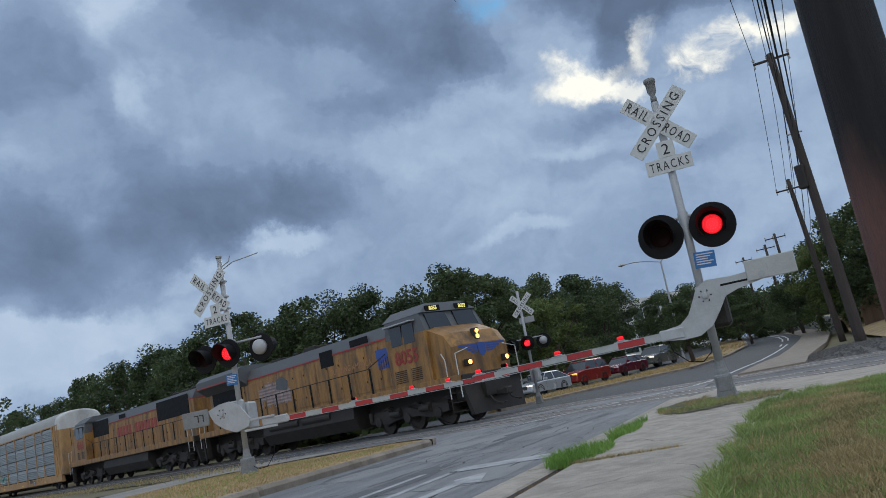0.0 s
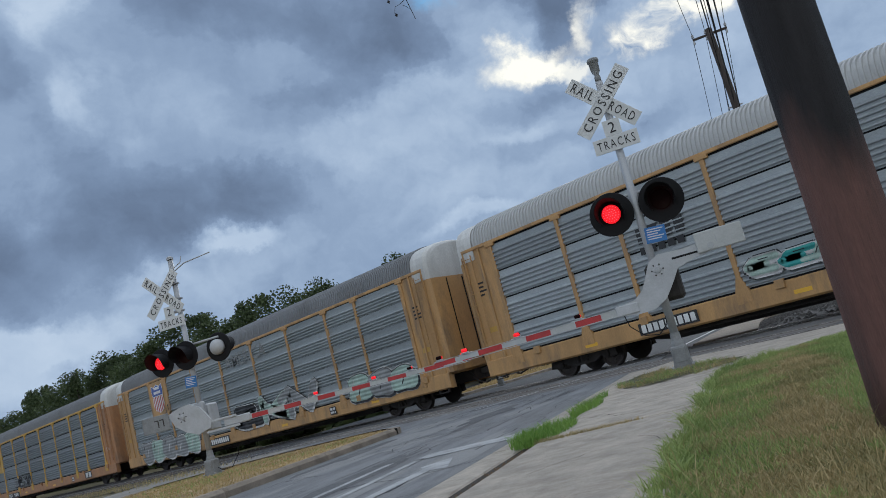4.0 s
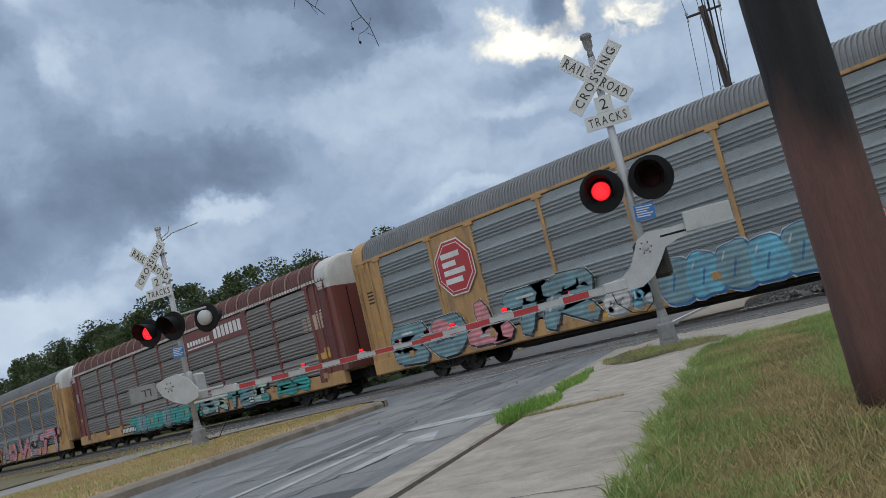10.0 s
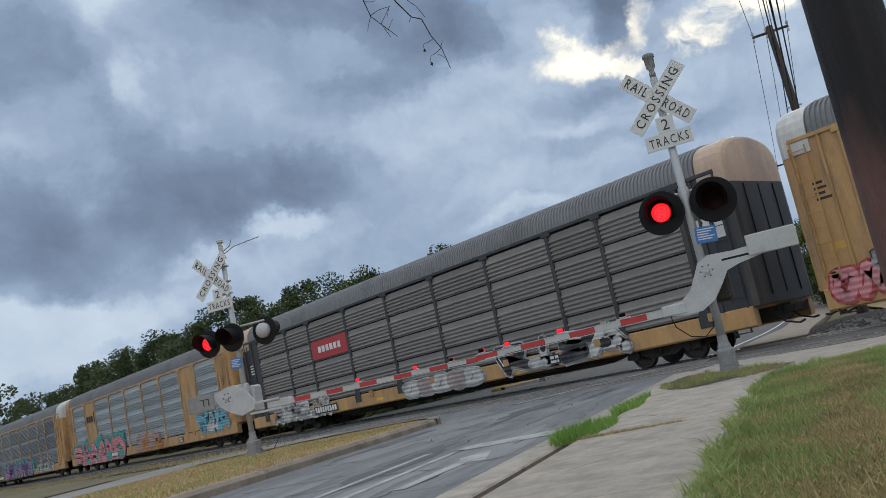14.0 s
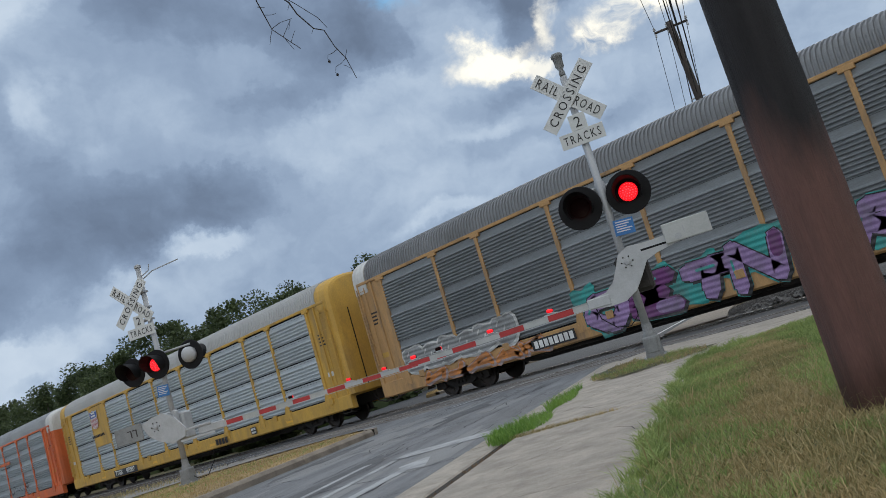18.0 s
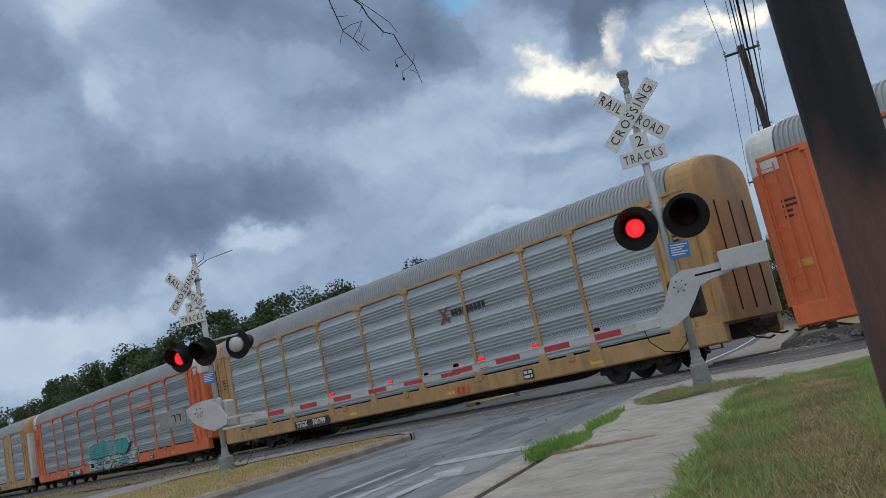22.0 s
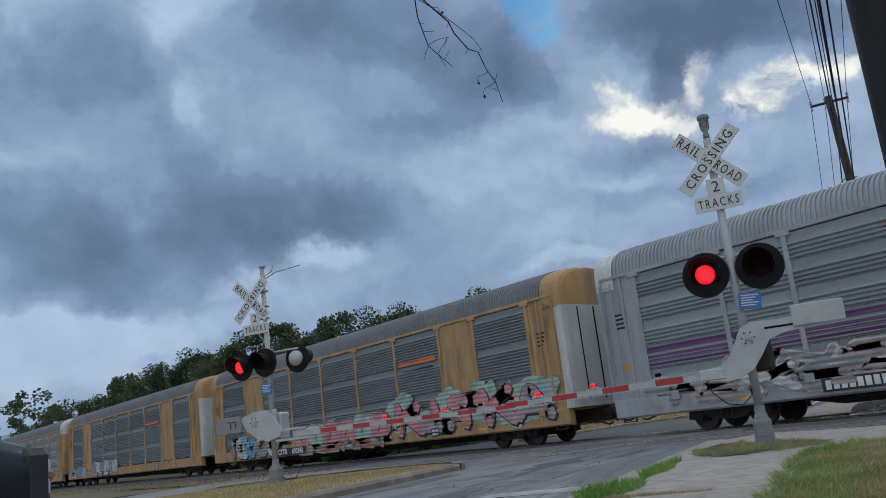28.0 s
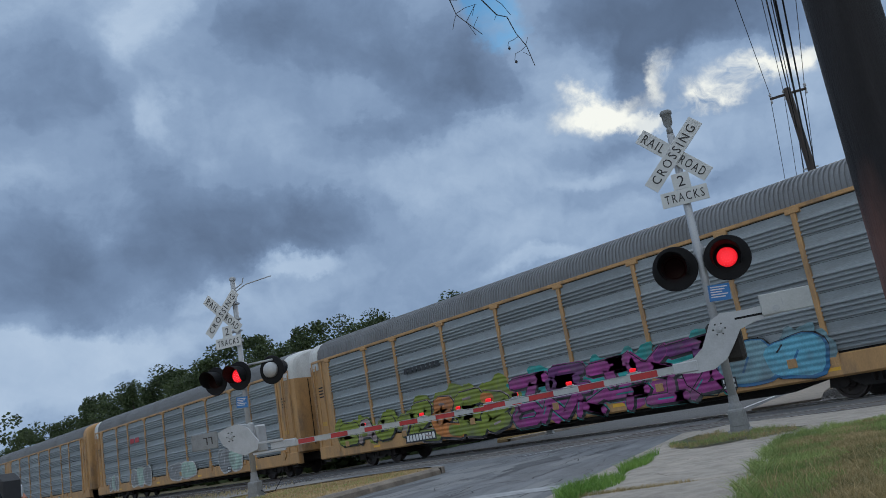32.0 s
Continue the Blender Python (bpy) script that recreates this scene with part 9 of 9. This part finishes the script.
# ---- road vehicles ----
tyre_m = surface("tyre_rubber", (0.018, 0.018, 0.018), 0.85, 0, 0.2)
rim_m = surface("alloy_rim", (0.35, 0.36, 0.37), 0.35, 0.7, 0.1)
car_glass = glassy("car_glass", (0.03, 0.036, 0.042), 0.04)
lamp_clear = glassy("headlamp_glass", (0.62, 0.64, 0.67), 0.1)
lamp_on = glowing("car_headlamp", (1.0, 0.86, 0.62), 1.6)
lamp_amber_off = surface("marker_lens", (0.42, 0.16, 0.08), 0.2)
lamp_amber = glowing("amber_lamp", (1.0, 0.42, 0.1), 1.5)
plastic = surface("dark_plastic", (0.025, 0.025, 0.027), 0.6, 0, 0.15)


def car_paint_gloss(name, col):
    return surface(name, col, 0.22, 0.25, 0.05, 2, 60, 0.0, 0.1, tuple(c * 0.6 for c in col), 1.0)


def wheel(v, x, y, r, out):
    w = part("wheel", Shape().lathe(((-0.10, r * 0.7), (-0.10, r * 0.93), (-0.07, r), (0.07, r), (0.10, r * 0.93), (0.10, r * 0.66), (0.04, r * 0.62), (0.03, 0.05)), (0, 0, 0), (0, out, 0), 22), tyre_m, v, at=pose(x, y, r))
    s = Shape()
    for i in range(5):
        a = 2 * math.pi * i / 5
        s.prism([(math.cos(a - 0.14) * r * 0.62, math.sin(a - 0.14) * r * 0.62), (math.cos(a + 0.14) * r * 0.62, math.sin(a + 0.14) * r * 0.62), (math.cos(a + 0.5) * r * 0.12, math.sin(a + 0.5) * r * 0.12), (math.cos(a - 0.5) * r * 0.12, math.sin(a - 0.5) * r * 0.12)], "y", *sorted((out * 0.055, out * 0.085)))
    part("rim", s.lathe(((0.05, r * 0.64), (0.09, r * 0.64), (0.09, r * 0.57), (0.05, r * 0.57)), (0, 0, 0), (0, out, 0), 22), rim_m, w)


def vehicle(name, label, m, paint, L, W, Hh, hood, cowl, roof0, roof1, hood_z, belt, lit=None, truck=False):
    """Side profile along x (front at +x), drawn in at the sides and the glasshouse."""
    v = thing(name, label, "car" if not truck else "pickup truck", "vehicles waiting at the crossing", m)
    f, r = L / 2, -L / 2
    body = Shape()
    rings = []
    prof = [(f - 0.10, 0.30), (f, 0.48), (f - 0.02, hood_z * 0.78), (f - 0.14, hood_z - 0.06), (f - hood, hood_z + 0.05), (f - cowl, belt), (r + 0.05, belt + 0.02), (r, belt - 0.2), (r + 0.04, 0.35), (r + 0.2, 0.28)]
    if truck:
        prof = [(f - 0.30, 0.42), (f - 0.02, 0.44), (f, 0.56), (f, 0.74), (f - 0.02, 0.88), (f - 0.07, 0.97), (f - 0.18, 1.03), (f - 0.40, 1.085), (f - 0.80, 1.13), (f - hood, 1.16), (f - cowl, 1.22), (r + 0.05, belt + 0.02), (r, belt - 0.2), (r + 0.04, 0.45), (r + 0.2, 0.40)]
    sides = ((-W / 2, 0.955, -0.16), (-W / 2 + 0.025, 0.972, -0.09), (-W / 2 + 0.08, 0.988, -0.035), (-W / 2 + 0.20, 1.0, 0.0), (0, 1.008, 0.03))
    for y, k, dz in sides + tuple((-y_, k_, d_) for y_, k_, d_ in sides[-2::-1]) if truck else ((-W / 2, 0.975, -0.06), (-W / 2 + 0.07, 1.0, 0.0), (0, 1.012, 0.03), (W / 2 - 0.07, 1.0, 0.0), (W / 2, 0.975, -0.06)):
        rings.append([(p[0] * k, y, p[1] + (dz if p[1] > 0.6 else 0)) for p in prof])
    part("body", loft(body, rings), paint, v, smooth=truck)
    gh = Shape()
    gy, ty = W / 2 - 0.05, W / 2 - 0.24
    a0, a1, b0, b1 = f - cowl + 0.05, roof0, roof1, (r + 0.08 if not truck else roof1 - 0.35)
    gh.add([(a0, -gy, belt - 0.03), (a0, gy, belt - 0.03), (b1, gy, belt - 0.02), (b1, -gy, belt - 0.02), (a1, -ty, Hh - 0.05), (a1, ty, Hh - 0.05), (b0, ty, Hh - 0.04), (b0, -ty, Hh - 0.04)], [(0, 1, 5, 4), (1, 2, 6, 5), (2, 3, 7, 6), (3, 0, 4, 7), (4, 5, 6, 7), (0, 3, 2, 1)])
    part("glasshouse", gh, car_glass, v, "dark tinted windows")
    rf_ = Shape()
    wedge(rf_, b0 - 0.06, a1 + 0.06, ty + 0.02, Hh - 0.06, Hh, 0.10, 0.1, 0.1)
    part("roof", rf_, paint, v)
    for sy in (-1, 1):
        pil = Shape()
        for (x0, x1) in ((a0, a1), ((a1 + b0) / 2 + 0.05, (a1 + b0) / 2), (b1, b0)):
            pil.add([(x0 - 0.05, sy * (gy + 0.008), belt - 0.03), (x0 + 0.05, sy * (gy + 0.008), belt - 0.03), (x1 + 0.04, sy * (ty + 0.012), Hh - 0.04), (x1 - 0.04, sy * (ty + 0.012), Hh - 0.04)], [(0, 1, 2, 3)])
        part("pillars", pil, paint, v)
        part("mirror", Shape().box(a0 - 0.25, a0 - 0.1, *sorted((sy * (gy + 0.02), sy * (gy + 0.24))), belt + 0.02, belt + 0.18, 0.03), paint, v)
        hl = Shape().box(f - 0.36, f - 0.03, *sorted((sy * (W / 2 - 0.50), sy * (W / 2 - 0.03))), hood_z - 0.27, hood_z - 0.10, 0.03)
        if truck:
            hl = Shape().box(f - 0.27, f - 0.045, *sorted((sy * (W / 2 - 0.34), sy * (W / 2 - 0.01))), 0.64, 0.95, 0.05)
            part("lamp_bezel", Shape().box(f - 0.30, f - 0.07, *sorted((sy * (W / 2 - 0.37), sy * (W / 2 + 0.006))), 0.60, 0.99, 0.05), plastic, v, "dark lamp surround")
            part("lamp_lens", Shape().box(f - 0.13, f - 0.04, *sorted((sy * (W / 2 - 0.20), sy * (W / 2 + 0.0))), 0.76, 0.85, 0.03), lamp_amber_off, v, "clear lamp lens with an orange marker")
        part("headlamp", hl, (lit or lamp_clear), v, "lit headlamp" if lit else "clear headlamp")
        part("door_seam", Shape().box(a0 - 0.30, a0 - 0.29, *sorted((sy * (W / 2 - 0.02), sy * (W / 2 + 0.002))), 0.4, belt - 0.08).box((a1 + b0) / 2, (a1 + b0) / 2 + 0.01, *sorted((sy * (W / 2 - 0.02), sy * (W / 2 + 0.002))), 0.4, belt - 0.08), plastic, v)
        for x in (f - (0.95 if not truck else 0.80), r + 0.95):
            arch = Shape()
            rr_ = 0.40 if not truck else 0.54
            for i in range(10):
                q0, q1 = math.pi * i / 10, math.pi * (i + 1) / 10
                yy = sorted((sy * (W / 2 - 0.10), sy * (W / 2 + 0.012)))
                arch.add([(x + math.cos(q) * rad, y, 0.34 + math.sin(q) * rad) for rad in (rr_, rr_ - 0.06) for q in (q0, q1) for y in yy], [(0, 1, 3, 2), (4, 6, 7, 5), (1, 5, 7, 3), (0, 2, 6, 4)])
            part("wheel_arch", arch, plastic if not truck else paint, v)
            # flat black disc gives the shade of the wheel well, which isn't hollowed out
            part("arch_gap", Shape().lathe(((0, rr_ - 0.03), (0.004, rr_ - 0.04)), (x, sy * (W / 2 - (0.012 if not truck else -0.003)), 0.36), (0, sy, 0), 22), black, v)
            wheel(v, x, sy * (W / 2 - (0.10 if not truck else 0.07)), 0.33 if not truck else 0.40, sy)
    part("grille", Shape().box(f - 0.08, f + 0.012, -W * 0.3, W * 0.3, hood_z - 0.36, hood_z - 0.12, 0.02), plastic, v)
    part("bumper", Shape().box(f - 0.16, f + 0.03, -W / 2 + 0.05, W / 2 - 0.05, 0.32, 0.52, 0.05), paint if not truck else rim_m, v)
    part("number_plate", Shape().box(f + 0.03, f + 0.04, -0.16, 0.16, 0.48, 0.60), sign_white, v, "plain plate")
    return v


def waiting(u, v, turn=-18.0):
    x, y = road_xy(u, v)
    return pose(x, y, hill(x, y), 0, 0, math.degrees(math.atan2(-RU.y, -RU.x)) + turn)


car_white, car_red, car_wine, car_grey = (car_paint_gloss("car_" + n, c) for n, c in (("silver", (0.45, 0.47, 0.49)), ("red", (0.30, 0.03, 0.025)), ("wine", (0.13, 0.012, 0.03)), ("bronze", (0.17, 0.165, 0.15))))
vehicle("sedan", "pale silver sedan waiting in line beyond the tracks", waiting(52.2, -15.7), car_white, 4.6, 1.8, 1.46, 1.2, 1.45, 0.25, -1.2, 0.88, 0.95, lamp_on)
vehicle("suv", "red suv with one amber lamp waiting in line", waiting(57.8, -14.2), car_red, 4.6, 1.85, 1.72, 1.05, 1.3, 0.35, -1.75, 1.02, 1.08, lamp_amber)
vehicle("sedan", "wine-red sedan waiting in line beyond the tracks", waiting(63.2, -12.4), car_wine, 4.7, 1.82, 1.45, 1.2, 1.45, 0.25, -1.2, 0.88, 0.95)
vehicle("suv", "bronze grey suv waiting last in line", waiting(70.0, -10.9), car_grey, 4.6, 1.88, 1.68, 1.05, 1.3, 0.35, -1.75, 1.0, 1.06, lamp_on)
truck_blue = car_paint_gloss("truck_slate", (0.022, 0.027, 0.034))
PICKUP = vehicle("pickup", "dark slate pickup truck stopping before the lowered gate", None, truck_blue, 5.8, 2.02, 1.92, 1.35, 1.75, 0.55, -0.75, 1.14, 1.22, lamp_clear, True)


def pickup_pose(u):
    x, y = road_xy(u, -5.9)
    return pose(x, y, 0, 0, 0, math.degrees(math.atan2(RU.y, RU.x)))


PICKUP_ROWS = [(0.0, -60.0), (18.0, -28.0), (23.0, -6.0), (24.0, -1.0), (24.5, 0.3), (25.0, 1.0), (25.6, 1.24), (32.0, 1.24)]

# ---- what moves ----
# metres that the coupler behind the engines has gone along the track, by time
RUN = [(0.0, -65.6), (1.0, -45.7), (2.0, -27.1), (3.0, -8.97), (5.5, 36.7), (6.0, 45.9), (7.0, 63.7), (9.0, 100.1), (11.0, 136.45), (13.0, 172.3), (16.5, 236.0), (17.0, 244.8), (19.0, 280.3), (22.0, 333.5), (23.0, 351.4), (24.0, 369.4), (26.0, 404.9), (26.5, 413.8), (29.0, 458.1), (31.0, 493.2), (32.0, 510.95)]
FLIP, FLIP0 = 0.595, 6.3 - 10 * 0.595     # the flashers change over at this beat


def run_at(t):
    # even speed within each stretch, as the train keeps its pace
    for (t0, s0), (t1, s1) in zip(RUN[:-1], RUN[1:]):
        if t <= t1:
            return s0 + (s1 - s0) * (t - t0) / (t1 - t0)
    return RUN[-1][1]


def motions():
    for ob, back, idx in TRAIN:
        walk(ob, [(t, pose(s - back, TRACK_Y, 0, 0, 0, TURNED.get(idx, 0))) for t, s in RUN])
    # the wheels roll while their car passes the crossing
    backs = {idx: back for ob, back, idx in TRAIN}
    for w, (px_, py_, pz_), r, idx in WHEELS:
        sign = -1 if TURNED.get(idx) else 1
        place = lambda s: pose(px_, py_, pz_, 0, sign * math.degrees(s / r) % 360, 0)
        near_ = [(k / 36, run_at(k / 36)) for k in range(0, 1153)]
        near_ = [(t, s) for t, s in near_ if -58 < s - backs[idx] < 28]
        if not near_:
            continue
        rows = [(t, place(s)) for t, s in near_]
        if rows[0][0] > 0:
            rows.insert(0, (0.0, rows[0][1]))
        if rows[-1][0] < 32:
            rows.append((32.0, rows[-1][1]))
        walk(w, rows)
    walk(PICKUP, [(t, pickup_pose(u)) for t, u in PICKUP_ROWS])
    walk(TWIG, [(t, twig_pose(a, e)) for t, a, e in TWIG_ROWS])
    for ob, phase, dy in FLASHERS:
        rows = []
        k0 = int((0 - FLIP0) / FLIP) - 1
        lit = lambda k: (k % 2 == 1) == (phase == 1)
        ang = 0 if lit(k0) else 180
        rows.append((0.0, pose(0, dy, ob.location.z, 0, 0, ang)))
        k = k0 + 1
        while True:
            t = FLIP0 + k * FLIP + (0.045 if k == 28 else 0)     # one late change-over
            new_ang = 0 if lit(k) else 180
            if t > 31.93:
                break
            if t > 0.15:
                for q, d in ((-0.05, 0.0), (-0.02, 0.0), (-0.008, 0.0), (-0.001, 0.33), (0.006, 0.67), (0.013, 1.0), (0.025, 1.0), (0.055, 1.0)):
                    rows.append((t + q, pose(0, dy, ob.location.z, 0, 0, ang + (new_ang - ang) * d)))
            else:
                rows[0] = (0.0, pose(0, dy, ob.location.z, 0, 0, new_ang))
            ang = new_ang
            k += 1
        rows.append((32.0, pose(0, dy, ob.location.z, 0, 0, ang)))
        walk(ob, rows)


motions()
